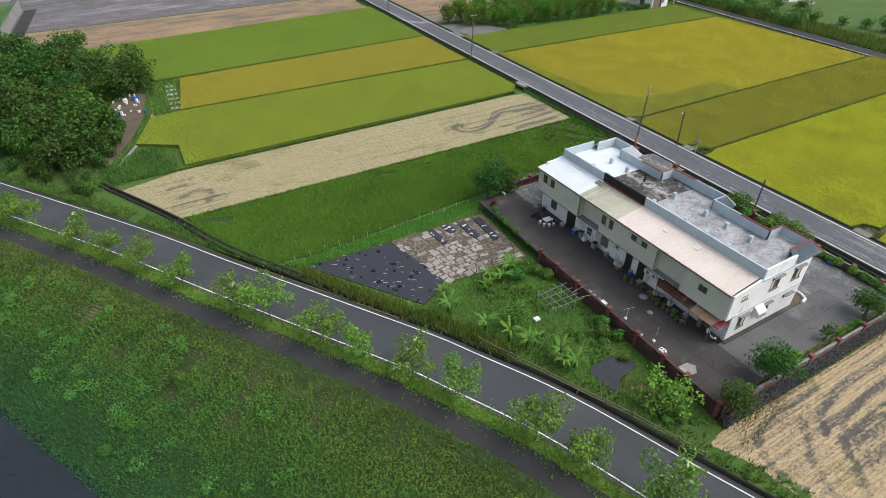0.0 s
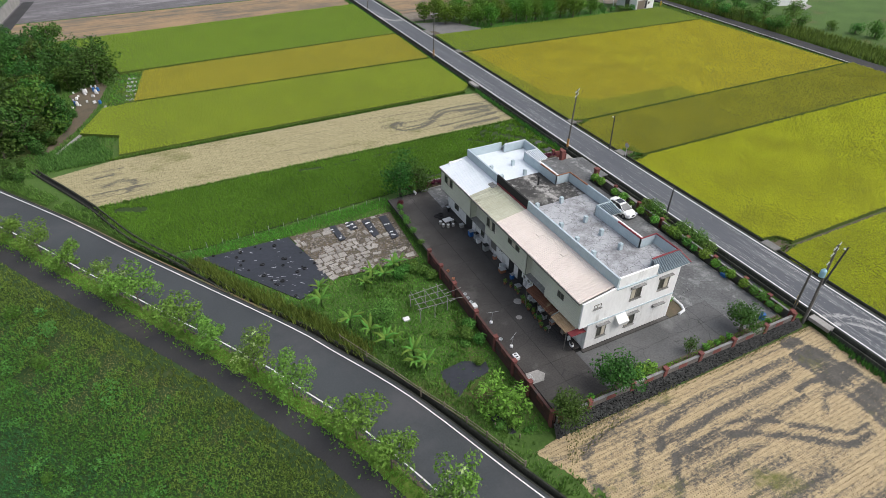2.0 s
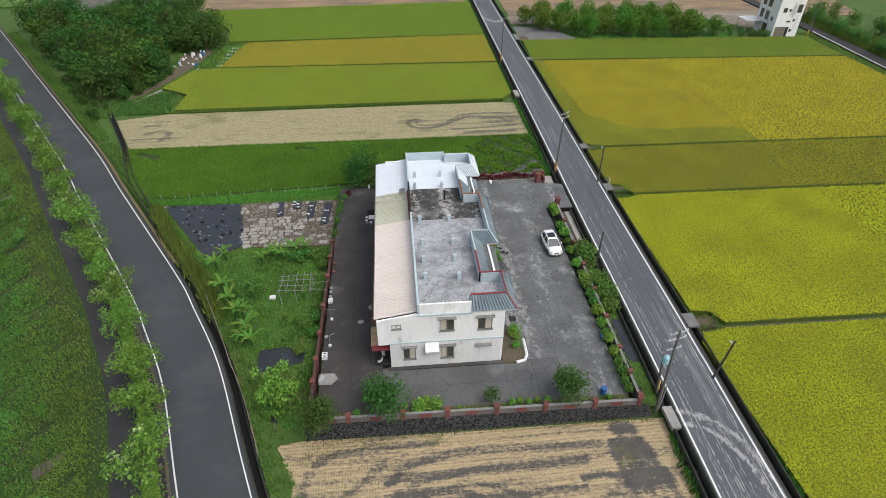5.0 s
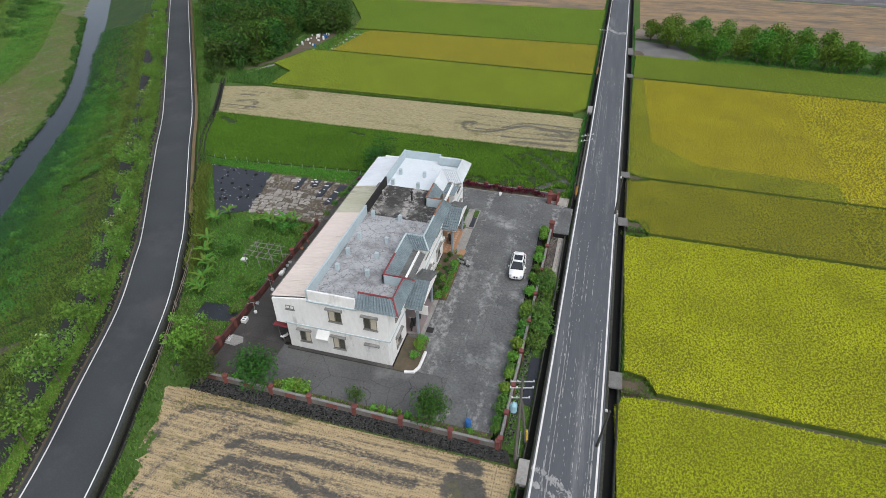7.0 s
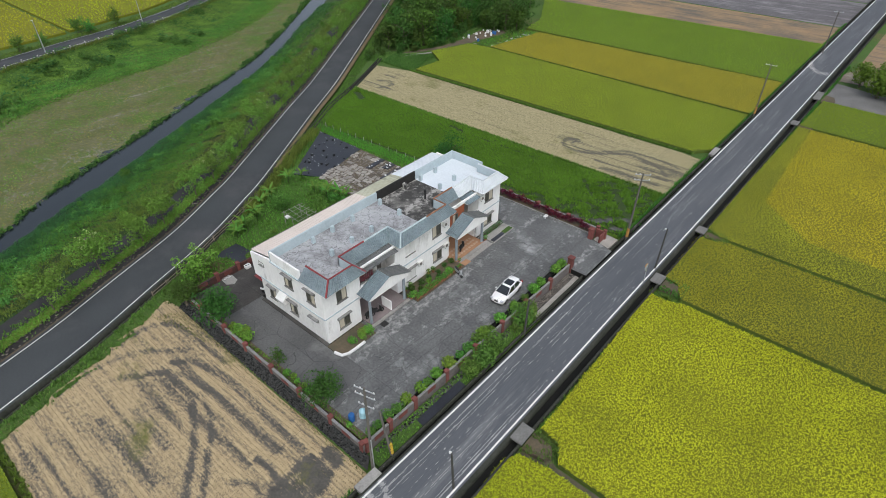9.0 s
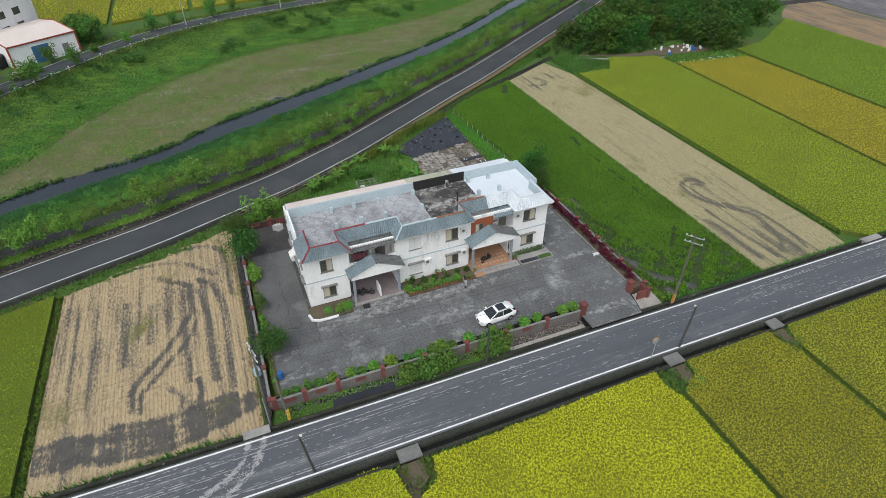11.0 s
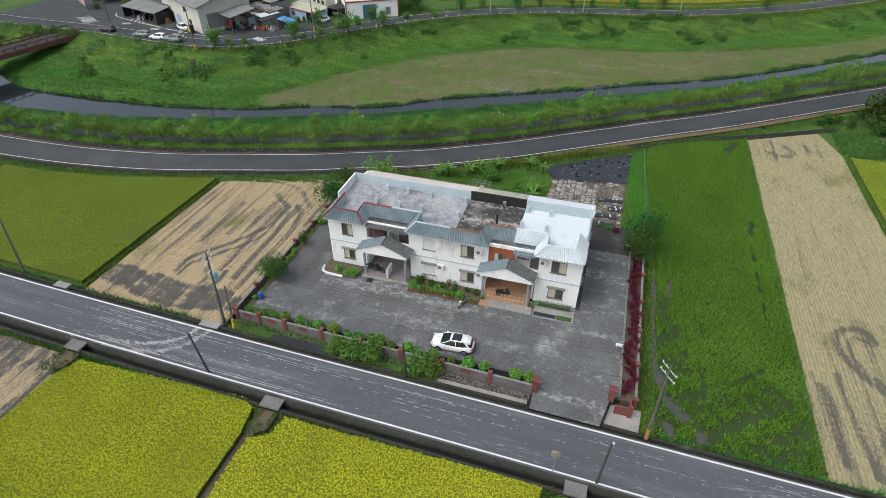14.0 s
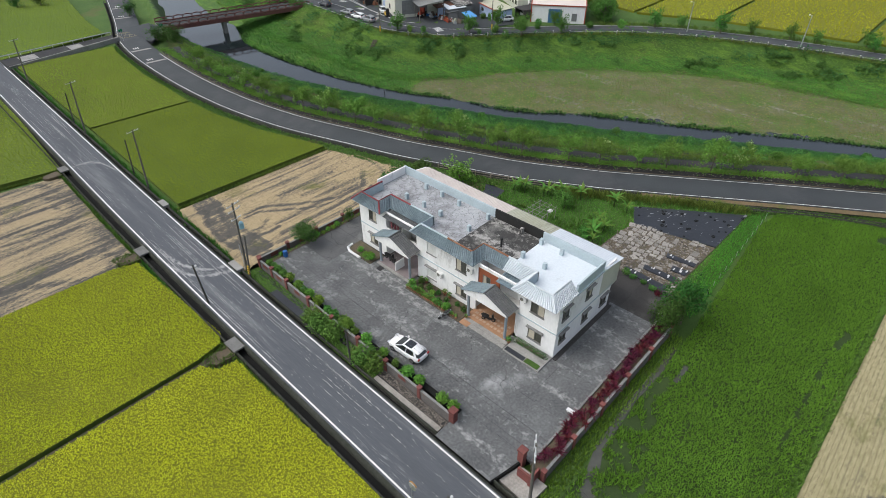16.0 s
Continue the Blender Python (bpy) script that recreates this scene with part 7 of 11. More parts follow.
setting(Geo().box(57.6, 60.3, 33.7, 42.4, -0.05, 0.1).make("flower_bed", M_dirt), "flower bed of dark earth before the house", "bed")
pot = thing("potted_plant", "leafy plant in a clay pot beside the house", "potted plant", group="potted plants")
part("pot", Geo().lathe(0, 0, [(0.13, 0), (0.17, 0.25), (0.2, 0.27), (0.2, 0.31), (0.15, 0.31)], 10), M_pot, pot)
v, f = leaves(np.random.default_rng(8), [(0, 0, 0.5), (0.1, 0.05, 0.6)], [0.26, 0.2], 60, 0.16)
o = new("foliage", tri_mesh("foliage", v, f, [L_mid]))
o.parent = pot
PSPOTS = [(60.05, 33.9 + 0.36 * k + rng.normal() * 0.05) for k in range(23)] + [(59.7, 34 + 0.42 * k) for k in range(14)] + [(57.9, 34.2), (57.9, 35.0), (57.95, 38.2), (58.0, 39.0), (59.2, 42.7), (58.9, 48.6), (59.3, 33.6), (58.9, 33.5), (45.0, 33.0), (45.1, 33.7), (44.9, 34.4), (44.7, 31.5), (44.8, 31.0), (44.6, 30.2), (44.7, 29.4), (44.5, 28.7), (44.6, 28.0), (44.3, 27.3), (44.4, 26.6), (44.6, 35.2)]
place(pot, PSPOTS, rng, lambda x, y: 0.1 if 57.5 < x < 60.4 and 33.6 < y < 42.5 else (0.02 if x > 50 else 0.01), 0.7, 1.25)
place(make_shrub(11, 0.42, 260, 0.14, L_dark, "dark leafy shrub in the flower bed"), [(58.4, 34.6), (58.6, 36.2), (58.5, 37.6), (58.7, 39.2), (58.4, 40.6), (58.7, 41.8), (59.2, 35.4), (59.3, 38.4)], rng, 0.1, 0.8, 1.4)
place(make_shrub(12, 0.4, 260, 0.15, L_bright, "bright yellow-green shrub in the flower bed"), [(59.6, 40.0), (59.3, 33.9), (59.0, 37.0)], rng, 0.1, 0.9, 1.5)
# planters before the house
pw = thing("curved_planter", "low white-edged planter at the house corner", "planter", 59, 23.5, 0)
ring = [(57.7, 22.1), (59.0, 22.1), (59.9, 22.3), (60.25, 23.0), (60.3, 24.0), (60.3, 25.2)]
part("white_edge", Geo().tube([(x, y, 0.2) for x, y in ring[1:]], 0.17, 8), M_plastic, pw, "rounded white-painted edge")
part("soil", Geo().prism([(57.7, 22.2), (59.0, 22.2), (59.9, 22.5), (60.15, 23.2), (60.15, 27.0), (57.7, 27.0)], 0.0, 0.12), M_dirt, pw)
place(make_shrub(13, 0.6, 520, 0.15, L_bright, "bushy green plant in the planter", "bush"), [(59.6, 25.4), (59.5, 26.5), (59.2, 25.9), (59.3, 24.2)], rng, 0.1, 0.6, 1.05)
pn = thing("entrance_planter", "grey pebbled planter with clipped hedge by the porch", "planter", 59, 51, 0)
part("planter_wall", Geo().box(57.6, 60.2, 48.8, 53.4, 0, 0.18), M_conc, pn)
part("cover_sheet", Geo().box(59.5, 60.1, 48.9, 51.4, 0.18, 0.2), M_tarp, pn, "black plastic sheet")
part("grass_patch", Geo().box(59.45, 60.1, 51.5, 53.2, 0.18, 0.24), M_grass, pn, "tuft of grass")
hedge = thing("hedge", "clipped dark green box hedge under the window", "hedge", 58.3, 51, 0.18)
v, f = leaves(np.random.default_rng(15), [(0.0, -1.9 + 0.24 * k, 0.35) for k in range(17)], [0.36] * 17, 1300, 0.1, 0.6, 0.8)
o = new("foliage", tri_mesh("foliage", v, f, [L_dark]))
o.parent = hedge
part("stem", Geo().box(58.2, 58.4, 49.2, 52.8, 0.15, 0.5), M_bark, hedge)
tagged(Geo().box(59.3, 60.3, 42.5, 43.7, 0.09, 0.13).make("door_mat", M_terracotta), "orange-brown wooden mat on the steps", "mat")
tagged(Geo().box(59.45, 60.2, 28.2, 29.0, 0.01, 0.04).make("drain_cover", M_dark), "dark metal drain cover before the porch", "drain cover")


# ---- vehicles ----
M_carw = shader("white_car_paint", (0.8, 0.8, 0.8), 0.22, (0.76, 0.76, 0.76), 0.5, 4.0, bump=0.0, spec=0.6)
M_carg = shader("car_glass", (0.02, 0.024, 0.028), 0.06, (0.015, 0.018, 0.02), 1.0, 4.0, bump=0.0, spec=0.9)
M_chrome = shader("chrome", (0.6, 0.6, 0.6), 0.2, (0.5, 0.5, 0.5), 2.0, 8.0, bump=0.0, metal=0.9)
M_lamp = shader("headlamp", (0.55, 0.57, 0.6), 0.12, (0.4, 0.42, 0.45), 3.0, 8.0, bump=0.0, spec=0.8)
M_tail = shader("tail_lamp", (0.35, 0.02, 0.02), 0.25, (0.25, 0.015, 0.015), 3.0, 8.0, bump=0.0)


def loft(stations, ring):
    """Skin through cross-sections: stations of (y, values), ring(values) gives the x, z of a closed section."""
    g = Geo()
    rows = [[(x, y, z) for x, z in ring(*val)] for y, val in stations]
    n = len(rows[0])
    g.add([p for r in rows for p in r], [(i * n + j, i * n + (j + 1) % n, (i + 1) * n + (j + 1) % n, (i + 1) * n + j) for i in range(len(rows) - 1) for j in range(n)] + [tuple(range(n - 1, -1, -1)), tuple(range((len(rows) - 1) * n, len(rows) * n))])
    return g


def car(label, paint, estate=True, sunroof=False):
    """A car at the origin, nose towards -y, about 4.5 m long."""
    c = thing("car", label, "car")
    def body_ring(w, z0, z1):
        return [(-w * 0.9, z0), (w * 0.9, z0), (w, z0 + 0.15), (w * 1.0, z0 + 0.4), (w * 0.96, z1 - 0.08), (w * 0.86, z1), (-w * 0.86, z1), (-w * 0.96, z1 - 0.08), (-w, z0 + 0.4), (-w, z0 + 0.15)]
    st = [(-2.27, (0.45, 0.38, 0.6)), (-2.2, (0.66, 0.28, 0.7)), (-2.0, (0.8, 0.22, 0.8)), (-1.6, (0.88, 0.2, 0.89)), (-1.0, (0.91, 0.2, 0.97)), (-0.6, (0.91, 0.2, 1.0)), (0.5, (0.91, 0.2, 1.01)), (1.4, (0.91, 0.22, 1.03)), (1.9, (0.86, 0.3, 1.03)), (2.15, (0.76, 0.4, 0.98)), (2.25, (0.6, 0.45, 0.85))]
    part("body", loft(st, body_ring), paint, c, smooth=True)
    def cab_ring(w, wt, z0, z1):
        return [(-w, z0), (w, z0), (wt, z1), (-wt, z1)]
    back = 2.12 if estate else 1.5
    cab = [(-1.2, (0.8, 0.76, 0.96, 0.98)), (-0.2, (0.83, 0.58, 0.96, 1.44)), (0.45, (0.84, 0.62, 0.96, 1.52)), (back - 0.85, (0.83, 0.6, 0.96, 1.48)), (back - 0.25, (0.78, 0.56, 0.96, 1.33)), (back, (0.7, 0.6, 0.96, 1.04))]
    part("glasshouse", loft(cab, cab_ring), M_carg, c, "dark tinted windows")
    def roof_ring(w, z):
        return [(-w, z - 0.03), (w, z - 0.03), (w * 0.92, z + 0.035), (-w * 0.92, z + 0.035)]
    part("roof", loft([(-0.25, (0.58, 1.42)), (0.0, (0.62, 1.49)), (0.45, (0.65, 1.53)), (back - 0.85, (0.62, 1.49)), (back - 0.3, (0.57, 1.36)), (back - 0.2, (0.54, 1.31))], roof_ring), paint, c, smooth=True)
    for sx in (-1, 1):
        for foot, head, r in (((0.8, -1.15, 0.99), (0.6, -0.2, 1.44), 0.04), ((0.84, 0.45, 1.03), (0.65, 0.42, 1.54), 0.03), ((0.8, back - 0.3, 1.0), (0.59, back - 0.7, 1.46), 0.1)):
            part("pillar", Geo().tube([(sx * foot[0], *foot[1:]), (sx * head[0], *head[1:])], r, 5), paint, c)
        part("mirror", Geo().box(sx * 0.92, sx * 1.06, -0.85, -0.7, 1.0, 1.13), paint, c)
        part("headlight", Geo().box(sx * 0.5, sx * 0.8, -2.24, -2.02, 0.66, 0.8), M_lamp, c)
        part("tail_light", Geo().box(sx * 0.55, sx * 0.83, 2.12, 2.25, 0.8, 0.97), M_tail, c)
        for y in (-1.4, 1.35):
            w = new("wheel")
            w.parent = c
            a = sx * 0.7
            part("tyre", Geo().tube([(a, y, 0.33), (sx * 0.93, y, 0.33)], 0.34, 18), M_tyre, w)
            part("rim", Geo().tube([(sx * 0.93, y, 0.33), (sx * 0.945, y, 0.33)], 0.22, 14), M_chrome, w)
    if sunroof:
        part("sunroof", loft([(-0.02, (0.48, 1.53)), (0.45, (0.5, 1.575)), (0.95, (0.48, 1.56))], lambda w, z: [(-w, z - 0.02), (w, z - 0.02), (w, z), (-w, z)]), M_carg, c, "black glass sunroof")
        part("roof_rail", Geo().tube([(-0.59, 0.0, 1.54), (-0.58, 1.2, 1.53)], 0.02, 5).tube([(0.59, 0.0, 1.54), (0.58, 1.2, 1.53)], 0.02, 5), M_chrome, c)
        part("grille", Geo().box(-0.24, -0.03, -2.29, -2.2, 0.5, 0.7).box(0.03, 0.24, -2.29, -2.2, 0.5, 0.7), M_dark, c, "black twin grille")
        part("number_plate", Geo().box(-0.2, 0.2, -2.3, -2.25, 0.36, 0.46), M_plastic, c)
        part("bumper", Geo().box(-0.7, 0.7, -2.27, -2.1, 0.26, 0.34).box(-0.7, 0.7, 2.15, 2.28, 0.36, 0.5), M_dark, c)
    return c


suv = car("white sport utility car parked in the yard", M_carw, True, True)
suv.matrix_basis = pose(67.35, 41.5, 0.01, 0, 0, 3)
suv.scale = (1.02, 1.02, 1.02)


def scooter(label, mat):
    s = thing("scooter", label, "scooter", group="scooters")
    for y in (-0.6, 0.6):
        w = new("wheel")
        w.parent = s
        part("tyre", Geo().tube([(-0.05, y, 0.24), (0.05, y, 0.24)], 0.24, 14), M_tyre, w)
        part("rim", Geo().tube([(-0.06, y, 0.24), (0.06, y, 0.24)], 0.12, 10), M_chrome, w)
    part("rear_body", loft([(0.0, (0.1, 0.35, 0.6)), (0.3, (0.17, 0.38, 0.72)), (0.7, (0.15, 0.5, 0.78)), (0.9, (0.06, 0.65, 0.75))], lambda w, a, b: [(-w, a), (w, a), (w, b), (-w, b)]), mat, s)
    part("seat", loft([(-0.05, (0.1, 0.7, 0.76)), (0.3, (0.15, 0.72, 0.82)), (0.75, (0.12, 0.78, 0.86))], lambda w, a, b: [(-w, a), (w, a), (w * 0.8, b), (-w * 0.8, b)]), M_dark, s, "black seat")
    part("footboard", Geo().box(-0.15, 0.15, -0.35, 0.1, 0.26, 0.34), M_dark, s)
    part("front_shield", loft([(-0.62, (0.05, 0.4, 0.75)), (-0.48, (0.2, 0.35, 0.95)), (-0.38, (0.17, 0.3, 0.9))], lambda w, a, b: [(-w, a), (w, a), (w * 0.7, b), (-w * 0.7, b)]), mat, s)
    part("handlebar", Geo().tube([(-0.33, -0.38, 1.0), (0, -0.45, 0.98), (0.33, -0.38, 1.0)], 0.025, 6).tube([(0, -0.58, 0.3), (0, -0.44, 0.98)], 0.03, 6), M_chrome, s)
    part("mudguard", Geo().tube([(0, -0.83, 0.42), (0, -0.6, 0.5), (0, -0.38, 0.42)], 0.07, 6), mat, s)
    return s


sc = scooter("silver-grey scooter parked on the yard", M_steel)
sc.matrix_basis = pose(60.7, 40.6, 0.01, 0, 8, 75)
sc2 = scooter("dark scooter under the porch", M_dark)
sc2.matrix_basis = pose(57.9, 44.9, 0.23, 0, 6, 200)
for x, y, r in ((57.9, 28.4, 190), (58.2, 29.2, 170)):
    copy_thing(sc2, pose(x, y, 0.23, 0, 6, r))
sc3 = scooter("scooter with black and white fairing under the canopy", M_plastic)
sc3.matrix_basis = pose(45.4, 23.6, 0.13, 0, 6, 160)

# ---- poles, wires and lamps ----


def crossarm(p, x, y, z, ang, L=1.9, m=M_steel):
    ca, sa = math.cos(ang), math.sin(ang)
    part("crossarm", Geo().tube([(x - ca * L / 2, y - sa * L / 2, z), (x + ca * L / 2, y + sa * L / 2, z)], 0.06, 5), m, p)
    out = []
    for t in (-0.46, -0.2, 0.46):
        q = (x + ca * L * t, y + sa * L * t, z)
        part("insulator", Geo().lathe(q[0], q[1], [(0.03, z), (0.065, z + 0.05), (0.04, z + 0.09), (0.065, z + 0.13), (0.03, z + 0.2)], 7), M_plastic, p)
        out.append((q[0], q[1], z + 0.24))
    return out


def power_pole(x, y, h, label, arms=2, ang=0.0, base=None, lean=(0, 0), transformer=False, z0=-0.9):
    p = thing("power_pole", label, "utility pole", x, y, 0, "poles along the road")
    tx, ty = x + lean[0], y + lean[1]
    part("shaft", Geo().tube([(x, y, z0), (tx, ty, h)], [0.16, 0.095], 10), M_polec, p)
    pins = []
    for k in range(arms):
        pins.append(crossarm(p, tx, ty, h - 0.25 - 0.75 * k, ang))
    if base:
        part("base_wrap", Geo().tube([(x, y, 0.1), (x + lean[0] * 0.15, y + lean[1] * 0.15, 1.5)], [0.2, 0.185], 10), base, p, "coloured warning sleeve")
    if transformer:
        part("transformer", Geo().lathe(tx - 0.45, ty - 0.1, [(0.2, h - 3.9), (0.3, h - 3.85), (0.3, h - 3.1), (0.22, h - 3.0), (0.08, h - 2.85)], 12), M_transf, p, "pale blue transformer can")
        crossarm(p, tx, ty, h - 2.2, ang, 1.5)
        part("conduit", Geo().tube([(x + 0.22, y, -0.5), (x + 0.2, y, 3.6)], 0.05, 6), M_steel, p)
    return p, pins


pA, pinsA = power_pole(71.3, 15.7, 9.7, "tall grey concrete power pole with transformer by the field", 2, 0.25, None, (-0.2, 0.3), True)
pB, pinsB = power_pole(73.0, 61.6, 10.0, "tall concrete power pole with an orange-wrapped base", 2, 0.6, M_poleo, (0.3, -0.2))
pC, pinsC = power_pole(73.55, 115.6, 9.8, "tall concrete power pole by the paddies", 1, 0.1, M_poleo, (0.1, -0.3))
pD, pinsD = power_pole(75.0, 165, 9.8, "tall concrete power pole far along the road", 1, 0.1)
pE, pinsE = power_pole(70.9, -13.9, 9.3, "leaning dark power pole by the paddy", 1, 0.2, None, (-0.6, 0.2))
pF, pinsF = power_pole(70.2, -41.6, 9.3, "leaning dark power pole by the paddy", 1, 0.2, None, (-0.8, 0.3))
pG, pinsG = power_pole(69.3, -76.5, 9.3, "leaning dark power pole by the paddy", 1, 0.2, None, (-0.8, 0.3))
for x, y, h, lx in ((70.6, -19.8, 5.5, -0.5), (70.0, -47.8, 5.5, -0.6), (72.35, 37.9, 4.6, 0.1)):
    p = thing("guy_post", "short dark timber post beside the road", "post", x, y, 0)
    part("shaft", Geo().tube([(x, y, -0.8), (x + lx, y, h)], [0.13, 0.09], 8), M_postdark, p)
p = thing("striped_post", "leaning post with yellow and black warning bands", "post", 72.0, 17.5, 0)
part("shaft", Geo().tube([(72.0, 17.5, -0.8), (71.2, 17.2, 5.6)], [0.14, 0.1], 8), M_polec, p)
for k in range(4):
    part("warning_band", Geo().tube([(71.98 - 0.03 * k, 17.49, 0.2 + 0.35 * k), (71.96 - 0.03 * k, 17.49, 0.38 + 0.35 * k)], 0.155, 8), M_yellow, p, "yellow warning band")


def lamp_post(x, y, h, lean, label, arm=(-0.25, 0.15)):
    p = thing("street_lamp", label, "street lamp", x, y, 0, "street lamps")
    part("shaft", Geo().tube([(x, y, -0.8), (x + lean[0], y + lean[1], h)], [0.13, 0.09], 8), M_postdark, p)
    tx, ty = x + lean[0], y + lean[1]
    part("arm", Geo().tube([(tx, ty, h - 0.5), (tx + arm[0], ty + arm[1], h - 0.15)], 0.03, 5), M_steel, p)
    part("lamp_head", Geo().lathe(tx + arm[0], ty + arm[1], [(0.04, h - 0.08), (0.1, h - 0.13), (0.13, h - 0.24), (0.07, h - 0.32)], 10), M_plastic, p, "white lamp head")


lamp_post(78.75, 57.6, 5.9, (0.1, 0.3), "street lamp on a dark post beside the drain")
lamp_post(78.1, 18.6, 5.7, (0.2, -0.6), "street lamp on a leaning dark post beside the drain")
mir = thing("traffic_mirror", "round convex road mirror on a thin post", "mirror", 78.9, 53.9, 0)
part("shaft", Geo().tube([(78.85, 53.9, -0.3), (78.85, 53.9, 2.5)], 0.045, 6), M_steel, mir)
part("mirror_disc", Geo().tube([(78.75, 53.9, 2.4), (78.7, 53.9, 2.4)], 0.39, 18), M_steel, mir)
part("mirror_back", Geo().tube([(78.81, 53.9, 2.4), (78.75, 53.9, 2.4)], 0.42, 18), M_steel, mir, "grey sheet-metal back")
part("hood", Geo().tube([(78.7, 53.9 + 0.45 * math.sin(a * 0.2), 2.4 + 0.45 * math.cos(a * 0.2)) for a in range(-5, 6)], 0.055, 6), M_poleo, mir, "orange hood over the mirror")


def wire(a, b, sag=0.8):
    a, b = Vector(a), Vector(b)
    pts = [tuple(a.lerp(b, t) - Vector((0, 0, sag * 4 * t * (1 - t)))) for t in np.linspace(0, 1, 11)]
    g = Geo().tube(pts, 0.009, 3, False)
    tagged(g.make("power_line", M_dark), "thin sagging power line between poles", "cable", "power lines")


for pa, pb in ((pinsA, pinsB), (pinsB, pinsC), (pinsC, pinsD), (pinsA, pinsE), (pinsE, pinsF), (pinsF, pinsG)):
    for q, r in zip(pa[0], pb[0]):
        wire(q, r)
wire((71.1, 15.9, 7.2), (73.2, 61.5, 7.6), 1.0)

# cracks and pale smears in the yard
lines = []
rk = np.random.default_rng(91)
for x0, y0, a, n_ in ((61, 24, 0.4, 9), (64.5, 30, 1.9, 8), (59.8, 44.5, -0.3, 7), (66, 45, 1.4, 9), (62.4, 52, 0.2, 8), (67.2, 38, 1.7, 7), (60, 20, 0.1, 8), (50, 19.5, 0.05, 7), (42, 30, 1.5, 9), (43.5, 40, 1.3, 8), (41.2, 46, 0.4, 5), (53, 56.5, 0.1, 8), (47, 55, 0.3, 7), (64, 56.5, -0.5, 6), (62.8, 36.5, 0.9, 7)):
    pts = [(x0, y0)]
    for k in range(n_):
        a += rk.normal() * 0.35
        pts.append((pts[-1][0] + 0.55 * math.cos(a), pts[-1][1] + 0.55 * math.sin(a)))
    lines.append((pts, 0.022))
ribbon_on("yard_cracks", lines, 0.011, M_ditch, "thin dark cracks in the yard concrete", "cracks", rk)

# ---- loose things in the yard ----
tb = thing("garden_table", "white concrete garden table", "table", 44.2, 49.5, 0)
part("tabletop", Geo().box(43.6, 44.8, 49.05, 49.95, 0.68, 0.76), M_plastic, tb)
part("pedestal", Geo().lathe(44.2, 49.5, [(0.3, 0), (0.18, 0.1), (0.18, 0.6), (0.28, 0.68)], 10), M_conc, tb)
st = thing("garden_stool", "drum-shaped stool beside the garden table", "stool", group="stools round the table")
part("drum", Geo().lathe(0, 0, [(0.17, 0), (0.22, 0.12), (0.22, 0.32), (0.18, 0.44)], 12), M_conc, st)
part("top", Geo().lathe(0, 0, [(0.19, 0.44), (0.19, 0.48)], 12), M_plastic, st)
place(st, [(43.3, 49.9), (43.35, 49.1), (43.9, 48.7), (44.6, 48.65), (45.0, 49.6)], rng, 0.0, 0.9, 1.05)
ty = thing("tyre", "old black tyre lying in the yard", "tyre", group="old tyres")
ringg = Geo()
N1, N2 = 20, 8
ringg.add([((0.3 + 0.11 * math.cos(b)) * math.cos(a), (0.3 + 0.11 * math.cos(b)) * math.sin(a), 0.11 + 0.11 * math.sin(b)) for a in (2 * math.pi * i / N1 for i in range(N1)) for b in (2 * math.pi * j / N2 for j in range(N2))], [(i * N2 + j, ((i + 1) % N1) * N2 + j, ((i + 1) % N1) * N2 + (j + 1) % N2, i * N2 + (j + 1) % N2) for i in range(N1) for j in range(N2)])
o = new("tread", ringg.mesh("tread", M_tyre))
o.parent = ty
place(ty, [(44.0, 51.2), (44.3, 51.9), (43.7, 51.8)], rng, 0.0, 0.95, 1.1)
tagged(Geo().box(61.9, 62.3, 58.2, 59.0, 0.25, 0.32).box(61.95, 62.25, 58.3, 58.4, 0, 0.25).box(61.95, 62.25, 58.8, 58.9, 0, 0.25).make("bench", M_plastic), "short white bench beside the planting strip", "bench")
tagged(Geo().box(43.3, 43.6, 58.4, 59.2, 0.25, 0.33).box(43.35, 43.55, 58.5, 58.6, 0, 0.25).box(43.35, 43.55, 59.0, 59.1, 0, 0.25).make("bench", M_plastic), "short white bench by the corner tree", "bench")
bb = thing("blue_barrel", "blue plastic barrel at the yard corner", "barrel", 66.6, 17.6, 0)
part("drum", Geo().lathe(66.6, 17.6, [(0.27, 0), (0.3, 0.1), (0.3, 0.35), (0.31, 0.4), (0.3, 0.45), (0.3, 0.8), (0.26, 0.88)], 14), M_blue, bb)
bx = thing("blue_crate", "blue plastic crate among the shrubs", "crate", 69.0, 24.9, 0)
part("box", Geo().box(68.7, 69.2, 24.5, 25.2, 0, 0.35), M_blue, bx)
wb = thing("white_box", "white polystyrene box by the garden wall", "box", 39.4, 24.7, 0)
part("box", Geo().box(39.2, 39.75, 24.3, 25.0, 0, 0.4), M_plastic, wb)
# Thin dark sheets on the closed top imitate two shaded openings.
part("box_opening", Geo().box(39.35, 39.6, 24.4, 24.55, 0.4, 0.405).box(39.35, 39.6, 24.75, 24.9, 0.4, 0.405), M_dark, wb)
wb2 = thing("white_box", "small white basin by the garden wall", "box", 39.4, 33.1, 0)
part("box", Geo().box(39.2, 39.7, 32.9, 33.6, 0, 0.3), M_plastic, wb2)
dp = thing("stand_base", "umbrella stand of white concrete with a thin pole", "stand", group="drying stands")
part("foot", Geo().lathe(0, 0, [(0.18, 0), (0.18, 0.2), (0.05, 0.26)], 10), M_plastic, dp)
part("pole", Geo().tube([(0, 0, 0.2), (0.05, -0.1, 1.5)], 0.025, 6), M_steel, dp)
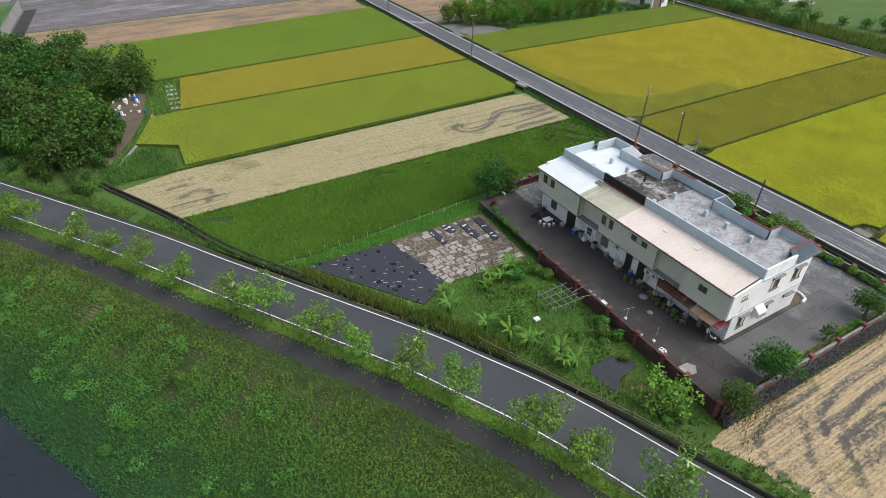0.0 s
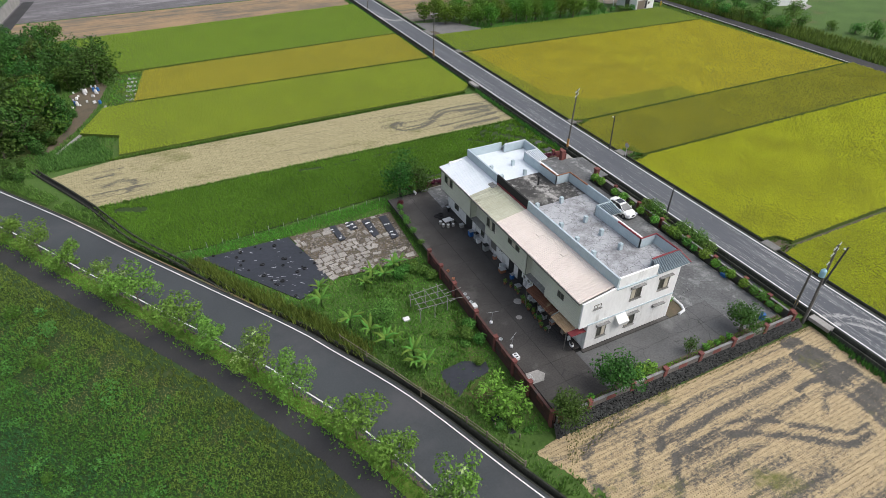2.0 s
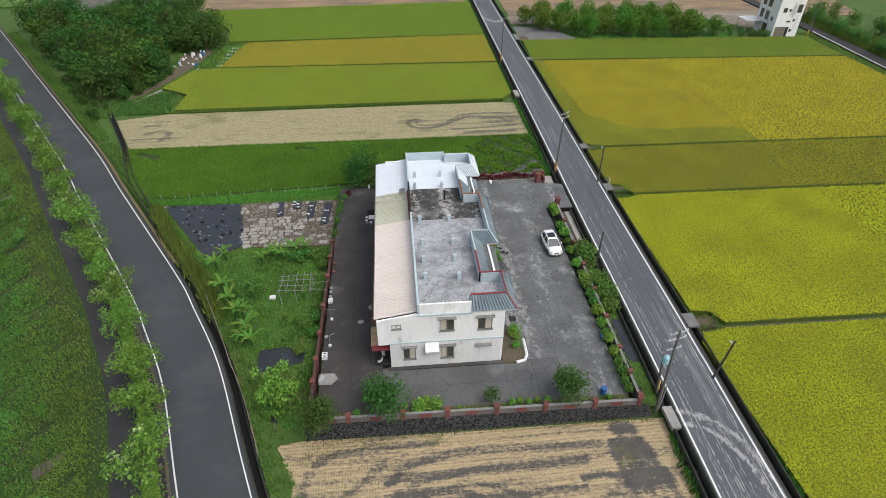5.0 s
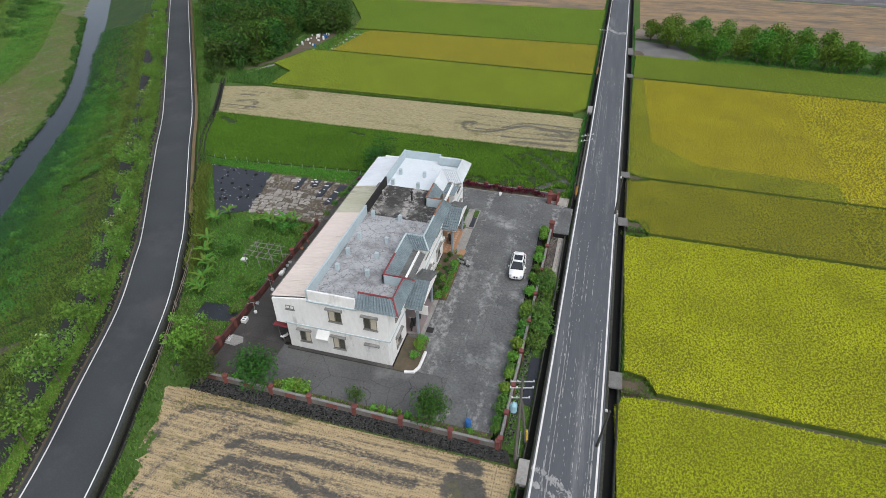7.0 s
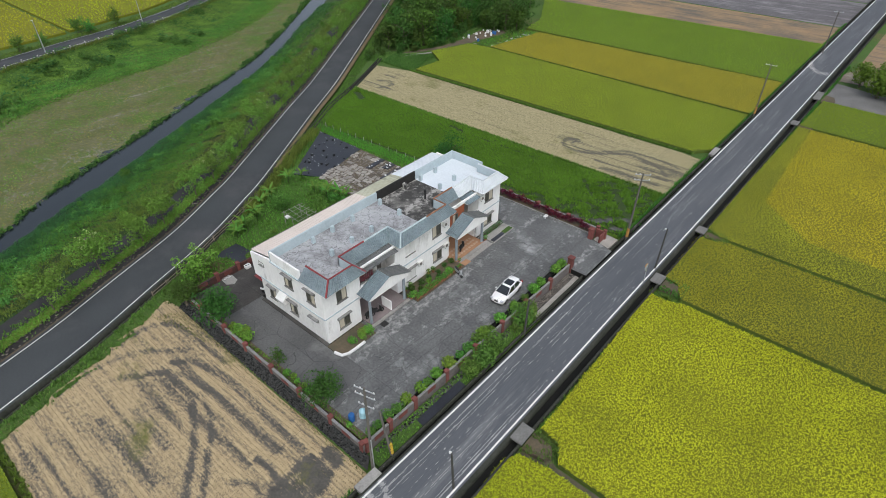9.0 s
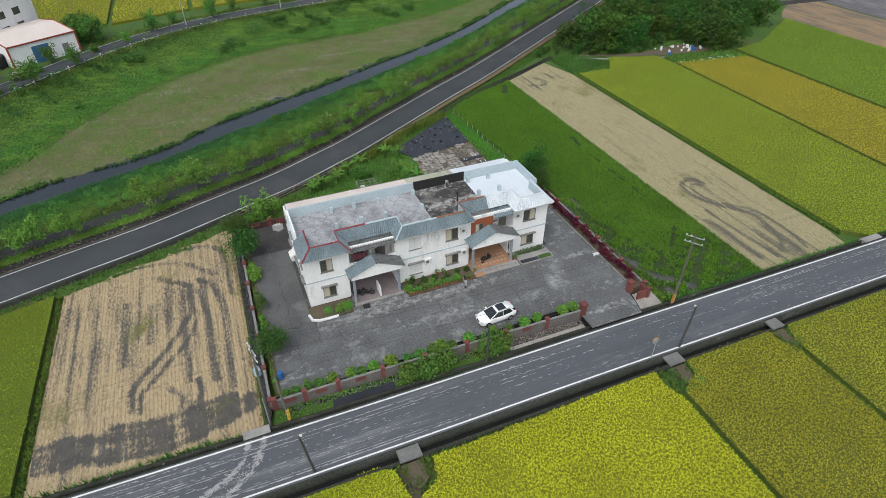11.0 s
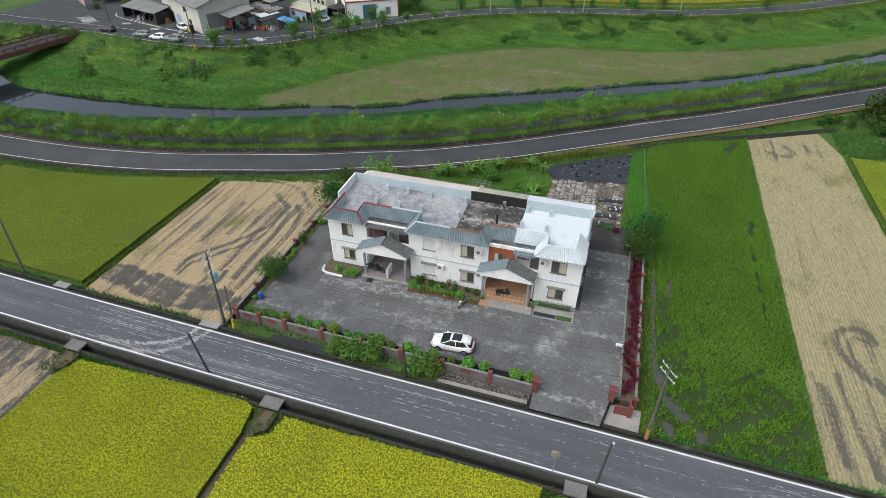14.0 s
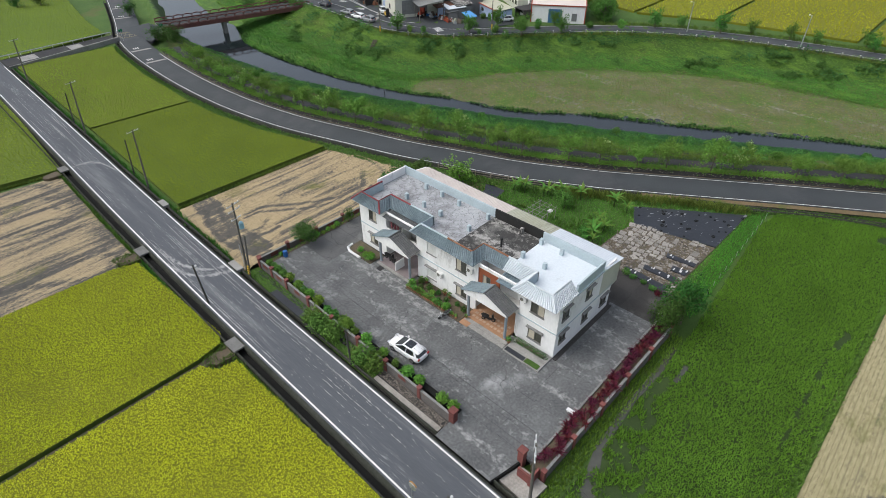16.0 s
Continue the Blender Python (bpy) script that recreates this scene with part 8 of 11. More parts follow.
part("bar", Geo().tube([(-0.6, -0.1, 1.5), (0.7, -0.1, 1.5)], 0.02, 5), M_steel, dp)
place(dp, [(39.8, 30.2), (39.9, 26.2)], rng, 0.0, 0.95, 1.1)
for x, y in ((39.4, 35.5), (39.4, 34.8), (39.4, 34.0), (39.4, 27.5), (39.5, 38.6), (39.6, 40.2)):
    b = thing("basin", "small grey plastic basin by the garden wall", "basin", x, y, 0, "basins by the wall")
    part("bowl", Geo().lathe(x, y, [(0.14, 0), (0.2, 0.18), (0.22, 0.2), (0.17, 0.19), (0.12, 0.06)], 12), M_steel if y < 36 else M_pot, b)
cr = thing("metal_rack", "white wire rack lying in a patch of spilt lime", "rack", 39.6, 21.8, 0)
for k in range(6):
    part("bar", Geo().tube([(39.1 + 0.09 * k, 21.3, 0.12), (39.1 + 0.09 * k, 22.2, 0.12)], 0.015, 5), M_plastic, cr)
setting(Geo().prism([(39.1, 21.1), (40.4, 21.0), (41.0, 21.7), (40.6, 22.4), (39.2, 22.5)], 0.006, 0.012).make("lime_stain", M_conc), "pale patch of spilt cement on the yard", "stain")
for x, y, w in ((44.3, 31.9, 0.5), (43.0, 29.6, 0.35), (45.0, 26.9, 0.3)):
    setting(Geo().lathe(x, y, [(w, 0.007), (w * 0.9, 0.012)], 9).make("lime_stain", M_conc), "pale cement patch on the yard", "stain")
# clutter along the back wall
clut = [(45.7, 45.6, 0.6, 0.7, M_blue), (45.9, 44.6, 0.5, 0.9, M_steel), (45.8, 43.8, 0.5, 0.6, M_plastic), (45.8, 41.9, 0.55, 0.8, M_steel), (45.8, 37.8, 0.6, 0.5, M_plastic), (45.4, 37.2, 0.7, 0.45, M_rust), (45.8, 35.6, 0.4, 0.6, M_blue), (45.5, 33.8, 0.6, 0.35, M_wood), (45.6, 31.4, 0.45, 0.5, M_plastic), (45.4, 30.4, 0.5, 0.7, M_dark), (45.7, 29.3, 0.5, 0.55, M_plastic), (45.3, 28.2, 0.45, 0.6, M_steel), (45.6, 27.1, 0.5, 0.4, M_rust), (45.8, 25.4, 0.4, 0.9, M_wood), (45.9, 39.8, 0.4, 0.5, M_pot), (45.5, 47.9, 0.5, 0.4, M_conc), (45.7, 52.2, 0.4, 0.7, M_dark)]
for x, y, w, h, m in clut:
    b = thing("storage_crate", "household crate stored along the back wall", "crate", x, y, 0.12, "clutter along the back wall")
    part("box", Geo().box(x - w / 2, x + w / 2, y - w / 2, y + w / 2, 0.12, 0.12 + h), m, b)
    part("lid", Geo().box(x - w / 2 - 0.03, x + w / 2 + 0.03, y - w / 2 - 0.03, y + w / 2 + 0.03, 0.12 + h, 0.17 + h), M_steel if m is not M_steel else M_dark, b)
sr = thing("drying_rack", "rusty drying rack with tools by the back door", "rack", 45.6, 42.9, 0)
for y in (42.2, 44.2):
    part("leg", Geo().tube([(45.5, y, 0), (45.5, y, 2.2)], 0.03, 5), M_steel, sr)
for z in (1.2, 2.1):
    part("rail", Geo().tube([(45.5, 42.2, z), (45.5, 44.2, z)], 0.025, 5), M_steel, sr)


# ---- trees round the yard ----
orch = make_tree(21, 2.2, 0.12, 7, 1.0, 0.75, 2600, 0.17, L_dark, "dense round dark green tree by the yard wall", base=0.9)
place(orch, [(45.6, 16.9)], rng, -0.2, 1.5, 1.55)
place(orch, [(39.6, 16.2)], rng, -0.5, 1.25, 1.3, False)
place(orch, [(63.0, 17.4)], rng, -0.1, 1.26, 1.3, False)
small = make_tree(22, 1.5, 0.06, 5, 0.5, 0.45, 520, 0.18, L_dark, "small dark shrub-like tree by the side wall", base=0.6)
place(small, [(55.7, 17.4)], rng, 0.0, 1.0, 1.05)
yel = make_shrub(23, 0.55, 300, 0.2, L_bright, "yellow-green young shrub by the side wall")
place(yel, [(48.8, 17.3), (50.3, 17.3), (49.4, 17.6)], rng, 0.0, 0.9, 1.4)
low = make_shrub(24, 0.35, 180, 0.15, L_bright, "low green weeds along the side wall")
place(low, [(52.5, 17.0), (57.6, 17.1), (58.4, 17.2), (59.2, 17.1), (60.1, 17.2), (43.0, 17.2), (47.4, 17.4), (61.0, 17.1), (66.9, 17.0)], rng, 0.0, 0.7, 1.2)
lemon = make_tree(25, 2.3, 0.1, 7, 1.5, 0.6, 1300, 0.26, L_bright, "spreading yellow-green fruit tree in the garden", base=0.7)
place(lemon, [(35.5, 20.5)], rng, -1.4, 1.3, 1.32)
nt = make_tree(26, 2.7, 0.13, 8, 1.15, 0.8, 2600, 0.18, L_dark, "dense green tree at the corner of the yard", base=1.0)
place(nt, [(44.7, 60.0)], rng, -0.8, 1.3, 1.35)
place(nt, [(41.9, 60.7)], rng, -1.0, 1.62, 1.66, False)
hb = make_shrub(27, 0.6, 420, 0.15, L_mid, "green shrub along the garden wall")
place(hb, [(39.5, 54.6), (39.9, 56.0), (39.4, 52.2), (39.6, 53.3), (39.2, 49.8), (39.2, 47.0)], rng, -0.2, 0.7, 1.1)
rb = make_shrub(28, 0.55, 360, 0.16, L_red, "red-leaved shrub at the corner of the yard")
place(rb, [(43.2, 60.3), (45.6, 60.0), (40.4, 57.0)], rng, -0.2, 0.8, 1.2)

# ---- vegetable garden behind the house ----
lawn = lambda x, y: field_level(x, y) + 0.02  # noqa: E731
GARDEN = [(11.8, 58.4), (17.0, 48.8), (21.8, 42.0), (28, 31.5), (33.2, 18.4), (38.2, 16.4), (38.6, 44.5), (40.6, 59.2), (39, 61.6), (12.5, 59.6)]
x, y = grid_in(GARDEN, 0.26, rng, 0.4)
tarpA = [(13.0, 58.2), (22.4, 44.6), (26.6, 46.8), (26.2, 50.4), (25.0, 54.5), (24.2, 57.9)]
tarpB = [(26.6, 46.8), (31.5, 46.2), (38.3, 46.0), (38.9, 57.6), (24.4, 57.9), (26.0, 50.4)]
sB = [(32.2, 27.4), (34.9, 27.7), (37.1, 26.7), (36.9, 25.3), (34.2, 24.8), (32.2, 23.5)]
sC = [(33.8, 20.8), (34.9, 20.5), (35.4, 17.9), (34.4, 17.9)]
k = ~inside(tarpA, x, y) & ~inside(tarpB, x, y) & ~(inside(sB, x, y) & (rng.random(len(x)) < 0.93)) & ~inside(sC, x, y)
x, y = x[k], y[k]
tufts("lawn_grass", x, y, lawn(x, y), 0.22, 0.09, 0.16, 4, L_lawn, rng, "bright green rough grass of the garden", "grass")
setting(Geo().prism(GARDEN, -2.0, lambda a, b: float(field_level(a, b)) + 0.015).make("garden_ground", M_grass), "green garden plot behind the house", "lawn")
setting(Geo().prism(tarpA, -1.9, lambda a, b: float(field_level(a, b)) + 0.16).make("weed_sheet", M_tarp), "black plastic weed sheet pinned over a plot", "sheet")
n = 26
P = []
while len(P) < n:
    a, b = 13 + 14 * rng.random(), 44.5 + 14 * rng.random()
    if inside(tarpA, np.array([a]), np.array([b]))[0]:
        P.append((a, b))
tw = thing("sheet_weight", "old tyre holding down the black weed sheet", "tyre", group="tyres on the weed sheet")
o = new("tread", ringg.mesh("tread", M_tyre))
o.parent = tw
place(tw, P, rng, lambda a, b: float(field_level(a, b)) + 0.17, 0.35, 0.7)
n = 120
P = np.stack([13 + 14 * rng.random(n), 44.5 + 14 * rng.random(n)], 1)
P = P[inside(tarpA, P[:, 0], P[:, 1])]
pins = Geo()
for a, b in P:
    an = rng.random() * 0.6 - 0.9
    L = 0.15 + 0.45 * rng.random()
    z = float(field_level(a, b)) + 0.175
    c, s_ = math.cos(an) * L / 2, math.sin(an) * L / 2
    pins.add([(a - c - s_ * 0.12, b - s_ + c * 0.12, z), (a - c + s_ * 0.12, b - s_ - c * 0.12, z), (a + c + s_ * 0.12, b + s_ - c * 0.12, z + 0.02), (a + c - s_ * 0.12, b + s_ + c * 0.12, z + 0.02)], [(0, 1, 2, 3)])
tagged(pins.make("sheet_tears", M_plastic), "pale slits and sticks on the black sheet", "debris", kind="stuff")
patio = setting(Geo().prism(tarpB, -1.9, lambda a, b: float(field_level(a, b)) + 0.13).make("patio", M_dirt), "plot of broken concrete slabs on dark earth", "patio")
cnt = 0
yy = 46.3
while yy < 57.4:
    dy = 0.55 + 0.7 * rng.random()
    xx = 24.2 + 0.8 * rng.random()
    while xx < 38.4:
        dx = 0.6 + 1.1 * rng.random()
        c = (xx + dx / 2, yy + dy / 2)
        ok = inside(tarpB, np.array([c[0]]), np.array([c[1]]))[0]
        keep = 0.9 if c[0] < 32.5 and c[1] < 53.5 else 0.3
        if ok and rng.random() < keep:
            z = float(field_level(*c)) + 0.15
            an = 0.12 + rng.normal() * 0.16
            ca, sa = math.cos(an), math.sin(an)
            q = [((dx / 2 - 0.05) * u * (0.62 + 0.42 * rng.random()), (dy / 2 - 0.02) * w * (0.62 + 0.42 * rng.random())) for u, w in ((-1, -1), (1, -1), (1, 1), (-1, 1))]
            part("slab", Geo().prism([(c[0] + ca * u - sa * w, c[1] + sa * u + ca * w) for u, w in q], z - 0.1, z + 0.05 * rng.random() + 0.03), M_slab, patio)
            cnt += 1
        xx += dx
    yy += dy
P = np.stack([25 + 13.5 * rng.random(2600), 46.3 + 11.3 * rng.random(2600)], 1)
P = P[inside(tarpB, P[:, 0], P[:, 1])]
stones("rubble_stones", len(P), np.c_[P, field_level(P[:, 0], P[:, 1]) + 0.13], 0.13, M_stoneb, "broken bits of concrete and brick on the plot")
for poly in ([(29.9, 57.6), (30.7, 57.6), (31.1, 53.9), (30.2, 53.7)], [(32.1, 57.6), (33.3, 57.5), (33.4, 55.6), (32.3, 55.4)], [(34.4, 56.9), (35.5, 57.0), (35.5, 52.8), (34.6, 52.6)], [(36.9, 56.8), (38.0, 56.9), (37.7, 51.2), (36.6, 51.0)]):
    z = float(field_level(*poly[0])) + 0.3
    tagged(Geo().prism(poly[::-1], z - 0.3, z).make("plastic_sheet", M_tarp), "strip of black plastic sheet over a narrow bed", "sheet")
    (ax, ay), (bx, by) = poly[0], poly[3]
    for j in range(5):
        u = 0.1 + 0.8 * rng.random()
        a, b = ax + (bx - ax) * u + 0.9 * rng.random() - 0.1, ay + (by - ay) * u
        T = rng.random() * 0.25 + 0.08
        tagged(Geo().prism([(a - T, b - 0.05), (a + T, b - 0.08), (a + T * 0.8, b + 0.09), (a - T, b + 0.06)], z - 0.02, z + 0.07).make("rubbish_scrap", M_plastic), "white scrap of rubbish on the plot", "rubbish", "scraps on the plot")
sB = [(32.2, 27.4), (34.9, 27.7), (37.1, 26.7), (36.9, 25.3), (34.2, 24.8), (32.2, 23.5)]
setting(Geo().prism(sB, -1.8, lambda a, b: float(field_level(a, b)) + 0.08).make("weed_sheet", M_tarp), "small black plastic weed sheet in the grass", "sheet")
setting(Geo().prism([(33.8, 20.8), (34.9, 20.5), (35.4, 17.9), (34.4, 17.9)], -1.8, lambda a, b: float(field_level(a, b)) + 0.08).make("weed_sheet", M_tarp), "strip of black plastic sheet in the grass", "sheet")


def banana(seed, label):
    rg = np.random.default_rng(seed)
    b = thing("banana_plant", label, "banana plant", group="banana plants in the garden")
    part("stem", Geo().tube([(0, 0, -0.1), (0.05, 0, 0.6), (0.02, 0.05, 1.3)], [0.14, 0.11, 0.06], 8), M_leaf, b)
    for k in range(9):
        a = 2 * math.pi * k / 9 + rg.normal() * 0.3
        L, el = 1.4 + 0.7 * rg.random(), 1.1 + 0.4 * rg.random()
        V, F, m = [], [], 8
        for i in range(m):
            t = i / (m - 1)
            r = L * t * math.cos(el * (1 - 0.5 * t))
            z = 1.2 + L * t * math.sin(el) - 0.8 * L * t * t * (0.5 + 0.3 * rg.random() if i else 0)
            w = 0.145 * math.sin(math.pi * min(1, 0.08 + 0.92 * t)) ** 0.6 + 0.02
            for sgn, dz in ((-1, -0.06), (0, 0.03), (1, -0.06)):
                V.append((r * math.cos(a) - sgn * w * math.sin(a), r * math.sin(a) + sgn * w * math.cos(a), z + dz))
        F = [(3 * i + j, 3 * i + j + 1, 3 * i + j + 4, 3 * i + j + 3) for i in range(m - 1) for j in range(2)]
        o = new("leaf", tri_mesh("leaf", np.array(V), np.array(F), [L_banana]))
        o.parent = b
    return b


b1, b2 = banana(31, "broad-leaved banana plant in the garden"), banana(32, "young banana plant with broad arching leaves")
place(b1, [(26.2, 37.5), (30.5, 30.0), (27.6, 34.9), (34.2, 44.4), (32.5, 43.4)], rng, lawn, 0.95, 1.2)
place(b2, [(24.8, 44.6), (29.5, 32.8), (31.2, 28.4), (24.3, 42.3), (31.4, 44.6), (35.2, 45.0), (29.9, 43.0), (30.2, 29.0), (28.6, 33.0)], rng, lawn, 0.75, 1.1)
gb = make_tree(33, 1.5, 0.07, 6, 0.8, 0.6, 1200, 0.17, L_mid, "round leafy bush in the garden", "bush", name="bush", base=0.5)
place(gb, [(29.6, 36.8)], rng, lawn, 1.45, 1.5)
vine = make_shrub(34, 0.8, 600, 0.22, L_mid, "tangle of climbing plants by the garden wall", "bush", 0.8, "bush")
place(vine, [(36.2, 43.5), (37.3, 42.6), (35.0, 42.6), (37.9, 41.2), (37.8, 29.2), (36.8, 30.4), (37.9, 31.6), (36.8, 44.2), (35.6, 43.8), (34.4, 43.0)], rng, lawn, 0.7, 1.25)
creep = make_shrub(35, 0.5, 420, 0.16, L_mid, "low creeping green plants", "creeper", 0.45, "plant")
place(creep, [(34 + 3.8 * rng.random(), 26.5 + 6 * rng.random()) for _ in range(16)] + [(31 + 6 * rng.random(), 17.5 + 3 * rng.random()) for _ in range(8)], rng, lambda a, b: lawn(a, b) - 0.15, 0.6, 1.2)
M_pale = shader("pale_grey_pole", (0.27, 0.27, 0.25), 0.8, (0.19, 0.19, 0.17), 1.0, 8.0, bump=0.1)
perg = thing("pergola", "rickety pergola of thin grey poles in the garden", "pergola", 35.2, 36.2, -1.4)
for a, b in ((33.5, 34.8), (35.3, 34.9), (37.0, 35.2), (33.5, 37.6), (35.3, 37.4), (37.0, 37.6)):
    part("post", Geo().tube([(a, b, -1.6), (a + rng.normal() * 0.06, b + rng.normal() * 0.06, 0.75)], 0.05, 6), M_pale, perg)
for b in (34.9, 35.8, 36.7, 37.5):
    part("rail", Geo().tube([(33.2, b, 0.72 + rng.normal() * 0.04), (37.6, b + rng.normal() * 0.15, 0.72)], 0.035, 5), M_pale, perg)
for a in (33.5, 34.4, 35.3, 36.2, 37.0):
    part("rail", Geo().tube([(a, 34.4, 0.78), (a + rng.normal() * 0.15, 38.0, 0.78)], 0.03, 5), M_pale, perg)
part("rail", Geo().tube([(37.0, 36.0, 0.7), (39.3, 36.3, 0.6)], 0.03, 5).tube([(37.0, 35.0, 0.7), (39.0, 34.6, 0.6)], 0.03, 5), M_pale, perg)
tagged(Geo().box(31.9, 32.6, 35.7, 36.3, -1.35, -1.1).make("white_sack", M_plastic), "white sack lying in the grass", "sack")
# rail fence above the drain
rf = thing("rail_fence", "weathered timber post-and-rail fence along the drain", "fence", 29, 25, -1.5)
FP = [(24.6, 36.2), (26.3, 32.6), (27.9, 29.2), (29.4, 25.8), (30.7, 23.2), (31.8, 20.8), (32.7, 18.6), (33.4, 16.8), (34.2, 14.6)]
for a, b in FP:
    part("post", Geo().box(a - 0.06, a + 0.06, b - 0.06, b + 0.06, -1.8, -0.35), M_wood, rf)
for (a, b), (c, d) in zip(FP[:-1], FP[1:]):
    part("rail", Geo().tube([(a, b, -0.55), (c, d, -0.55)], 0.045, 5).tube([(a, b, -0.95), (c, d, -0.95)], 0.045, 5), M_wood, rf)
for a, b, h in ((33.9, 19.2, 0.9), (35.6, 19.9, 1.0), (35.3, 17.2, 0.9), (33.2, 17.2, 0.9), (37.2, 47.4, 1.2), (33.4, 47.0, 1.1), (30.8, 46.4, 1.0)):
    p = thing("garden_stake", "grey timber stake in the garden", "stake", a, b, -1.5, "garden stakes")
    part("stake", Geo().box(a - 0.05, a + 0.05, b - 0.05, b + 0.05, -1.8, -1.5 + h), M_wood, p)
for k in range(14):
    a, b = 12 + 2.05 * k, 60.4 + 0.05 * k
    p = thing("net_post", "thin grey net fence post along the paddy", "post", a, b, -1.6, "net fence posts")
    part("stake", Geo().tube([(a, b, -1.9), (a, b, -0.5)], 0.035, 5), M_steel, p)
# tall weeds along the garden edge of the drain
c = curve([(12.2, 57.4), (16.8, 49.0), (22.0, 41.4), (26.6, 33.2)], 0.3)
n = 1700
k = rng.integers(0, len(c), n)
p = c[k] + rng.normal(size=(n, 2)) * 0.5
tufts("tall_weeds", p[:, 0], p[:, 1], field_level(p[:, 0], p[:, 1]), 0.9, 0.12, 0.35, 4, L_weed, rng, "tall grass along the roadside drain", "grass")
x, y = grid_in([(9, 60.3), (40, 61.5), (40.8, 59.4), (24, 58.2), (12.5, 58.6)], 0.24, rng, 0.4)
tufts("lawn_grass", x, y, lawn(x, y), 0.28, 0.1, 0.2, 4, L_lawn, rng, "bright grass strip between garden and paddy", "grass")
x, y = grid_in([(69.95, 16.5), (72.0, 16.3), (72.4, 41.0), (70.6, 41.0)], 0.22, rng, 0.4)
k = ~inside([(70.9, 21.8), (71.9, 21.7), (72.05, 28.0), (71.0, 28.1)], x, y) & (rng.random(len(x)) < 0.75)
tufts("lawn_grass", x[k], y[k], np.full(k.sum(), -0.55), 0.16, 0.08, 0.14, 4, L_lawn, rng, "weeds and grass between wall and road", "grass")
x, y = grid_in([(40, 16.9), (69, 16.6), (69, 17.2), (40, 17.3)], 0.2, rng, 0.4)
setting(Geo().box(39.2, 68.9, 16.72, 17.35, -0.3, 0.05).make("side_bed", M_dirt), "narrow bed of earth and weeds along the side wall", "bed")
tufts("lawn_grass", x, y, np.full(len(x), 0.04), 0.2, 0.08, 0.14, 4, L_lawn, rng, "weeds along the side wall", "grass")
x, y = grid_in([(60.2, 60.65), (72, 61), (72, 62.4), (44, 62.2), (44, 60.9)], 0.22, rng, 0.4)
tufts("lawn_grass", x, y, field_level(x, y), 0.4, 0.1, 0.22, 4, L_lawn, rng, "grass between wall and paddy", "grass")
x, y = grid_in([(37.4, 12.4), (39, 15.6), (71, 15.2), (71, 14.6), (48, 15.0), (39, 13.2)], 0.25, rng, 0.4)
tufts("lawn_grass", x, y, field_level(x, y), 0.3, 0.09, 0.16, 3, L_dry, rng, "dry weeds along the stubble edge", "grass")
# taller clumps and weeds in the garden grass
n = 2600
p = np.stack([24 + 14.2 * rng.random(n), 17.5 + 27.5 * rng.random(n)], 1)
k = inside(GARDEN, p[:, 0], p[:, 1]) & ~inside(sB, p[:, 0], p[:, 1]) & (smooth_noise(p[:, 0], p[:, 1], 2.0, 3.0) > 0.1)
p = p[k]
tufts("garden_weeds", p[:, 0], p[:, 1], lawn(p[:, 0], p[:, 1]), 0.5, 0.12, 0.3, 4, L_mid, rng, "darker weeds in the garden grass", "weeds")


# ---- riverside ----
on_ground = lambda x, y: ground_level(np.atleast_1d(x), np.atleast_1d(y))  # noqa: E731


def spot_z(x, y):
    return float(on_ground(x, y)[0])


def band_points(y0, y1, step, lo, hi, rng):
    """Scattered points whose distance from the kerb line lies between lo and hi, given as functions of the station."""
    x, y = np.meshgrid(np.arange(-130, 48, step), np.arange(y0, y1, step))
    x, y = x.ravel() + rng.normal(size=x.size) * step * 0.4, y.ravel() + rng.normal(size=x.size) * step * 0.4
    s, d = along(np.stack([x, y], 1))
    e, w, b, f = (np.interp(s, *c) for c in (RIVER_E, RIVER_W, BAR_W, FAR_ROAD))
    k = (d > lo(e, w, b, f)) & (d < hi(e, w, b, f)) & (d < f + 3)
    return x[k], y[k], d[k], e[k], w[k], b[k], f[k]


def blanket(name, x, y, z, size, mat, rng, label, category, lift=0.3):
    """Low leafy growth: one tilted leaf spray at each point, heaped in soft mounds."""
    n = len(x)
    nrm = rng.normal(size=(n, 3)) * 0.45 + np.array([0, 0, 1.0])
    nrm /= np.linalg.norm(nrm, axis=1)[:, None]
    a = np.cross(nrm, rng.normal(size=(n, 3)))
    a /= np.linalg.norm(a, axis=1)[:, None]
    b = np.cross(nrm, a)
    sz = (size * (0.6 + 0.8 * rng.random(n)))[:, None]
    p = np.stack([x, y, z + lift * rng.random(n)], 1)
    v = np.stack([p - a * sz * 0.5, p + b * sz * 0.3, p + a * sz * 0.5 - nrm * sz * 0.15, p - b * sz * 0.3], 1).reshape(-1, 3)
    return tagged(new(name, tri_mesh(name, v, np.arange(4 * n).reshape(n, 4), [mat])), label, category, kind="stuff")


rg = np.random.default_rng(77)
L_bankd = leafy("leaf_bank_dark", (0.04, 0.11, 0.032), 0.4, 0.012)
L_bankb = leafy("leaf_bank_bright", (0.075, 0.17, 0.025), 0.4, 0.015)
L_bankw = leafy("leaf_bank_weed", (0.115, 0.165, 0.026), 0.4, 0.02)
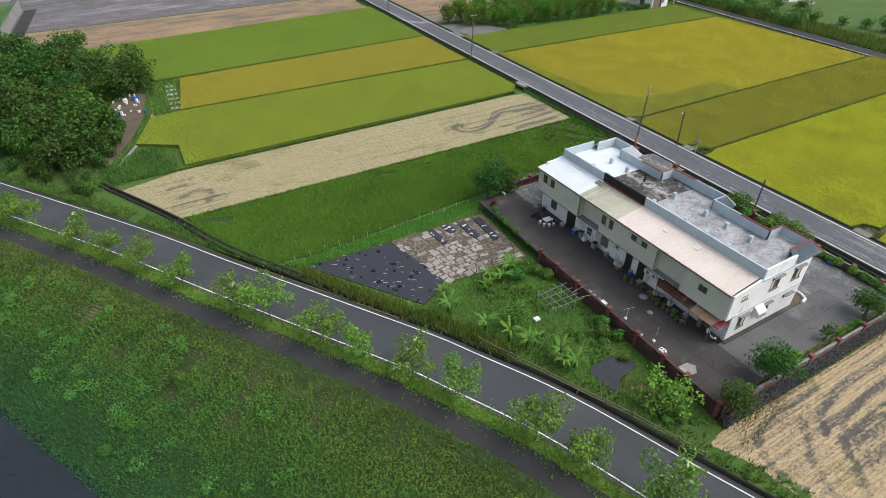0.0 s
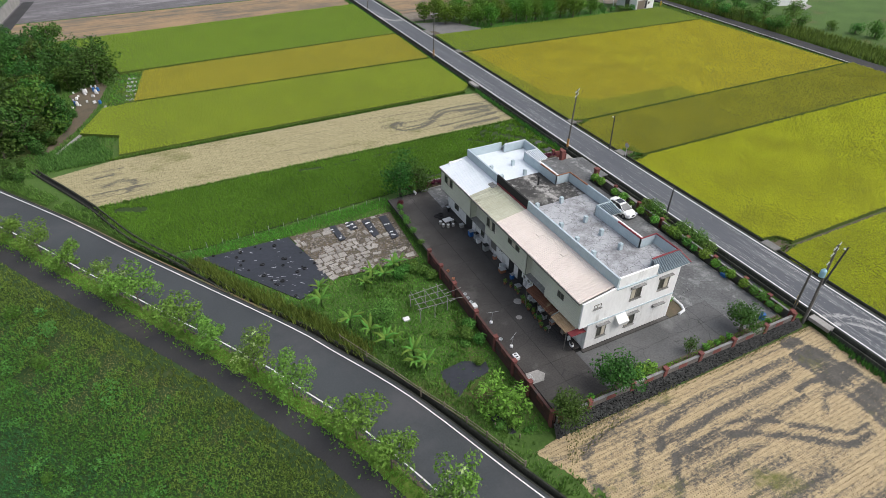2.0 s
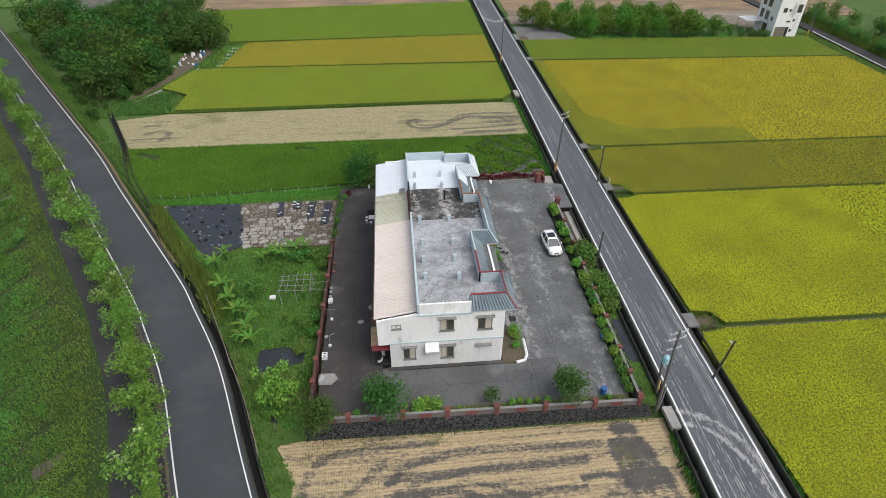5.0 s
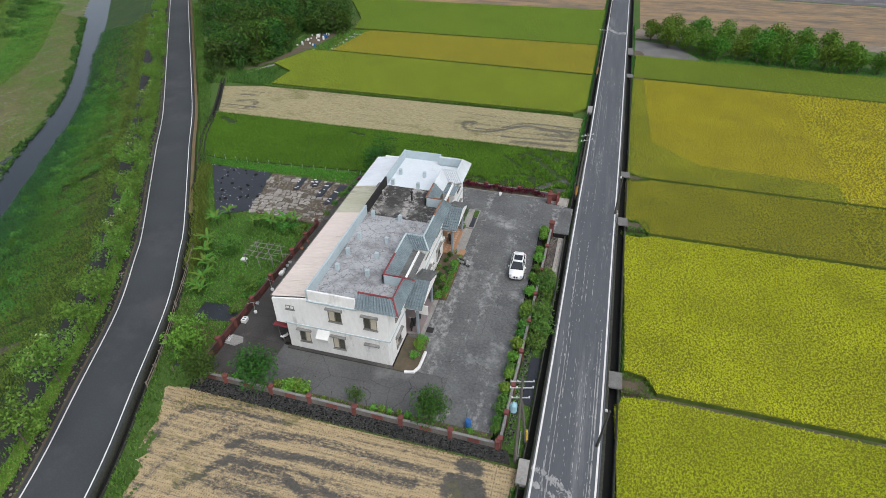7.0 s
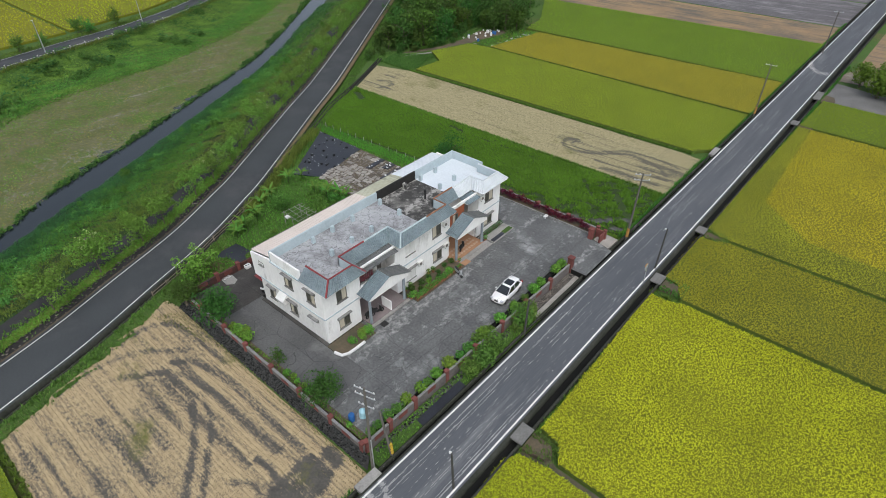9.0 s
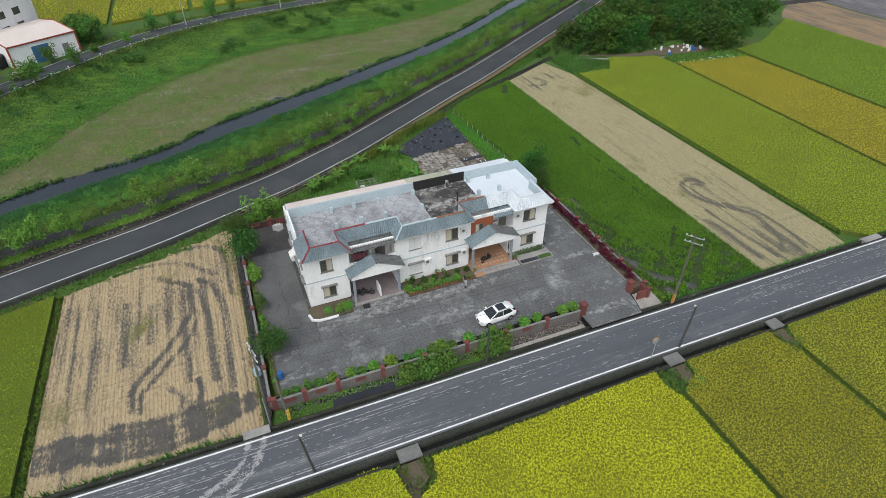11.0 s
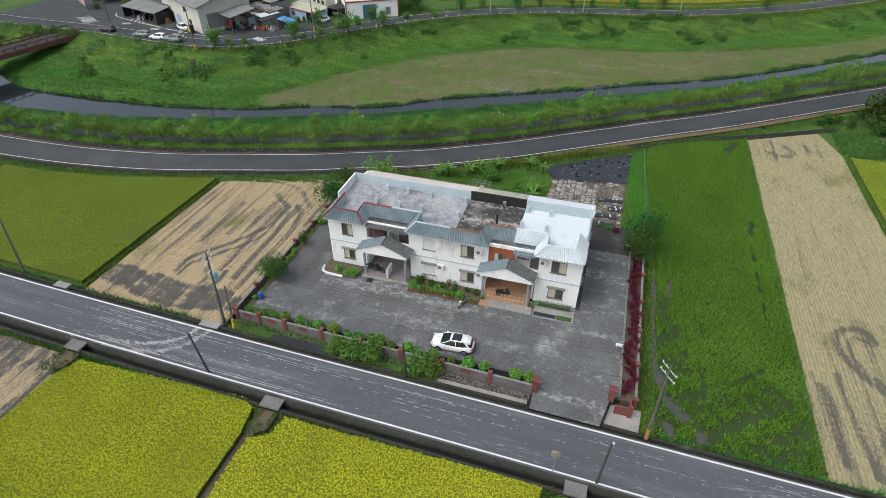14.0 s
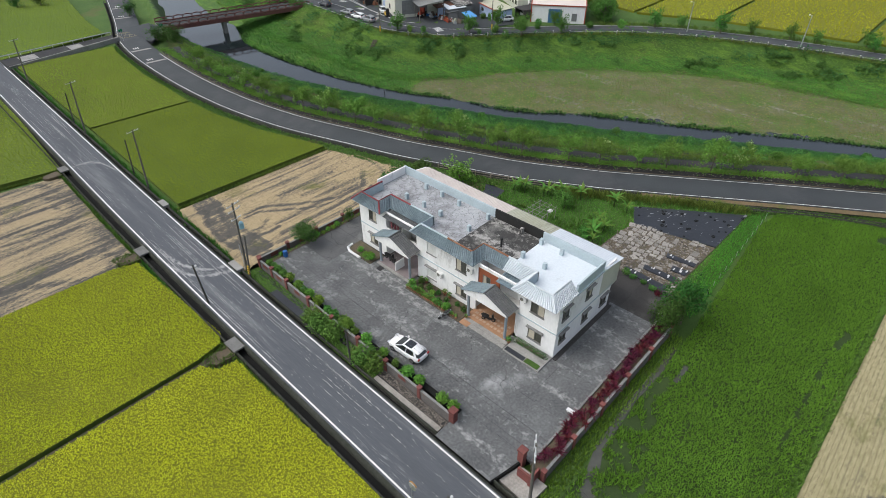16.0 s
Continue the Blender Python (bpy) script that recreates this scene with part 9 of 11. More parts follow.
# near bank: yellowish weeds with bare earth below the path, bright growth on the slope, dark reeds towards the water
for y0, y1, step, size in ((-40, 82, 0.215, 1.0), (-100, -40, 0.42, 1.8), (82, 128, 0.42, 1.8)):
    x, y, d, e, w, b, f = band_points(y0, y1, step, lambda e, w, b, f: 12.0, lambda e, w, b, f: e + 0.5, rg)
    z = on_ground(x, y)
    t = np.clip((d - 12) / (e - 12), 0, 1)
    zone = t + 0.12 + 0.16 * smooth_noise(x, y, 3.6, 2.0) + 0.1 * smooth_noise(x, y, 1.3, 5.0) + 0.12 * rg.normal(size=len(x))
    hump = np.clip(0.25 + 0.25 * smooth_noise(x, y, 1.5, 6.0) + 0.2 * smooth_noise(x, y, 3.4, 1.0), 0, 0.8)
    bare = (t < 0.45) & (smooth_noise(x, y, 2.7, 9.0) + 0.5 * smooth_noise(x, y, 0.9, 3.0) + 0.25 * rg.random(len(x)) > 0.5)
    weed, dark = (zone < 0.4) & ~bare, zone > 0.8
    lush = ~weed & ~dark & ~bare
    for m, leaf, h, label in ((weed, L_bankw, 0.34, "yellow-green weeds on the levee slope"), (lush, L_bankb, 0.4, "bright green growth on the river bank"), (dark, L_bankd, 0.5, "dark green reeds beside the water")):
        tufts("bank_growth", x[m], y[m], z[m] + 0.7 * hump[m], 0.6 * h, 0.085 * size, 0.26 * size ** 0.5, 3, leaf, rg, label, "weeds", 0.08)
        blanket("bank_leaves", x[m], y[m], z[m] + 0.16 + hump[m], 0.16 * size, leaf, rg, label, "weeds", 0.2)
    tufts("bank_growth", x[bare], y[bare], z[bare], 0.2, 0.08 * size, 0.2, 2, L_dry, rg, "dry brown weeds on bare earth of the levee", "weeds")
# broad-leaved clumps scattered over the slope
x, y, d, e, w, b, f = band_points(-40, 95, 2.3, lambda e, w, b, f: 12.8, lambda e, w, b, f: e - 2.5, rg)
k = smooth_noise(x, y, 4.5, 8.0) + 0.5 * rg.random(len(x)) > 0.35
c = np.stack([x[k], y[k], on_ground(x[k], y[k]) + 0.45], 1)
c = np.concatenate([c + rg.normal(size=c.shape) * (0.45, 0.45, 0.1) for _ in range(3)])
v, f4 = leaves(rg, c, 0.35 + 0.3 * rg.random(len(c)), 42 * len(c), 0.22, 0.9, 0.6, 0.8)
tagged(new("bank_clumps", tri_mesh("bank_clumps", v, f4, [leafy("leaf_bank_clump", (0.085, 0.215, 0.045), 0.3, 0.0)])), "broad-leaved green clumps on the levee slope", "weeds", kind="stuff")
L_verge = leafy("leaf_verge", (0.15, 0.235, 0.03), 0.35)
# verge between road and path, and the shoulder beside the path
for d0, d1, h, n, mat in ((6.5, 6.75, 0.25, 3500, L_weed), (6.7, 7.75, 0.22, 14000, L_verge), (10.3, 12.3, 0.32, 10000, L_weed)):
    i = rg.integers(int(np.searchsorted(BEND_S, S_JCT + 14)), int(np.searchsorted(BEND_S, along([(-50, 142)])[0][0])), n)
    p = BEND[i] + BEND_N[i] * (d0 + (d1 - d0) * rg.random(n))[:, None] + rg.normal(size=(n, 2)) * np.array([0.6, 0.6]) * (d1 - d0 > 1)
    sh = np.stack([-BEND_N[i][:, 1], BEND_N[i][:, 0]], 1) * (rg.random(n) * 2 - 1)[:, None] * 1.1
    p = p + sh
    zz = np.full(n, PATH_Z + 0.0) if d0 > 6.6 else np.full(n, -0.4)
    if d0 > 10:
        dd = along(p)[1]
        q = dd > 10.35
        p, zz = p[q], np.interp(dd[q], [10.4, 11.6, 12.6], [PATH_Z + 0.02, PATH_Z - 0.06, PATH_Z - 0.36])
    tufts("verge_grass", p[:, 0], p[:, 1], zz, h, 0.09, 0.18, 4, mat, rg, "green grass along the levee path", "grass")
# grass on the field side of the bending road
n = 9000
i = rg.integers(int(np.searchsorted(BEND_S, S_JCT)), int(np.searchsorted(BEND_S, along([(-60, 156)])[0][0])), n)
p = BEND[i] + BEND_N[i] * (-1.4 - 2.2 * rg.random(n) ** 1.6)[:, None] + rg.normal(size=(n, 2)) * 0.15 + np.stack([-BEND_N[i][:, 1], BEND_N[i][:, 0]], 1) * (2.2 * rg.random(n) - 1.1)[:, None]
q = along(p)[1] < -1.45
p = p[q]
tufts("verge_grass", p[:, 0], p[:, 1], field_level(p[:, 0], p[:, 1]) + 0.05, 0.42, 0.1, 0.25, 4, L_mid, rg, "weedy grass along the roadside drain", "grass")
# gravel bar with sparse weeds
x, y, d, e, w, b, f = band_points(-95, 140, 0.42, lambda e, w, b, f: w + 0.2, lambda e, w, b, f: np.minimum(b + 2, f - 6), rg)
z = on_ground(x, y)
edge = d < w + 1.2 + 2.0 * smooth_noise(x, y, 6.5, 3.0) + 0.8 * smooth_noise(x, y, 1.8, 3.0)
L_bard = leafy("leaf_bar_dry", (0.2, 0.185, 0.058), 0.5, 0.02, 0.9, 0.1)
L_barg = leafy("leaf_bar_green", (0.12, 0.2, 0.034), 0.5, 0.02, 0.9, 0.1)
blanket("reed_fringe", np.repeat(x[edge], 5) + rg.normal(size=5 * edge.sum()) * 0.25, np.repeat(y[edge], 5) + rg.normal(size=5 * edge.sum()) * 0.25, np.repeat(z[edge], 5) + 0.12, 0.3, L_bankb, rg, "dense green mats of weed along the water", "weeds", 0.3)
tufts("reed_fringe", x[edge], y[edge], z[edge], 0.4, 0.3, 0.3, 4, L_bankd, rg, "green weeds along the water's edge", "weeds")
grow = smooth_noise(x, y, 2.6, 7.0) + 0.6 * smooth_noise(x, y, 9.0, 2.0) + 0.5 * rg.normal(size=len(x)) + 1.6 * np.clip((d - b + 4) / 5, 0, 1) + 3.0 * np.clip((-17 - y + 5 * smooth_noise(x, y, 4.0, 1.0)) / 6, 0, 1)
dry, green, lushb = ~edge & (grow > -0.75) & (grow < 0.25), ~edge & (grow >= 0.25) & (grow < 2.2), ~edge & (grow >= 2.2)
tufts("bar_weeds", x[dry], y[dry], z[dry], 0.12, 0.13, 0.22, 4, L_bard, rg, "dry olive weeds on the gravel bar", "weeds", 0.15)
tufts("bar_weeds", x[green], y[green], z[green], 0.14, 0.14, 0.24, 4, L_barg, rg, "low green weeds spreading over the gravel bar", "weeds", 0.15)
tufts("bar_weeds", x[lushb], y[lushb], z[lushb], 0.24, 0.22, 0.4, 4, L_bankb, rg, "bright green growth down to the water", "weeds", 0.15)
# far bank: lush reeds, then a weedy slope with bushes up to the road
x, y, d, e, w, b, f = band_points(-125, 150, 0.42, lambda e, w, b, f: np.minimum(b - 1.5, f - 8), lambda e, w, b, f: f - 1.5, rg)
z = on_ground(x, y)
t = (d - b) / np.maximum(f - 2 - b, 4) + 0.2 * smooth_noise(x, y, 6.0, 3.0) + 0.1 * smooth_noise(x, y, 1.7, 1.0) + 0.1 * rg.normal(size=len(x))
hump = np.clip(0.3 + 0.35 * smooth_noise(x, y, 1.9, 6.0) + 0.3 * smooth_noise(x, y, 5.0, 1.0), 0, 1.0)
L_farw = leafy("leaf_far_weed", (0.15, 0.22, 0.036), 0.4, 0.015)
L_far = leafy("leaf_far_reed", (0.09, 0.235, 0.036), 0.4, 0.01)
reed, slope = (t > 0.02) & (t < 0.46), t >= 0.46
weedy = t <= 0.02
for m, leaf, label in ((weedy, L_barg, "low green weeds at the foot of the far bank"), (reed, L_far, "lush bright green reeds on the far bank"), (slope, L_farw, "weedy green slope of the far bank")):
    tufts("far_reeds", x[m], y[m], z[m] + (0.6 * hump[m] if leaf is not L_barg else 0), 0.24, 0.15, 0.34, 4, leaf, rg, label, "reeds", 0.25)
m = slope & (smooth_noise(x, y, 2.6, 8.0) > 0.2)
blanket("far_weeds", x[m], y[m], z[m] + 0.3 + hump[m], 0.5, L_bankd, rg, "dark creepers on the far bank", "weeds", 0.4)
k = np.where((t > 0.25) & (smooth_noise(x, y, 7.0, 4.0) + 0.5 * smooth_noise(x, y, 2.5, 2.0) > 0.3))[0]
k = rg.choice(k, 420, replace=False)
c = np.stack([x[k], y[k], z[k] + 0.6], 1)
v, f4 = leaves(rg, c, 0.5 + 0.6 * rg.random(len(c)), 46 * len(c), 0.42, 0.8, 0.65, 0.8)
tagged(new("far_bushes", tri_mesh("far_bushes", v, f4, [leafy("leaf_far_bush", (0.075, 0.155, 0.032), 0.4, 0.0)])), "dark green bushes scattered over the far bank", "bushes", kind="stuff")
# stone steps in the banks
M_step = shader("old_stone_step", (0.12, 0.1, 0.085), 0.95, (0.07, 0.06, 0.05), 1.0, 6.0, bump=0.4)
for (x0, y0), (dx, dy), n in (((17.2, 15.6), (-0.86, -0.5), 7), ((-10.5, 62.2), (-0.8, -0.6), 7), ((-4.6, -45.2), (0.9, 0.4), 14)):
    st = setting(new("bank_steps"), "worn dark stone steps down the river bank", "steps")
    for j in range(n):
        x, y = x0 + dx * 0.4 * j, y0 + dy * 0.4 * j
        z = spot_z(x, y) + 0.22
        part("step", Geo().prism([(x + 0.6 * dy - 0.16 * dx, y - 0.6 * dx - 0.16 * dy), (x + 0.6 * dy + 0.16 * dx, y - 0.6 * dx + 0.16 * dy), (x - 0.6 * dy + 0.16 * dx, y + 0.6 * dx + 0.16 * dy), (x - 0.6 * dy - 0.16 * dx, y + 0.6 * dx - 0.16 * dy)], z - 0.4, z), M_step, st)
# young trees on the verge
VT = [(-27, 94), (-22.8, 84.4), (-16.36, 83.55), (-10.2, 74.3), (-6.8, 70.2), (-3.0, 64.5), (0.75, 59.2), (4.4, 53.3), (7.4, 48.2), (10.7, 43.9), (13.1, 39), (15.9, 34.3), (19.6, 28.8), (22.5, 23.1), (24.1, 17.9), (25.5, 11), (27, 4), (30.9, -5.8), (31.7, -10.7), (33.2, -16.7)]
s = np.sort(along(VT)[0])
s = np.r_[s[0] - np.arange(6.3, 50, 6.3), s, s[-1] + np.arange(6.5, 60, 6.5)]
VP = [tuple(BEND[i] + BEND_N[i] * 6.9) for i in np.searchsorted(BEND_S, s)]
st = [make_tree(40 + k, 2.2 + 0.15 * k, 0.055, 9, 1.45, 0.55, 1700, 0.2, L_street, lab, blossom=bl, name="young_tree")
      for k, (lab, bl) in enumerate((("young airy light green street tree on the verge", None), ("young street tree with light green leaves", None), ("slender young green tree on the levee verge", None), ("young street tree in full pale blossom", L_flower)))]
for k in range(4):
    place(st[k], VP[k::4], rg, PATH_Z - 0.1, 1.1, 1.5)
# saplings and bushes down the bank
bk = make_shrub(51, 0.7, 420, 0.2, L_bankb, "leafy wild bush on the river bank", "bush", 1.0, "bush")
pts = []
x, y, d, e, w, b, f = band_points(-60, 110, 7.5, lambda e, w, b, f: 13.5, lambda e, w, b, f: e - 1.5, rg)
place(bk, list(zip(x, y)), rg, spot_z, 0.5, 1.3)

# ---- far bank road and fields ----
FR = curve([(-22, -180), (-13, -120), (-12, -80), (-10, -48), (-17, -31), (-30, -19), (-47, -3), (-58, 12), (-65.5, 30), (-70, 48), (-75, 70), (-90, 100), (-125, 145), (-180, 220)], 2.0)
FN = normals(FR)


def far_strip(name, prof, mat, label, cat, i0=0, i1=None):
    rows = [np.c_[FR[i0:i1] + FN[i0:i1] * o, np.full(len(FR[i0:i1]), z)] for o, z in prof]
    return lay(name, rows, mat, label, cat)


far_strip("far_road", [(-1.6, 0.6), (-1.6, 0.96), (4.6, 0.96), (4.6, 0.6)], M_asph_new, "dark asphalt road on the far bank", "road")
far_strip("road_line", [(4.1, 0.975), (4.25, 0.975)], M_line, "white painted edge line", "road line")
far_strip("road_line", [(-1.2, 0.975), (-1.05, 0.975)], M_line, "white painted edge line", "road line")
i_mid = int(np.argmin(((FR - np.array([-10, -48])) ** 2).sum(1)))
i_w = int(np.argmin(((FR - np.array([-30, -19])) ** 2).sum(1)))
n = 5000
i = rg.integers(i_mid, len(FR) - 20, n)
p = FR[i] + FN[i] * (-3.4 + 1.7 * rg.random(n))[:, None] + rg.normal(size=(n, 2)) * 0.6
tufts("verge_grass", p[:, 0], p[:, 1], np.full(n, 0.75), 0.4, 0.16, 0.25, 4, L_weed, rg, "grass beside the far road", "grass")
i = rg.integers(i_w + 12, len(FR) - 20, n)
p = FR[i] + FN[i] * (4.8 + 2.6 * rg.random(n))[:, None] + rg.normal(size=(n, 2)) * 0.6
tufts("verge_grass", p[:, 0], p[:, 1], np.full(n, 0.85), 0.45, 0.16, 0.25, 4, L_weed, rg, "grass beside the far road", "grass")
bollard = thing("guard_post", "short pale concrete guard post by the far road", "post", group="guard posts of the far road")
part("post", Geo().box(-0.09, 0.09, -0.09, 0.09, -0.3, 0.75), M_conc, bollard)
part("cap", Geo().prism([(-0.1, -0.1), (0.1, -0.1), (0.1, 0.1), (-0.1, 0.1)], 0.7, 0.78), M_white, bollard)
place(bollard, [tuple(FR[i] + FN[i] * -2.2) for i in range(i_mid + 2, min(i_mid + 70, len(FR)), 2)], rg, 0.85, 1.0, 1.05)


def far_rice(poly, mat, leaf, label, z=0.9, step=1.0):
    tagged(Geo().prism(poly, z - 0.3, z + 0.55).make("rice_field", mat), label, "field", kind="stuff")
    x, y = grid_in(poly, step, rg, 0.35)
    k = x > -135
    tufts("rice_stand", x[k], y[k], np.full(k.sum(), z + 0.5), 0.4, 0.25, 0.4, 3, leaf, rg, label + ", its nodding ears", "rice")


far_rice([(-68.5, -3.2), (-76, 16.4), (-190, 16.4), (-190, -3)], M_ricegold, L_gold, "ripe golden rice field beyond the far road")
far_rice([(-69, -4.4), (-190, -4.2), (-190, -60), (-120, -60), (-72, -24)], M_ricegold, L_goldg, "ripe yellow rice field beyond the far road")
far_rice([(-76.5, 17.6), (-81, 50.6), (-190, 52), (-190, 17.6)], M_ricegold, L_gold, "ripe golden rice field beyond the far road")
far_rice([(-81.5, 51.8), (-87, 74), (-102, 104), (-190, 112), (-190, 53)], M_ricegold, L_goldg, "ripe yellow rice field beyond the far road")
far_rice([(-103, 106), (-140, 152), (-300, 152), (-300, 114), (-190, 113)], M_riceyg, L_yg, "yellow-green rice field beyond the far road", 0.9, 1.4)
far_rice([(-191, 112), (-191, -90), (-420, -90), (-420, 113)], M_riceyg, L_yg, "distant yellow rice fields", 0.9, 3.0)
ft = make_tree(61, 2.6, 0.12, 7, 1.4, 0.75, 900, 0.34, L_mid, "green roadside tree on the far bank", base=0.9)
place(ft, [(-59, 7), (-64.5, 12), (-66, 22), (-71, 28), (-73, 37), (-74.5, 43), (-76, 55), (-79, 53), (-79, 63), (-88, 92), (-43, -14.5), (-9.7, -41.9), (-21.9, -27), (-31, -25), (-30, -16), (-38, -9)], rg, 0.85, 0.7, 1.25)
yt = make_tree(62, 1.7, 0.08, 6, 0.8, 0.55, 500, 0.3, L_bright, "yellow-green young tree on the far bank", base=0.5)
place(yt, [(-11.7, -39), (-27.5, -22.5), (-34.5, -19), (-52, 1)], rg, 0.85, 0.8, 1.1)
wf = make_tree(63, 1.2, 0.08, 6, 1.1, 0.7, 700, 0.28, L_mid, "dark shrub with white flowers by the far road", "shrub", name="shrub", base=0.3, blossom=leafy("white_flower", (0.75, 0.75, 0.7), 0.2))
place(wf, [(-33.5, -19.8)], rg, 0.8, 1.0, 1.05)
big = make_tree(64, 4.5, 0.3, 9, 2.6, 1.4, 2600, 0.45, L_mid, "tall dense dark green tree beside the white shed", base=0.6)
place(big, [(-55.5, -6.5), (-59, -9)], rg, 0.8, 0.95, 1.15)


def simple_pole(x, y, h, z, label, lamp=False, name="power_pole"):
    p = thing(name, label, "street lamp" if lamp else "pole", x, y, z, "poles of the far road")
    part("shaft", Geo().tube([(x, y, z - 0.3), (x, y, z + h)], [0.16, 0.1], 8), M_steel if lamp else M_polec, p)
    if lamp:
        part("arm", Geo().tube([(x, y, z + h - 0.1), (x + 0.9, y - 0.3, z + h + 0.25)], 0.05, 6), M_steel, p)
        part("lamp_head", Geo().box(x + 0.75, x + 1.5, y - 0.5, y - 0.2, z + h + 0.2, z + h + 0.34), M_whitemetal, p)
    else:
        part("crossarm", Geo().box(x - 0.9, x + 0.9, y - 0.05, y + 0.05, z + h - 0.6, z + h - 0.48), M_steel, p)
        for k in (-0.8, 0, 0.8):
            part("insulator", Geo().tube([(x + k, y, z + h - 0.48), (x + k, y, z + h - 0.22)], 0.06, 6), M_whitemetal, p)
        part("warning_wrap", Geo().tube([(x, y, z + 0.05), (x, y, z + 1.5)], 0.19, 8), M_yellow, p)


simple_pole(-6.8, -45.5, 9.5, 0.85, "leaning grey concrete power pole by the far road")
simple_pole(-28.2, -24.6, 9.5, 0.85, "grey concrete power pole by the far road")
simple_pole(-14.8, -77.5, 9.5, 0.85, "grey concrete power pole by the car park")
simple_pole(-72.8, 67.6, 7.5, 0.85, "slim grey street lamp by the far road", True, "street_lamp")
simple_pole(-68.7, 41, 7.5, 0.85, "slim grey street lamp by the far road", True, "street_lamp")
simple_pole(-61.5, 15.0, 7.5, 0.85, "slim grey street lamp by the far road", True, "street_lamp")

# ---- settlement on the far bank ----
M_cream = shader("cream_cladding", (0.6, 0.6, 0.52), 0.7, (0.52, 0.52, 0.45), 0.4, 4.0, bump=0.05, c3=(0.36, 0.33, 0.25), m3=0.66, stretch=(1, 1, 0.3))
M_roofg = shader("old_grey_sheeting", (0.22, 0.225, 0.22), 0.8, (0.15, 0.155, 0.15), 0.3, 3.0, bump=0.1, c3=(0.3, 0.28, 0.24), m3=0.6)
M_roofb = shader("blue_sheeting", (0.08, 0.3, 0.6), 0.5, (0.06, 0.22, 0.48), 0.5, 4.0, bump=0.05)
M_bluewall = shader("pale_blue_cladding", (0.36, 0.45, 0.62), 0.7, (0.28, 0.36, 0.5), 0.5, 4.0, bump=0.05)
M_roadred = shader("farm_red", (0.35, 0.06, 0.03), 0.6, (0.25, 0.05, 0.03), 1.0, 5.0, bump=0.05)
M_bluedoor = shader("blue_door", (0.06, 0.16, 0.3), 0.6, (0.05, 0.12, 0.24), 1.0, 5.0, bump=0.05)


def oriented(x, y, ang):
    ca, sa = math.cos(ang), math.sin(ang)
    return lambda u, v: (x + ca * u - sa * v, y + sa * u + ca * v)


def quad(T, u0, u1, v0, v1):
    return [T(u0, v0), T(u1, v0), T(u1, v1), T(u0, v1)]


def gable(T, L, W, z0, eave, ridge, wall, roof, label, over=0.5, name="warehouse", edge=None):
    """A shed along its own u axis: four walls with gables and two thick roof slopes."""
    g = thing(name, label, "building", *T(L / 2, W / 2), z0)
    for q in (quad(T, 0, L, 0, 0.15), quad(T, 0, L, W - 0.15, W)):
        part("wall", Geo().prism(q, z0 - 0.4, z0 + eave), wall, g)
    for u in (0.0, L - 0.15):
        a, b = T(u, 0.16), T(u, W - 0.16)
        c, d = T(u + 0.15, 0.16), T(u + 0.15, W - 0.16)
        ma, mc = T(u, W / 2), T(u + 0.15, W / 2)
        e, r = z0 + eave, z0 + ridge
        v = [(*a, z0 - 0.4), (*b, z0 - 0.4), (*b, e), (*ma, r - 0.05), (*a, e), (*c, z0 - 0.4), (*d, z0 - 0.4), (*d, e), (*mc, r - 0.05), (*c, e)]
        part("gable_wall", Geo().add(v, [(0, 1, 2, 3, 4), (9, 8, 7, 6, 5), (0, 5, 6, 1), (1, 6, 7, 2), (2, 7, 8, 3), (3, 8, 9, 4), (4, 9, 5, 0)]), wall, g)
    for s0, s1 in ((-over, W / 2), (W + over, W / 2)):
        p0, p1, p2, p3 = T(-over, s0), T(L + over, s0), T(L + over, s1), T(-over, s1)
        zl = z0 + eave - (ridge - eave) * over / (W / 2)
        zr = z0 + ridge
        v = [(*p0, zl), (*p1, zl), (*p2, zr), (*p3, zr), (*p0, zl + 0.14), (*p1, zl + 0.14), (*p2, zr + 0.14), (*p3, zr + 0.14)]
        part("roof_slope", Geo().add(v, [(3, 2, 1, 0), (4, 5, 6, 7), (0, 1, 5, 4), (1, 2, 6, 5), (2, 3, 7, 6), (3, 0, 4, 7)]), roof, g)
    if edge:
        for u in (-over, L + over):
            for s0, s1 in ((-over, W / 2), (W + over, W / 2)):
                zl = z0 + eave - (ridge - eave) * over / (W / 2)
                part("roof_edge", Geo().tube([(*T(u, s0), zl + 0.1), (*T(u, s1), z0 + ridge + 0.1)], 0.16, 5), edge, g)
    return g


def opening(g, T, u0, u1, v, z0, z1, mat, name="window", proud=0.04):
    part(name, Geo().prism(quad(T, u0, u1, v - proud, v + proud), z0, z1), mat, g)


def side_opening(g, T, u, v0, v1, z0, z1, mat, name="window", proud=0.04):
    part(name, Geo().prism(quad(T, u - proud, u + proud, v0, v1), z0, z1), mat, g)


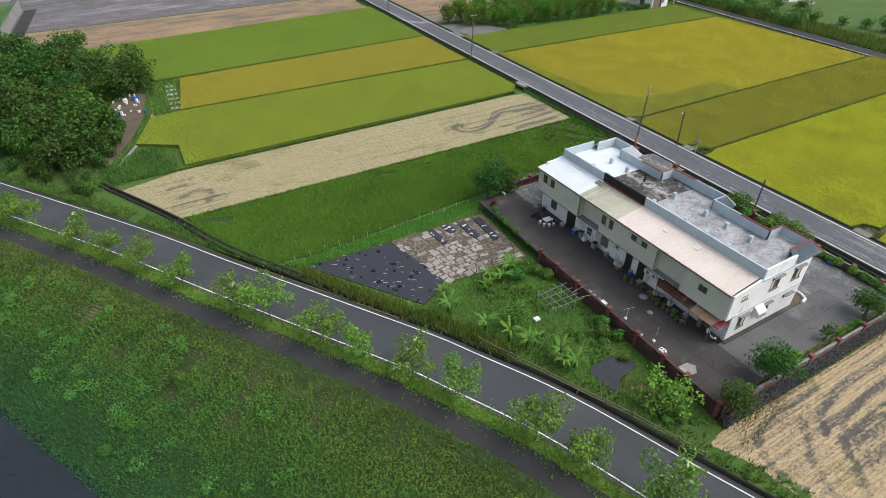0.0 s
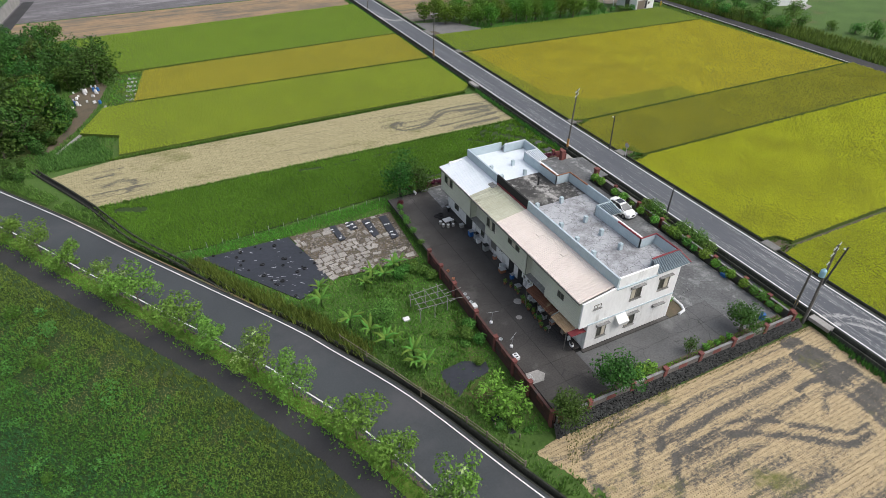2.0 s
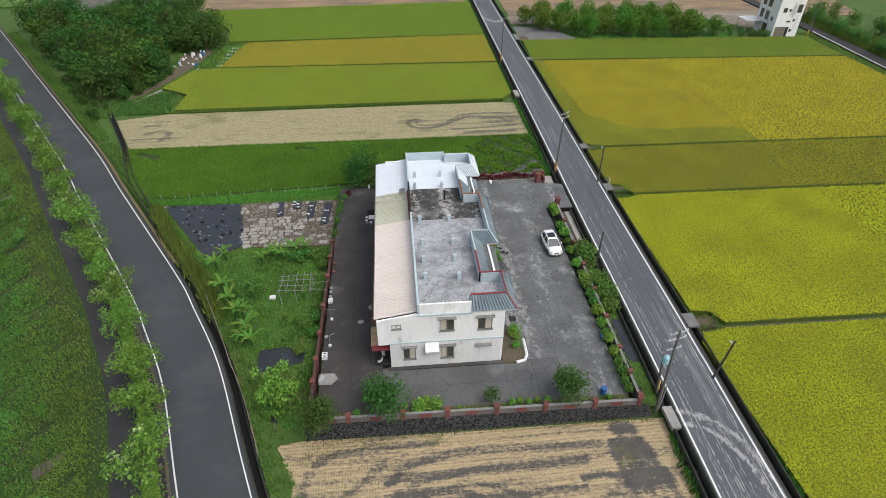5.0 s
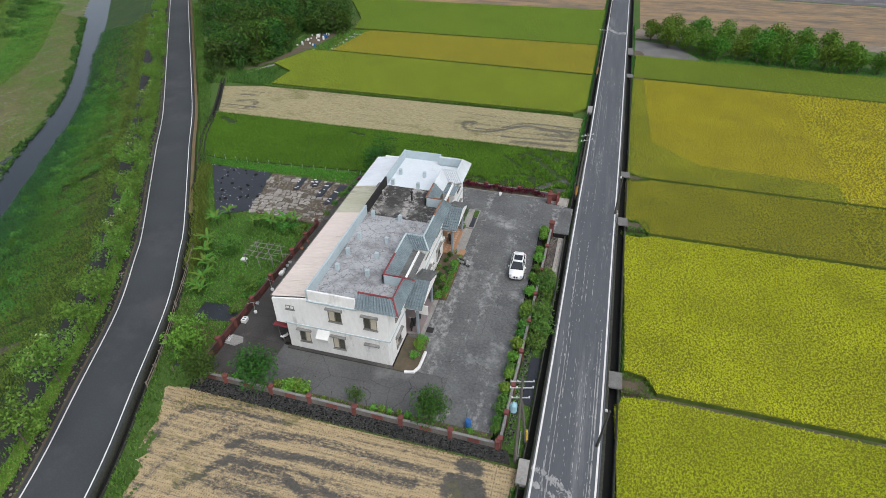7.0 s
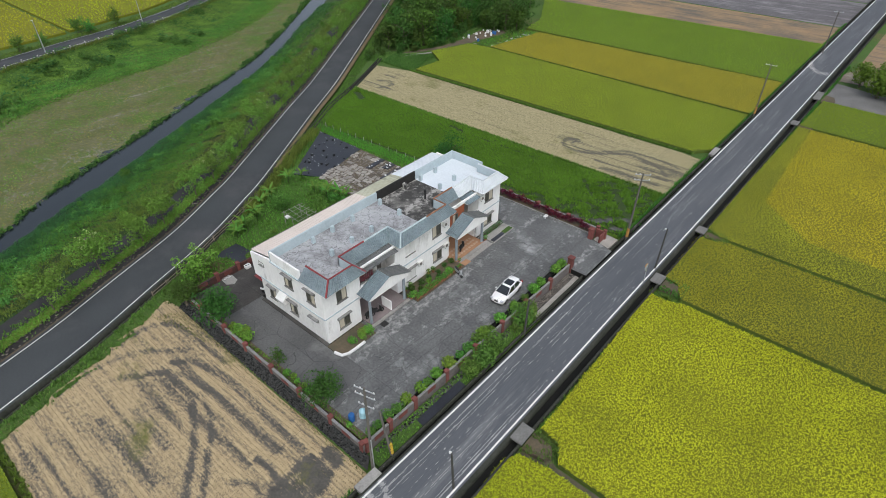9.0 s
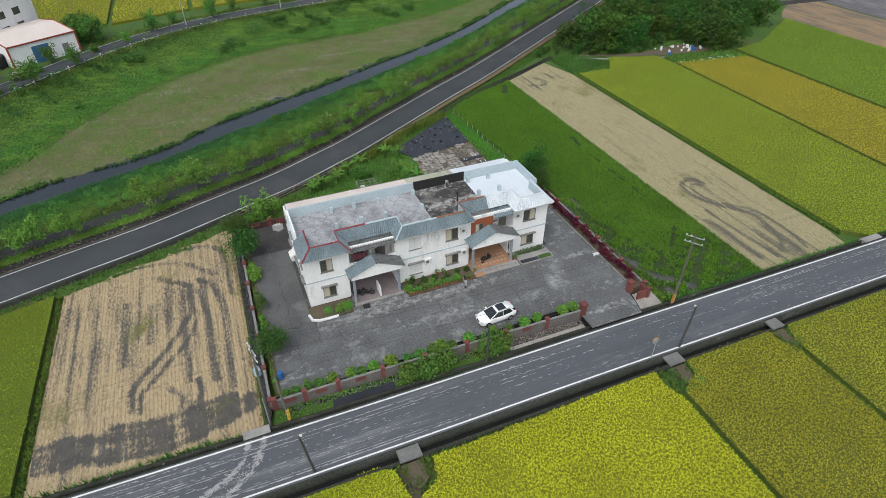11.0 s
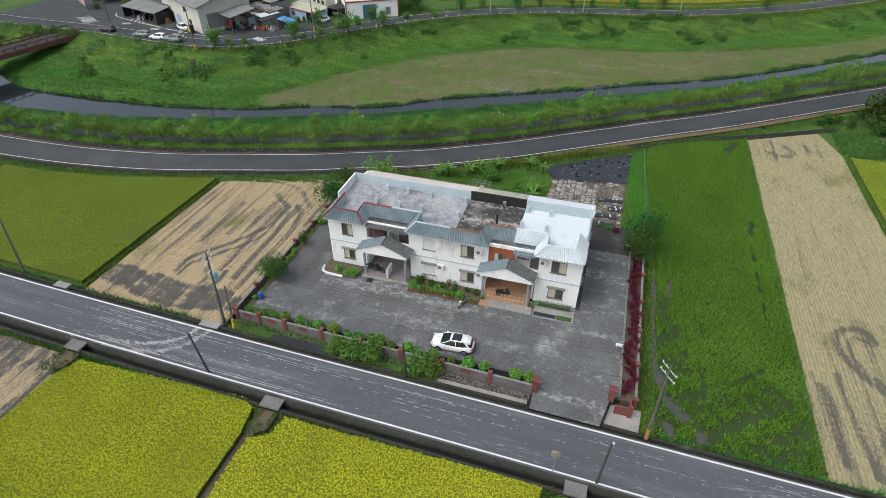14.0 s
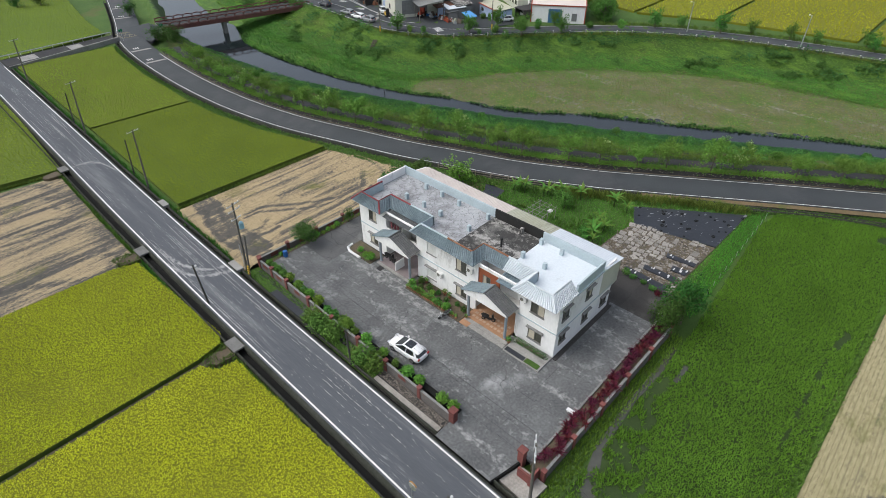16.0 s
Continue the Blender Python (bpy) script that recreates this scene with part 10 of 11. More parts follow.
def lean_roof(name, T, L, W, z0, za, zb, roof, label, posts=True, walls=None, edge=None):
    """An open shed: a sloping sheet on posts, with an optional back wall."""
    g = thing(name, label, "shed", *T(L / 2, W / 2), z0)
    q = quad(T, 0, L, 0, W)
    zz = (za, za, zb, zb)
    v = [(*p, z0 + h) for p, h in zip(q, zz)] + [(*p, z0 + h + 0.1) for p, h in zip(q, zz)]
    part("roof_sheet", Geo().add(v, [(3, 2, 1, 0), (4, 5, 6, 7), (0, 1, 5, 4), (1, 2, 6, 5), (2, 3, 7, 6), (3, 0, 4, 7)]), roof, g)
    if edge:
        part("roof_edge", Geo().tube([(*q[0], z0 + za + 0.05), (*q[1], z0 + za + 0.05)], 0.14, 5), edge, g)
    if posts:
        for u in np.linspace(0.3, L - 0.3, max(2, int(L / 4) + 1)):
            for w_, h in ((0.25, za), (W - 0.25, zb)):
                x_, y_ = T(u, w_)
                part("post", Geo().box(x_ - 0.07, x_ + 0.07, y_ - 0.07, y_ + 0.07, z0 - 0.3, z0 + h), M_frame, g)
    if walls:
        part("wall", Geo().prism(quad(T, 0.3, L - 0.3, W - 0.4, W - 0.25), z0 - 0.3, z0 + min(za, zb) - 0.03), walls, g)
        part("side_wall", Geo().prism(quad(T, 0.15, 0.3, 0.4, W - 0.42), z0 - 0.3, z0 + min(za, zb) - 0.03), walls, g)
        part("side_wall", Geo().prism(quad(T, L - 0.3, L - 0.15, 0.4, W - 0.42), z0 - 0.3, z0 + min(za, zb) - 0.03), walls, g)
    return g


Z9 = 0.9
# asphalt apron of the settlement, with painted marks
setting(Geo().prism([(-13, -40), (-13.5, -50), (-14, -80), (-16, -120), (-52, -120), (-36, -88), (-30, -78), (-45, -62), (-40, -36), (-40, -27), (-37, -22.5), (-28, -27), (-20, -34)], 0.4, 0.955).make("forecourt", M_asph_new), "dark asphalt forecourt and side road", "road")
for pts, w_ in (([(-28, -88), (-24.5, -84), (-20, -68), (-16.8, -50), (-18.4, -44)], 0.22), ([(-24, -80), (-18.4, -62)], 0.18)):
    c = curve(pts, 1.0)
    nn = normals(c)
    lay("road_line", [np.c_[c - nn * w_ / 2, np.full(len(c), 0.975)], np.c_[c + nn * w_ / 2, np.full(len(c), 0.975)]], M_line, "white painted line on the forecourt", "road line")
T = oriented(-19.0, -36.4, math.radians(64))
for k in range(5):
    setting(Geo().prism(quad(T, -0.2 + 0.75 * k, 0.2 + 0.75 * k, -1.0, 1.0), 0.96, 0.978).make("road_mark", M_line), "white striped road mark", "road marking")
for x, y in ((-18.6, -58.8), (-13.8, -55.0)):
    T = oriented(x, y, math.radians(30))
    setting(Geo().prism(quad(T, -2.2, 2.2, -0.5, 0.5), 0.96, 0.978).make("road_mark", M_conc), "worn grey painted bar across the lane", "road marking")
for x, y in ((-20.0, -77.5), (-18.0, -66.5), (-13.2, -60.2)):
    T = oriented(x, y, math.radians(-75))
    for k in range(3):
        setting(Geo().prism(quad(T, -1.2, 1.2, -0.6 + 0.5 * k, -0.4 + 0.5 * k), 0.96, 0.978).make("road_mark", M_line), "white painted road lettering", "road marking")
T = oriented(-19.8, -90.6, math.radians(60))
for k in range(-3, 4):
    for sgn in (-1, 1):
        x0, y0 = T(1.1 * k - 1.3 * sgn, -1.7)
        x1, y1 = T(1.1 * k + 1.3 * sgn, 1.7)
        c = np.array([(x0, y0), (x1, y1)])
        setting(Geo().tube([(x0, y0, 0.958), (x1, y1, 0.958)], 0.04 if sgn > 0 else 0.037, 4).make("road_mark", M_line), "yellow hatching of a box junction", "road marking")
# cream warehouse
T = oriented(-16.5, -52.5, math.radians(-119))
wh = gable(oriented(-28.4, -71.2, math.radians(62)), 22.5, 14.5, Z9, 6.8, 8.8, M_cream, M_roofg, "large cream warehouse with a shallow grey gable roof", 0.9)
TW = oriented(-28.4, -71.2, math.radians(62))
for u, zz in ((15.8, 1.4), (13.6, 4.1)):
    opening(wh, TW, u, u + 1.4, -0.03, Z9 + zz, Z9 + zz + 1.3, M_dark)
opening(wh, TW, 3.0, 6.4, -0.03, Z9 - 0.1, Z9 + 2.8, M_dark, "doorway")
opening(wh, TW, 8.2, 11.0, -0.03, Z9 - 0.1, Z9 + 2.6, M_bluewall, "shutter")
side_opening(wh, TW, 22.52, 2.0, 9.5, Z9 + 0.9, Z9 + 4.6, M_roofg, "shutter")
lean_roof("canopy", oriented(-23.4, -51.2, math.radians(62)), 9.2, 7.5, Z9, 4.3, 5.4, M_roofg, "grey lean-to canopy beside the warehouse")
lean_roof("open_shed", oriented(-25.0, -83.0, math.radians(74)), 15.5, 6.0, Z9, 3.0, 3.9, M_roofg, "open shed with an old ribbed roof over parked machines", True, M_dark)
lean_roof("open_shed", oriented(-29.6, -80.0, math.radians(74)), 13, 5.5, Z9, 4.0, 3.2, M_roofdark, "dark flat roofed shed beside the forecourt", True, M_dark)
# low sheds with sheet roofs
for x, y, a, L, W_, za, zb, m, lab in ((-28.0, -47.0, 62, 5.0, 5.5, 2.8, 3.2, M_rustsheet, "rusty sheet roof of a farm shed"), (-29.2, -44.0, 60, 6.2, 5.5, 3.0, 3.3, M_whitesheet, "pale sheet roof of a farm shed"), (-27.4, -41.4, 60, 3.4, 3.4, 2.2, 2.6, M_roofg, "grey tarpaulin roof of a store"),
                                        (-27.6, -35.0, 62, 6.0, 2.4, 2.6, 2.9, M_roofb, "bright blue sheet roof of a small shed"), (-35.0, -48.5, 60, 12.0, 5.0, 3.4, 3.8, M_roofdark, "dark sheet roof of a farm shed"), (-40.5, -52, 60, 14.0, 6.5, 4.8, 5.6, M_roofg, "old grey sheet roof of a workshop"), (-47, -58, 60, 12.0, 6.0, 5.2, 5.8, M_tansheet, "brown sheet roof of a workshop"), (-36, -60.5, 62, 9.0, 6.0, 5.0, 5.6, M_roofdark, "dark sheet roof behind the warehouse")):
    lean_roof("farm_shed", oriented(x, y, math.radians(a)), L, W_, Z9, za, zb, m, lab, True, M_bluewall if m is M_rustsheet else M_roofg)
# blue shed with a red-edged tan roof
bs = lean_roof("blue_shed", oriented(-38.6, -39.0, math.radians(68)), 12.5, 5.2, Z9, 2.9, 3.4, M_greensheet, "pale blue shed with a red-edged tan roof", False, M_bluewall, M_roadred)
TB = oriented(-38.6, -39.0, math.radians(68))
part("front_wall", Geo().prism(quad(TB, 0.3, 9.0, 0.25, 0.4), Z9 - 0.3, Z9 + 2.88), M_bluewall, bs)
opening(bs, TB, 3.0, 4.2, 0.22, Z9 + 1.2, Z9 + 2.1, M_glass)
lean_roof("carport", oriented(-42.6, -28.2, math.radians(72)), 4.6, 5.5, Z9, 2.4, 2.5, M_dark, "dark green-black carport tent", True, M_dark)
# white block of flats with tan pilasters
TF = oriented(-49.8, -27.6, math.radians(-122))
fl = thing("apartment_building", "white apartment block with tan pilasters and dark windows", "building", *TF(15, -8), Z9)
part("wall", Geo().prism(quad(TF, 0, 30, -18, 0), Z9 - 0.4, Z9 + 13.2), M_wall, fl)
part("roof", Geo().prism(quad(TF, 0.3, 29.7, -17.7, -0.3), Z9 + 13.0, Z9 + 13.3), M_roofg, fl)
for z in (3.2, 6.4, 9.6):
    for u in (5.4, 9.2, 13.0, 17.0, 21.0, 25.0):
        wn_ = part("window", Geo().prism(quad(TF, u, u + 1.3, -0.02, 0.05), Z9 + z + 0.7, Z9 + z + 1.9), M_glass, fl)
for u in (7.6, 11.4, 15.2, 19.2, 23.2, 27.2):
    part("pilaster", Geo().prism(quad(TF, u, u + 0.9, 0.0, 0.12), Z9 + 3.0, Z9 + 12.6), M_tansheet, fl)
part("stripe", Geo().prism(quad(TF, -0.06, 0.9, -0.9, 0.06), Z9, Z9 + 13.2), M_roofdark, fl)
for z in (3.2, 6.4, 9.6):
    for v in (-4.2, -9.0, -13.5):
        part("window", Geo().prism(quad(TF, -0.06, 0.02, v, v + 2.0), Z9 + z + 0.5, Z9 + z + 2.0), M_glass, fl)
part("annex", Geo().prism(quad(TF, 2, 26, 0.14, 3.2), Z9 - 0.3, Z9 + 2.9), M_cream, fl)
for k in range(9):
    part("window", Geo().prism(quad(TF, 3 + 2.4 * k, 4.4 + 2.4 * k, 3.2, 3.27), Z9 + 1.4, Z9 + 2.5), M_glass, fl)
# white shed with red trim and a blue door
TS = oriented(-41.4, -21.2, math.radians(123))
ws = gable(TS, 14.5, 16.0, Z9, 4.6, 5.6, M_wall, M_pinksheet, "white metal shed with red trim and a blue door", 0.15, "metal_shed", M_roadred)
part("corner_trim", Geo().prism(quad(TS, -0.22, 0.05, -0.22, 0.05), Z9 - 0.3, Z9 + 4.6), M_roadred, ws)
part("corner_trim", Geo().prism(quad(TS, 14.45, 14.72, -0.22, 0.05), Z9 - 0.3, Z9 + 4.6), M_roadred, ws)
part("eaves_trim", Geo().prism(quad(TS, 0.07, 14.43, -0.22, -0.02), Z9 + 4.4, Z9 + 4.7), M_roadred, ws)
opening(ws, TS, 4.6, 8.2, -0.03, Z9 - 0.1, Z9 + 3.6, M_bluedoor, "door")
opening(ws, TS, 11.0, 12.4, -0.03, Z9 + 0.6, Z9 + 2.6, M_roofg, "vent")
side_opening(ws, TS, -0.04, 4.0, 5.2, Z9 + 1.2, Z9 + 2.4, M_roofg, "window")
# machines and clutter
tr = thing("tractor", "red farm tractor parked under the canopy", "tractor", -24.6, -47.4, Z9)
TR = oriented(-24.6, -47.4, math.radians(20))
part("hood", Geo().prism(quad(TR, 0.2, 1.9, -0.4, 0.4), Z9 + 0.8, Z9 + 1.5), M_roadred, tr)
part("cab", Geo().prism(quad(TR, -1.2, 0.15, -0.6, 0.6), Z9 + 0.8, Z9 + 2.4), M_roadred, tr)
for u, v, r in ((-0.9, -0.8, 0.7), (-0.9, 0.8, 0.7), (1.4, -0.65, 0.45), (1.4, 0.65, 0.45)):
    a, b = TR(u, v - 0.15), TR(u, v + 0.15)
    part("wheel", Geo().tube([(*a, Z9 + r), (*b, Z9 + r)], r, 12), M_tyre, tr)
fk = thing("forklift", "yellow forklift beside the warehouse", "forklift", -17.6, -54.6, Z9)
TK = oriented(-17.6, -54.6, math.radians(62))
part("body", Geo().prism(quad(TK, -1.1, 0.7, -0.55, 0.55), Z9 + 0.35, Z9 + 1.25), M_yellow, fk)
part("guard", Geo().prism(quad(TK, -0.7, 0.6, -0.5, 0.5), Z9 + 2.0, Z9 + 2.1), M_dark, fk)
part("mast", Geo().prism(quad(TK, 0.75, 0.95, -0.45, 0.45), Z9 + 0.1, Z9 + 2.3), M_dark, fk)
for u, v in ((-0.6, -0.5), (-0.6, 0.5), (0.5, -0.5), (0.5, 0.5)):
    x_, y_ = TK(u, v)
    part("pillar", Geo().box(x_ - 0.04, x_ + 0.04, y_ - 0.04, y_ + 0.04, Z9 + 1.2, Z9 + 2.0), M_dark, fk)
    a, b = TK(u, v - 0.12), TK(u, v + 0.12)
    part("wheel", Geo().tube([(*a, Z9 + 0.3), (*b, Z9 + 0.3)], 0.3, 10), M_tyre, fk)
bm_ = thing("girder_stack", "stack of orange-red steel girders beside the road", "girders", -26.6, -39.9, Z9)
for k in range(7):
    T = oriented(-27.6 + 0.35 * (k % 4), -42.4, math.radians(70 + (k % 3) * 4))
    part("girder", Geo().prism(quad(T, 0, 5.2, 0, 0.28), Z9 + 0.02 + 0.45 * (k // 4), Z9 + 0.42 + 0.45 * (k // 4)), M_roadred if k % 2 else M_orange, bm_)
for k in range(46):
    x, y = -25.2 - 5.0 * rg.random(), -49 + 14.5 * rg.random()
    m = [M_rust, M_blue, M_steel, M_roadred, M_plastic, M_wood, M_dark, M_greensheet][k % 8]
    s_ = 0.35 + 0.6 * rg.random()
    T = oriented(x, y, 3 * rg.random())
    h = 0.4 + 0.9 * rg.random()
    tagged(Geo().prism(quad(T, -s_, s_, -0.4 * s_, 0.5 * s_), Z9 - 0.2, Z9 + h * 0.6).prism(quad(T, -s_ * 0.6, s_ * 0.4, -0.3 * s_, 0.3 * s_), Z9 + h * 0.6, Z9 + h).make("scrap_machine", m), "scrap machine parts heaped before the sheds", "scrap", "scrap before the sheds")
for k in range(16):
    x, y = T0 = oriented(-24.5, -81, math.radians(74))(14 * rg.random(), 0.8 + 3.6 * rg.random())
    T = oriented(x, y, 3 * rg.random())
    s_ = 0.5 + 0.5 * rg.random()
    tagged(Geo().prism(quad(T, -s_, s_, -0.4 * s_, 0.5 * s_), Z9 - 0.2, Z9 + 0.7).prism(quad(T, -s_ * 0.6, s_ * 0.4, -0.3 * s_, 0.3 * s_), Z9 + 0.7, Z9 + 1.2).make("scrap_machine", [M_dark, M_rust, M_steel][k % 3]), "machine stored under the open shed", "machine", "machines under the shed")
# hoarding at the road junction
sg = thing("hoarding", "pale advertising board with unreadable print on two posts", "sign", -28, -99, Z9)
T = oriented(-31.4, -104.3, math.radians(56))
part("board", Geo().prism(quad(T, 0, 8.5, -0.08, 0.08), Z9 + 1.6, Z9 + 4.6), M_pinksheet, sg)
for u in (1.0, 7.5):
    part("post", Geo().prism(quad(T, u, u + 0.15, 0.09, 0.24), Z9 - 0.3, Z9 + 4.4), M_frame, sg)
part("print_bar", Geo().prism(quad(T, 0.6, 7.9, -0.12, -0.085), Z9 + 2.0, Z9 + 2.5), M_roadred, sg)
part("print_bar", Geo().prism(quad(T, 0.6, 6.4, -0.12, -0.085), Z9 + 3.1, Z9 + 3.6), M_roadred, sg)
# parked cars
M_carsilver = shader("silver_car_paint", (0.32, 0.33, 0.34), 0.3, (0.28, 0.29, 0.3), 0.5, 4.0, bump=0.0, metal=0.4)
M_cardark = shader("dark_car_paint", (0.035, 0.04, 0.05), 0.25, (0.03, 0.034, 0.042), 0.5, 4.0, bump=0.0, spec=0.6)
FARCARS = (("white hatchback parked on the far road", M_carw, -36.8, -26.6, 60), ("white car parked by the warehouse", M_carw, -20.0, -59.0, 152), ("dark saloon car parked at the kerb", M_cardark, -12.6, -77, 2), ("grey estate car parked at the kerb", M_carsilver, -11.6, -65, 4), ("white saloon car parked at the kerb", M_carw, -11.0, -59.6, 4), ("silver van parked at the kerb", M_carsilver, -10.4, -54.4, 3), ("white car under the carport", M_carw, -44.8, -26.2, 150), ("dark car under the open shed", M_cardark, -27.5, -74, 160))
for lab, paint, x, y, a in FARCARS:
    c = car(lab, paint, True, False)
    c.matrix_basis = pose(x, y, 0.965, 0, 0, a)
    if "van" in lab:
        c.scale = (1.0, 1.0, 1.2)
# hedges and trees round the settlement
place(copy_thing(big, big.matrix_basis), [(-40, -84), (-46, -80), (-44, -90), (-52, -84), (-58, -74), (-50, -70), (-62, -62), (-72, -56), (-38, -100), (-44, -108)], rg, 0.8, 0.8, 1.25)
hb2 = make_shrub(65, 1.0, 420, 0.3, L_mid, "rough green bush by the sheds", "bush", 0.9, "bush")
place(hb2, [(-34.5, -33), (-36, -31.2), (-33, -41), (-32, -43.5), (-36.5, -27.6), (-45, -22.8), (-39.5, -17.5), (-37, -16), (-47, -6), (-23, -24.5), (-26, -22), (-14.2, -36.5), (-36, -92), (-40, -94), (-30, -97)], rg, 0.8, 0.6, 1.2)

# ---- bridge and road junction ----
M_bridge = shader("bridge_red_brown", (0.16, 0.065, 0.055), 0.7, (0.11, 0.05, 0.045), 0.8, 5.0, bump=0.15)
br = thing("bridge", "narrow road bridge with red-brown arched railings on a concrete pier", "bridge", 9, -93, 0)
A, B = np.array([30.5, -97.0]), np.array([-12.5, -87.0])
L = float(np.linalg.norm(B - A))
TBR = oriented(30.5, -97.0, math.atan2(B[1] - A[1], B[0] - A[0]))
part("deck", Geo().prism(quad(TBR, 0, L, -3.6, 3.6), -0.5, 0.3), M_conc, br)
part("roadway", Geo().prism(quad(TBR, 0, L, -3.0, 3.0), 0.31, 0.36), M_asph_path, br)
for sgn in (-1, 1):
    v = 3.45 * sgn
    part("girder", Geo().prism(quad(TBR, 0.1, L - 0.1, v - 0.12 + 0.16 * sgn, v + 0.12 + 0.16 * sgn), -0.6, 0.5), M_bridge, br)
    part("handrail", Geo().tube([(*TBR(0, v), 1.38), (*TBR(L, v), 1.38)], 0.09, 6), M_bridge, br)
    part("bottom_rail", Geo().tube([(*TBR(0, v), 0.62), (*TBR(L, v), 0.62)], 0.08, 6), M_bridge, br)
    nb = 17
    for k in range(nb):
        u0, u1 = L * k / nb, L * (k + 1) / nb
        arc = [(*TBR(u0 + (u1 - u0) * (0.5 - 0.5 * math.cos(a)), v), 0.6 + 0.95 * math.sin(a)) for a in np.linspace(0, math.pi, 9)]
        part("arch", Geo().tube(arc, 0.1, 6), M_bridge, br)
        part("baluster", Geo().tube([(*TBR(u0 + 0.05, v), 0.35), (*TBR(u0 + 0.05, v), 1.45)], 0.09, 6), M_bridge, br)
for u in (18.0,):
    part("pier", Geo().prism(quad(TBR, u - 0.5, u + 0.5, -1.2, 1.2), -5.5, -1.1), M_conc, br)
    part("pier_cap", Geo().prism(quad(TBR, u - 0.7, u + 0.7, -3.2, 3.2), -1.1, -0.5), M_conc, br)
for u in (0.5, L - 0.5):
    part("abutment", Geo().prism(quad(TBR, u - 0.5, u + 0.5, -3.7, 3.7), -4.0, -0.5), M_conc, br)
# aprons at the bridge ends and the crossing
def slope_quad(name, pts, mat, label, cat="road"):
    g = Geo().add(pts, [(0, 1, 2, 3)])
    g.add([(x, y, z - 0.6) for x, y, z in pts], [(3, 2, 1, 0)])
    me = g.mesh(name, mat)
    return setting(new(name, me), label, cat)


slope_quad("junction_apron", [(31.2, -101.4, 0.3), (37.6, -106, -0.985), (36.6, -88.5, -0.985), (29.6, -92.6, 0.3)], M_asph_new, "asphalt apron rising to the bridge")
slope_quad("junction_apron", [(-12.2, -92, 0.32), (-11.6, -82, 0.32), (-14, -81, 0.97), (-15, -94, 0.97)], M_asph_new, "asphalt apron at the end of the bridge")
slope_quad("side_road", [(41.2, -102.2, -0.98), (69.6, -97.6, 0.004), (70.0, -91.4, 0.004), (43.2, -96.2, -0.98)], M_asph_path, "narrow side road between two paddies")
tagged(Geo().prism([(41.8, -95.4), (69.8, -90.7), (69.8, -91.0), (41.8, -95.9)], -1.6, 0.0).make("side_wall", M_conc), "low concrete kerb of the side road", "kerb", kind="structure")
gr = thing("guard_rail", "low grey steel guard rail along the side road", "guard rail", 55, -99, -0.5)
part("beam", Geo().tube([(41.4, -102.6, -0.3), (69.4, -98.1, 0.7)], 0.14, 4), M_steel, gr)
for k in range(12):
    t = k / 11
    x, y, z = 41.4 + 28 * t, -102.6 + 4.5 * t, -0.98 + 0.98 * t
    part("post", Geo().box(x - 0.06, x + 0.06, y - 0.06, y + 0.06, z - 0.6, z + 0.75), M_steel, gr)
for a, b in ((0.32, 0.44), (0.72, 0.86)):
    P4 = [(41.6 + 28 * t, -102.2 + 4.6 * t + o * 6, -0.98 + 0.985 * t + 0.02) for t, o in ((a, 0.15), (b, 0.15), (b, 0.85), (a, 0.85))]
    setting(Geo().add(P4, [(0, 1, 2, 3)]).make("road_mark", M_conc), "worn white hatched patch on the side road", "road marking")
# yellow box and stop bars
M_boxy = shader("worn_yellow_paint", (0.42, 0.36, 0.2), 0.8, (0.3, 0.27, 0.17), 1.0, 6.0, bump=0.05)
for k in range(-3, 5):
    for sgn in (-1, 1):
        x0, y0, x1, y1 = 32.8 + 1.3 * k + 1.0, -102.0, 32.8 + 1.3 * k + 1.0 + 2.4 * sgn, -96.8
        q = [(x, y) for x, y in ((x0, y0), (x1, y1))]
        if 32.6 < min(x0, x1) and max(x0, x1) < 40.6:
            setting(Geo().tube([(x0, y0, BEND_Z + 0.03), (x1, y1, BEND_Z + 0.03)], 0.04 if sgn > 0 else 0.036, 4).make("road_mark", M_boxy), "yellow hatching of the box junction", "road marking")
for (ax, ay), (bx, by) in (((32.8, -102), (40.4, -102)), ((32.8, -96.8), (40.4, -96.8)), ((32.8, -102), (32.8, -96.8)), ((40.4, -102), (40.4, -96.8))):
    setting(Geo().tube([(ax, ay, BEND_Z + 0.03), (bx, by, BEND_Z + 0.03)], 0.05, 4).make("road_mark", M_boxy), "yellow border of the box junction", "road marking")
for s_ in (S_JCT + 7, S_JCT + 17, S_JCT - 28, S_JCT - 42):
    i = int(np.searchsorted(BEND_S, s_))
    t_ = np.array([BEND_N[i][1], -BEND_N[i][0]])
    a = BEND[i] + BEND_N[i] * 0.4
    b = BEND[i] + BEND_N[i] * 5.2
    setting(Geo().prism([tuple(a), tuple(a + t_ * 0.9), tuple(b + t_ * 0.9), tuple(b)][::-1], BEND_Z - 0.02, BEND_Z + 0.014).make("road_mark", M_conc), "worn pale bar across the road", "road marking")
    for k in range(3):
        a = BEND[i] + BEND_N[i] * (1.4 + 0.55 * k) - t_ * 1.2
        b = a - t_ * 1.3
        n_ = BEND_N[i] * 0.22
        setting(Geo().prism([tuple(a), tuple(a + n_), tuple(b + n_), tuple(b)], BEND_Z - 0.02, BEND_Z + 0.014).make("road_mark", M_line), "white painted road lettering", "road marking")
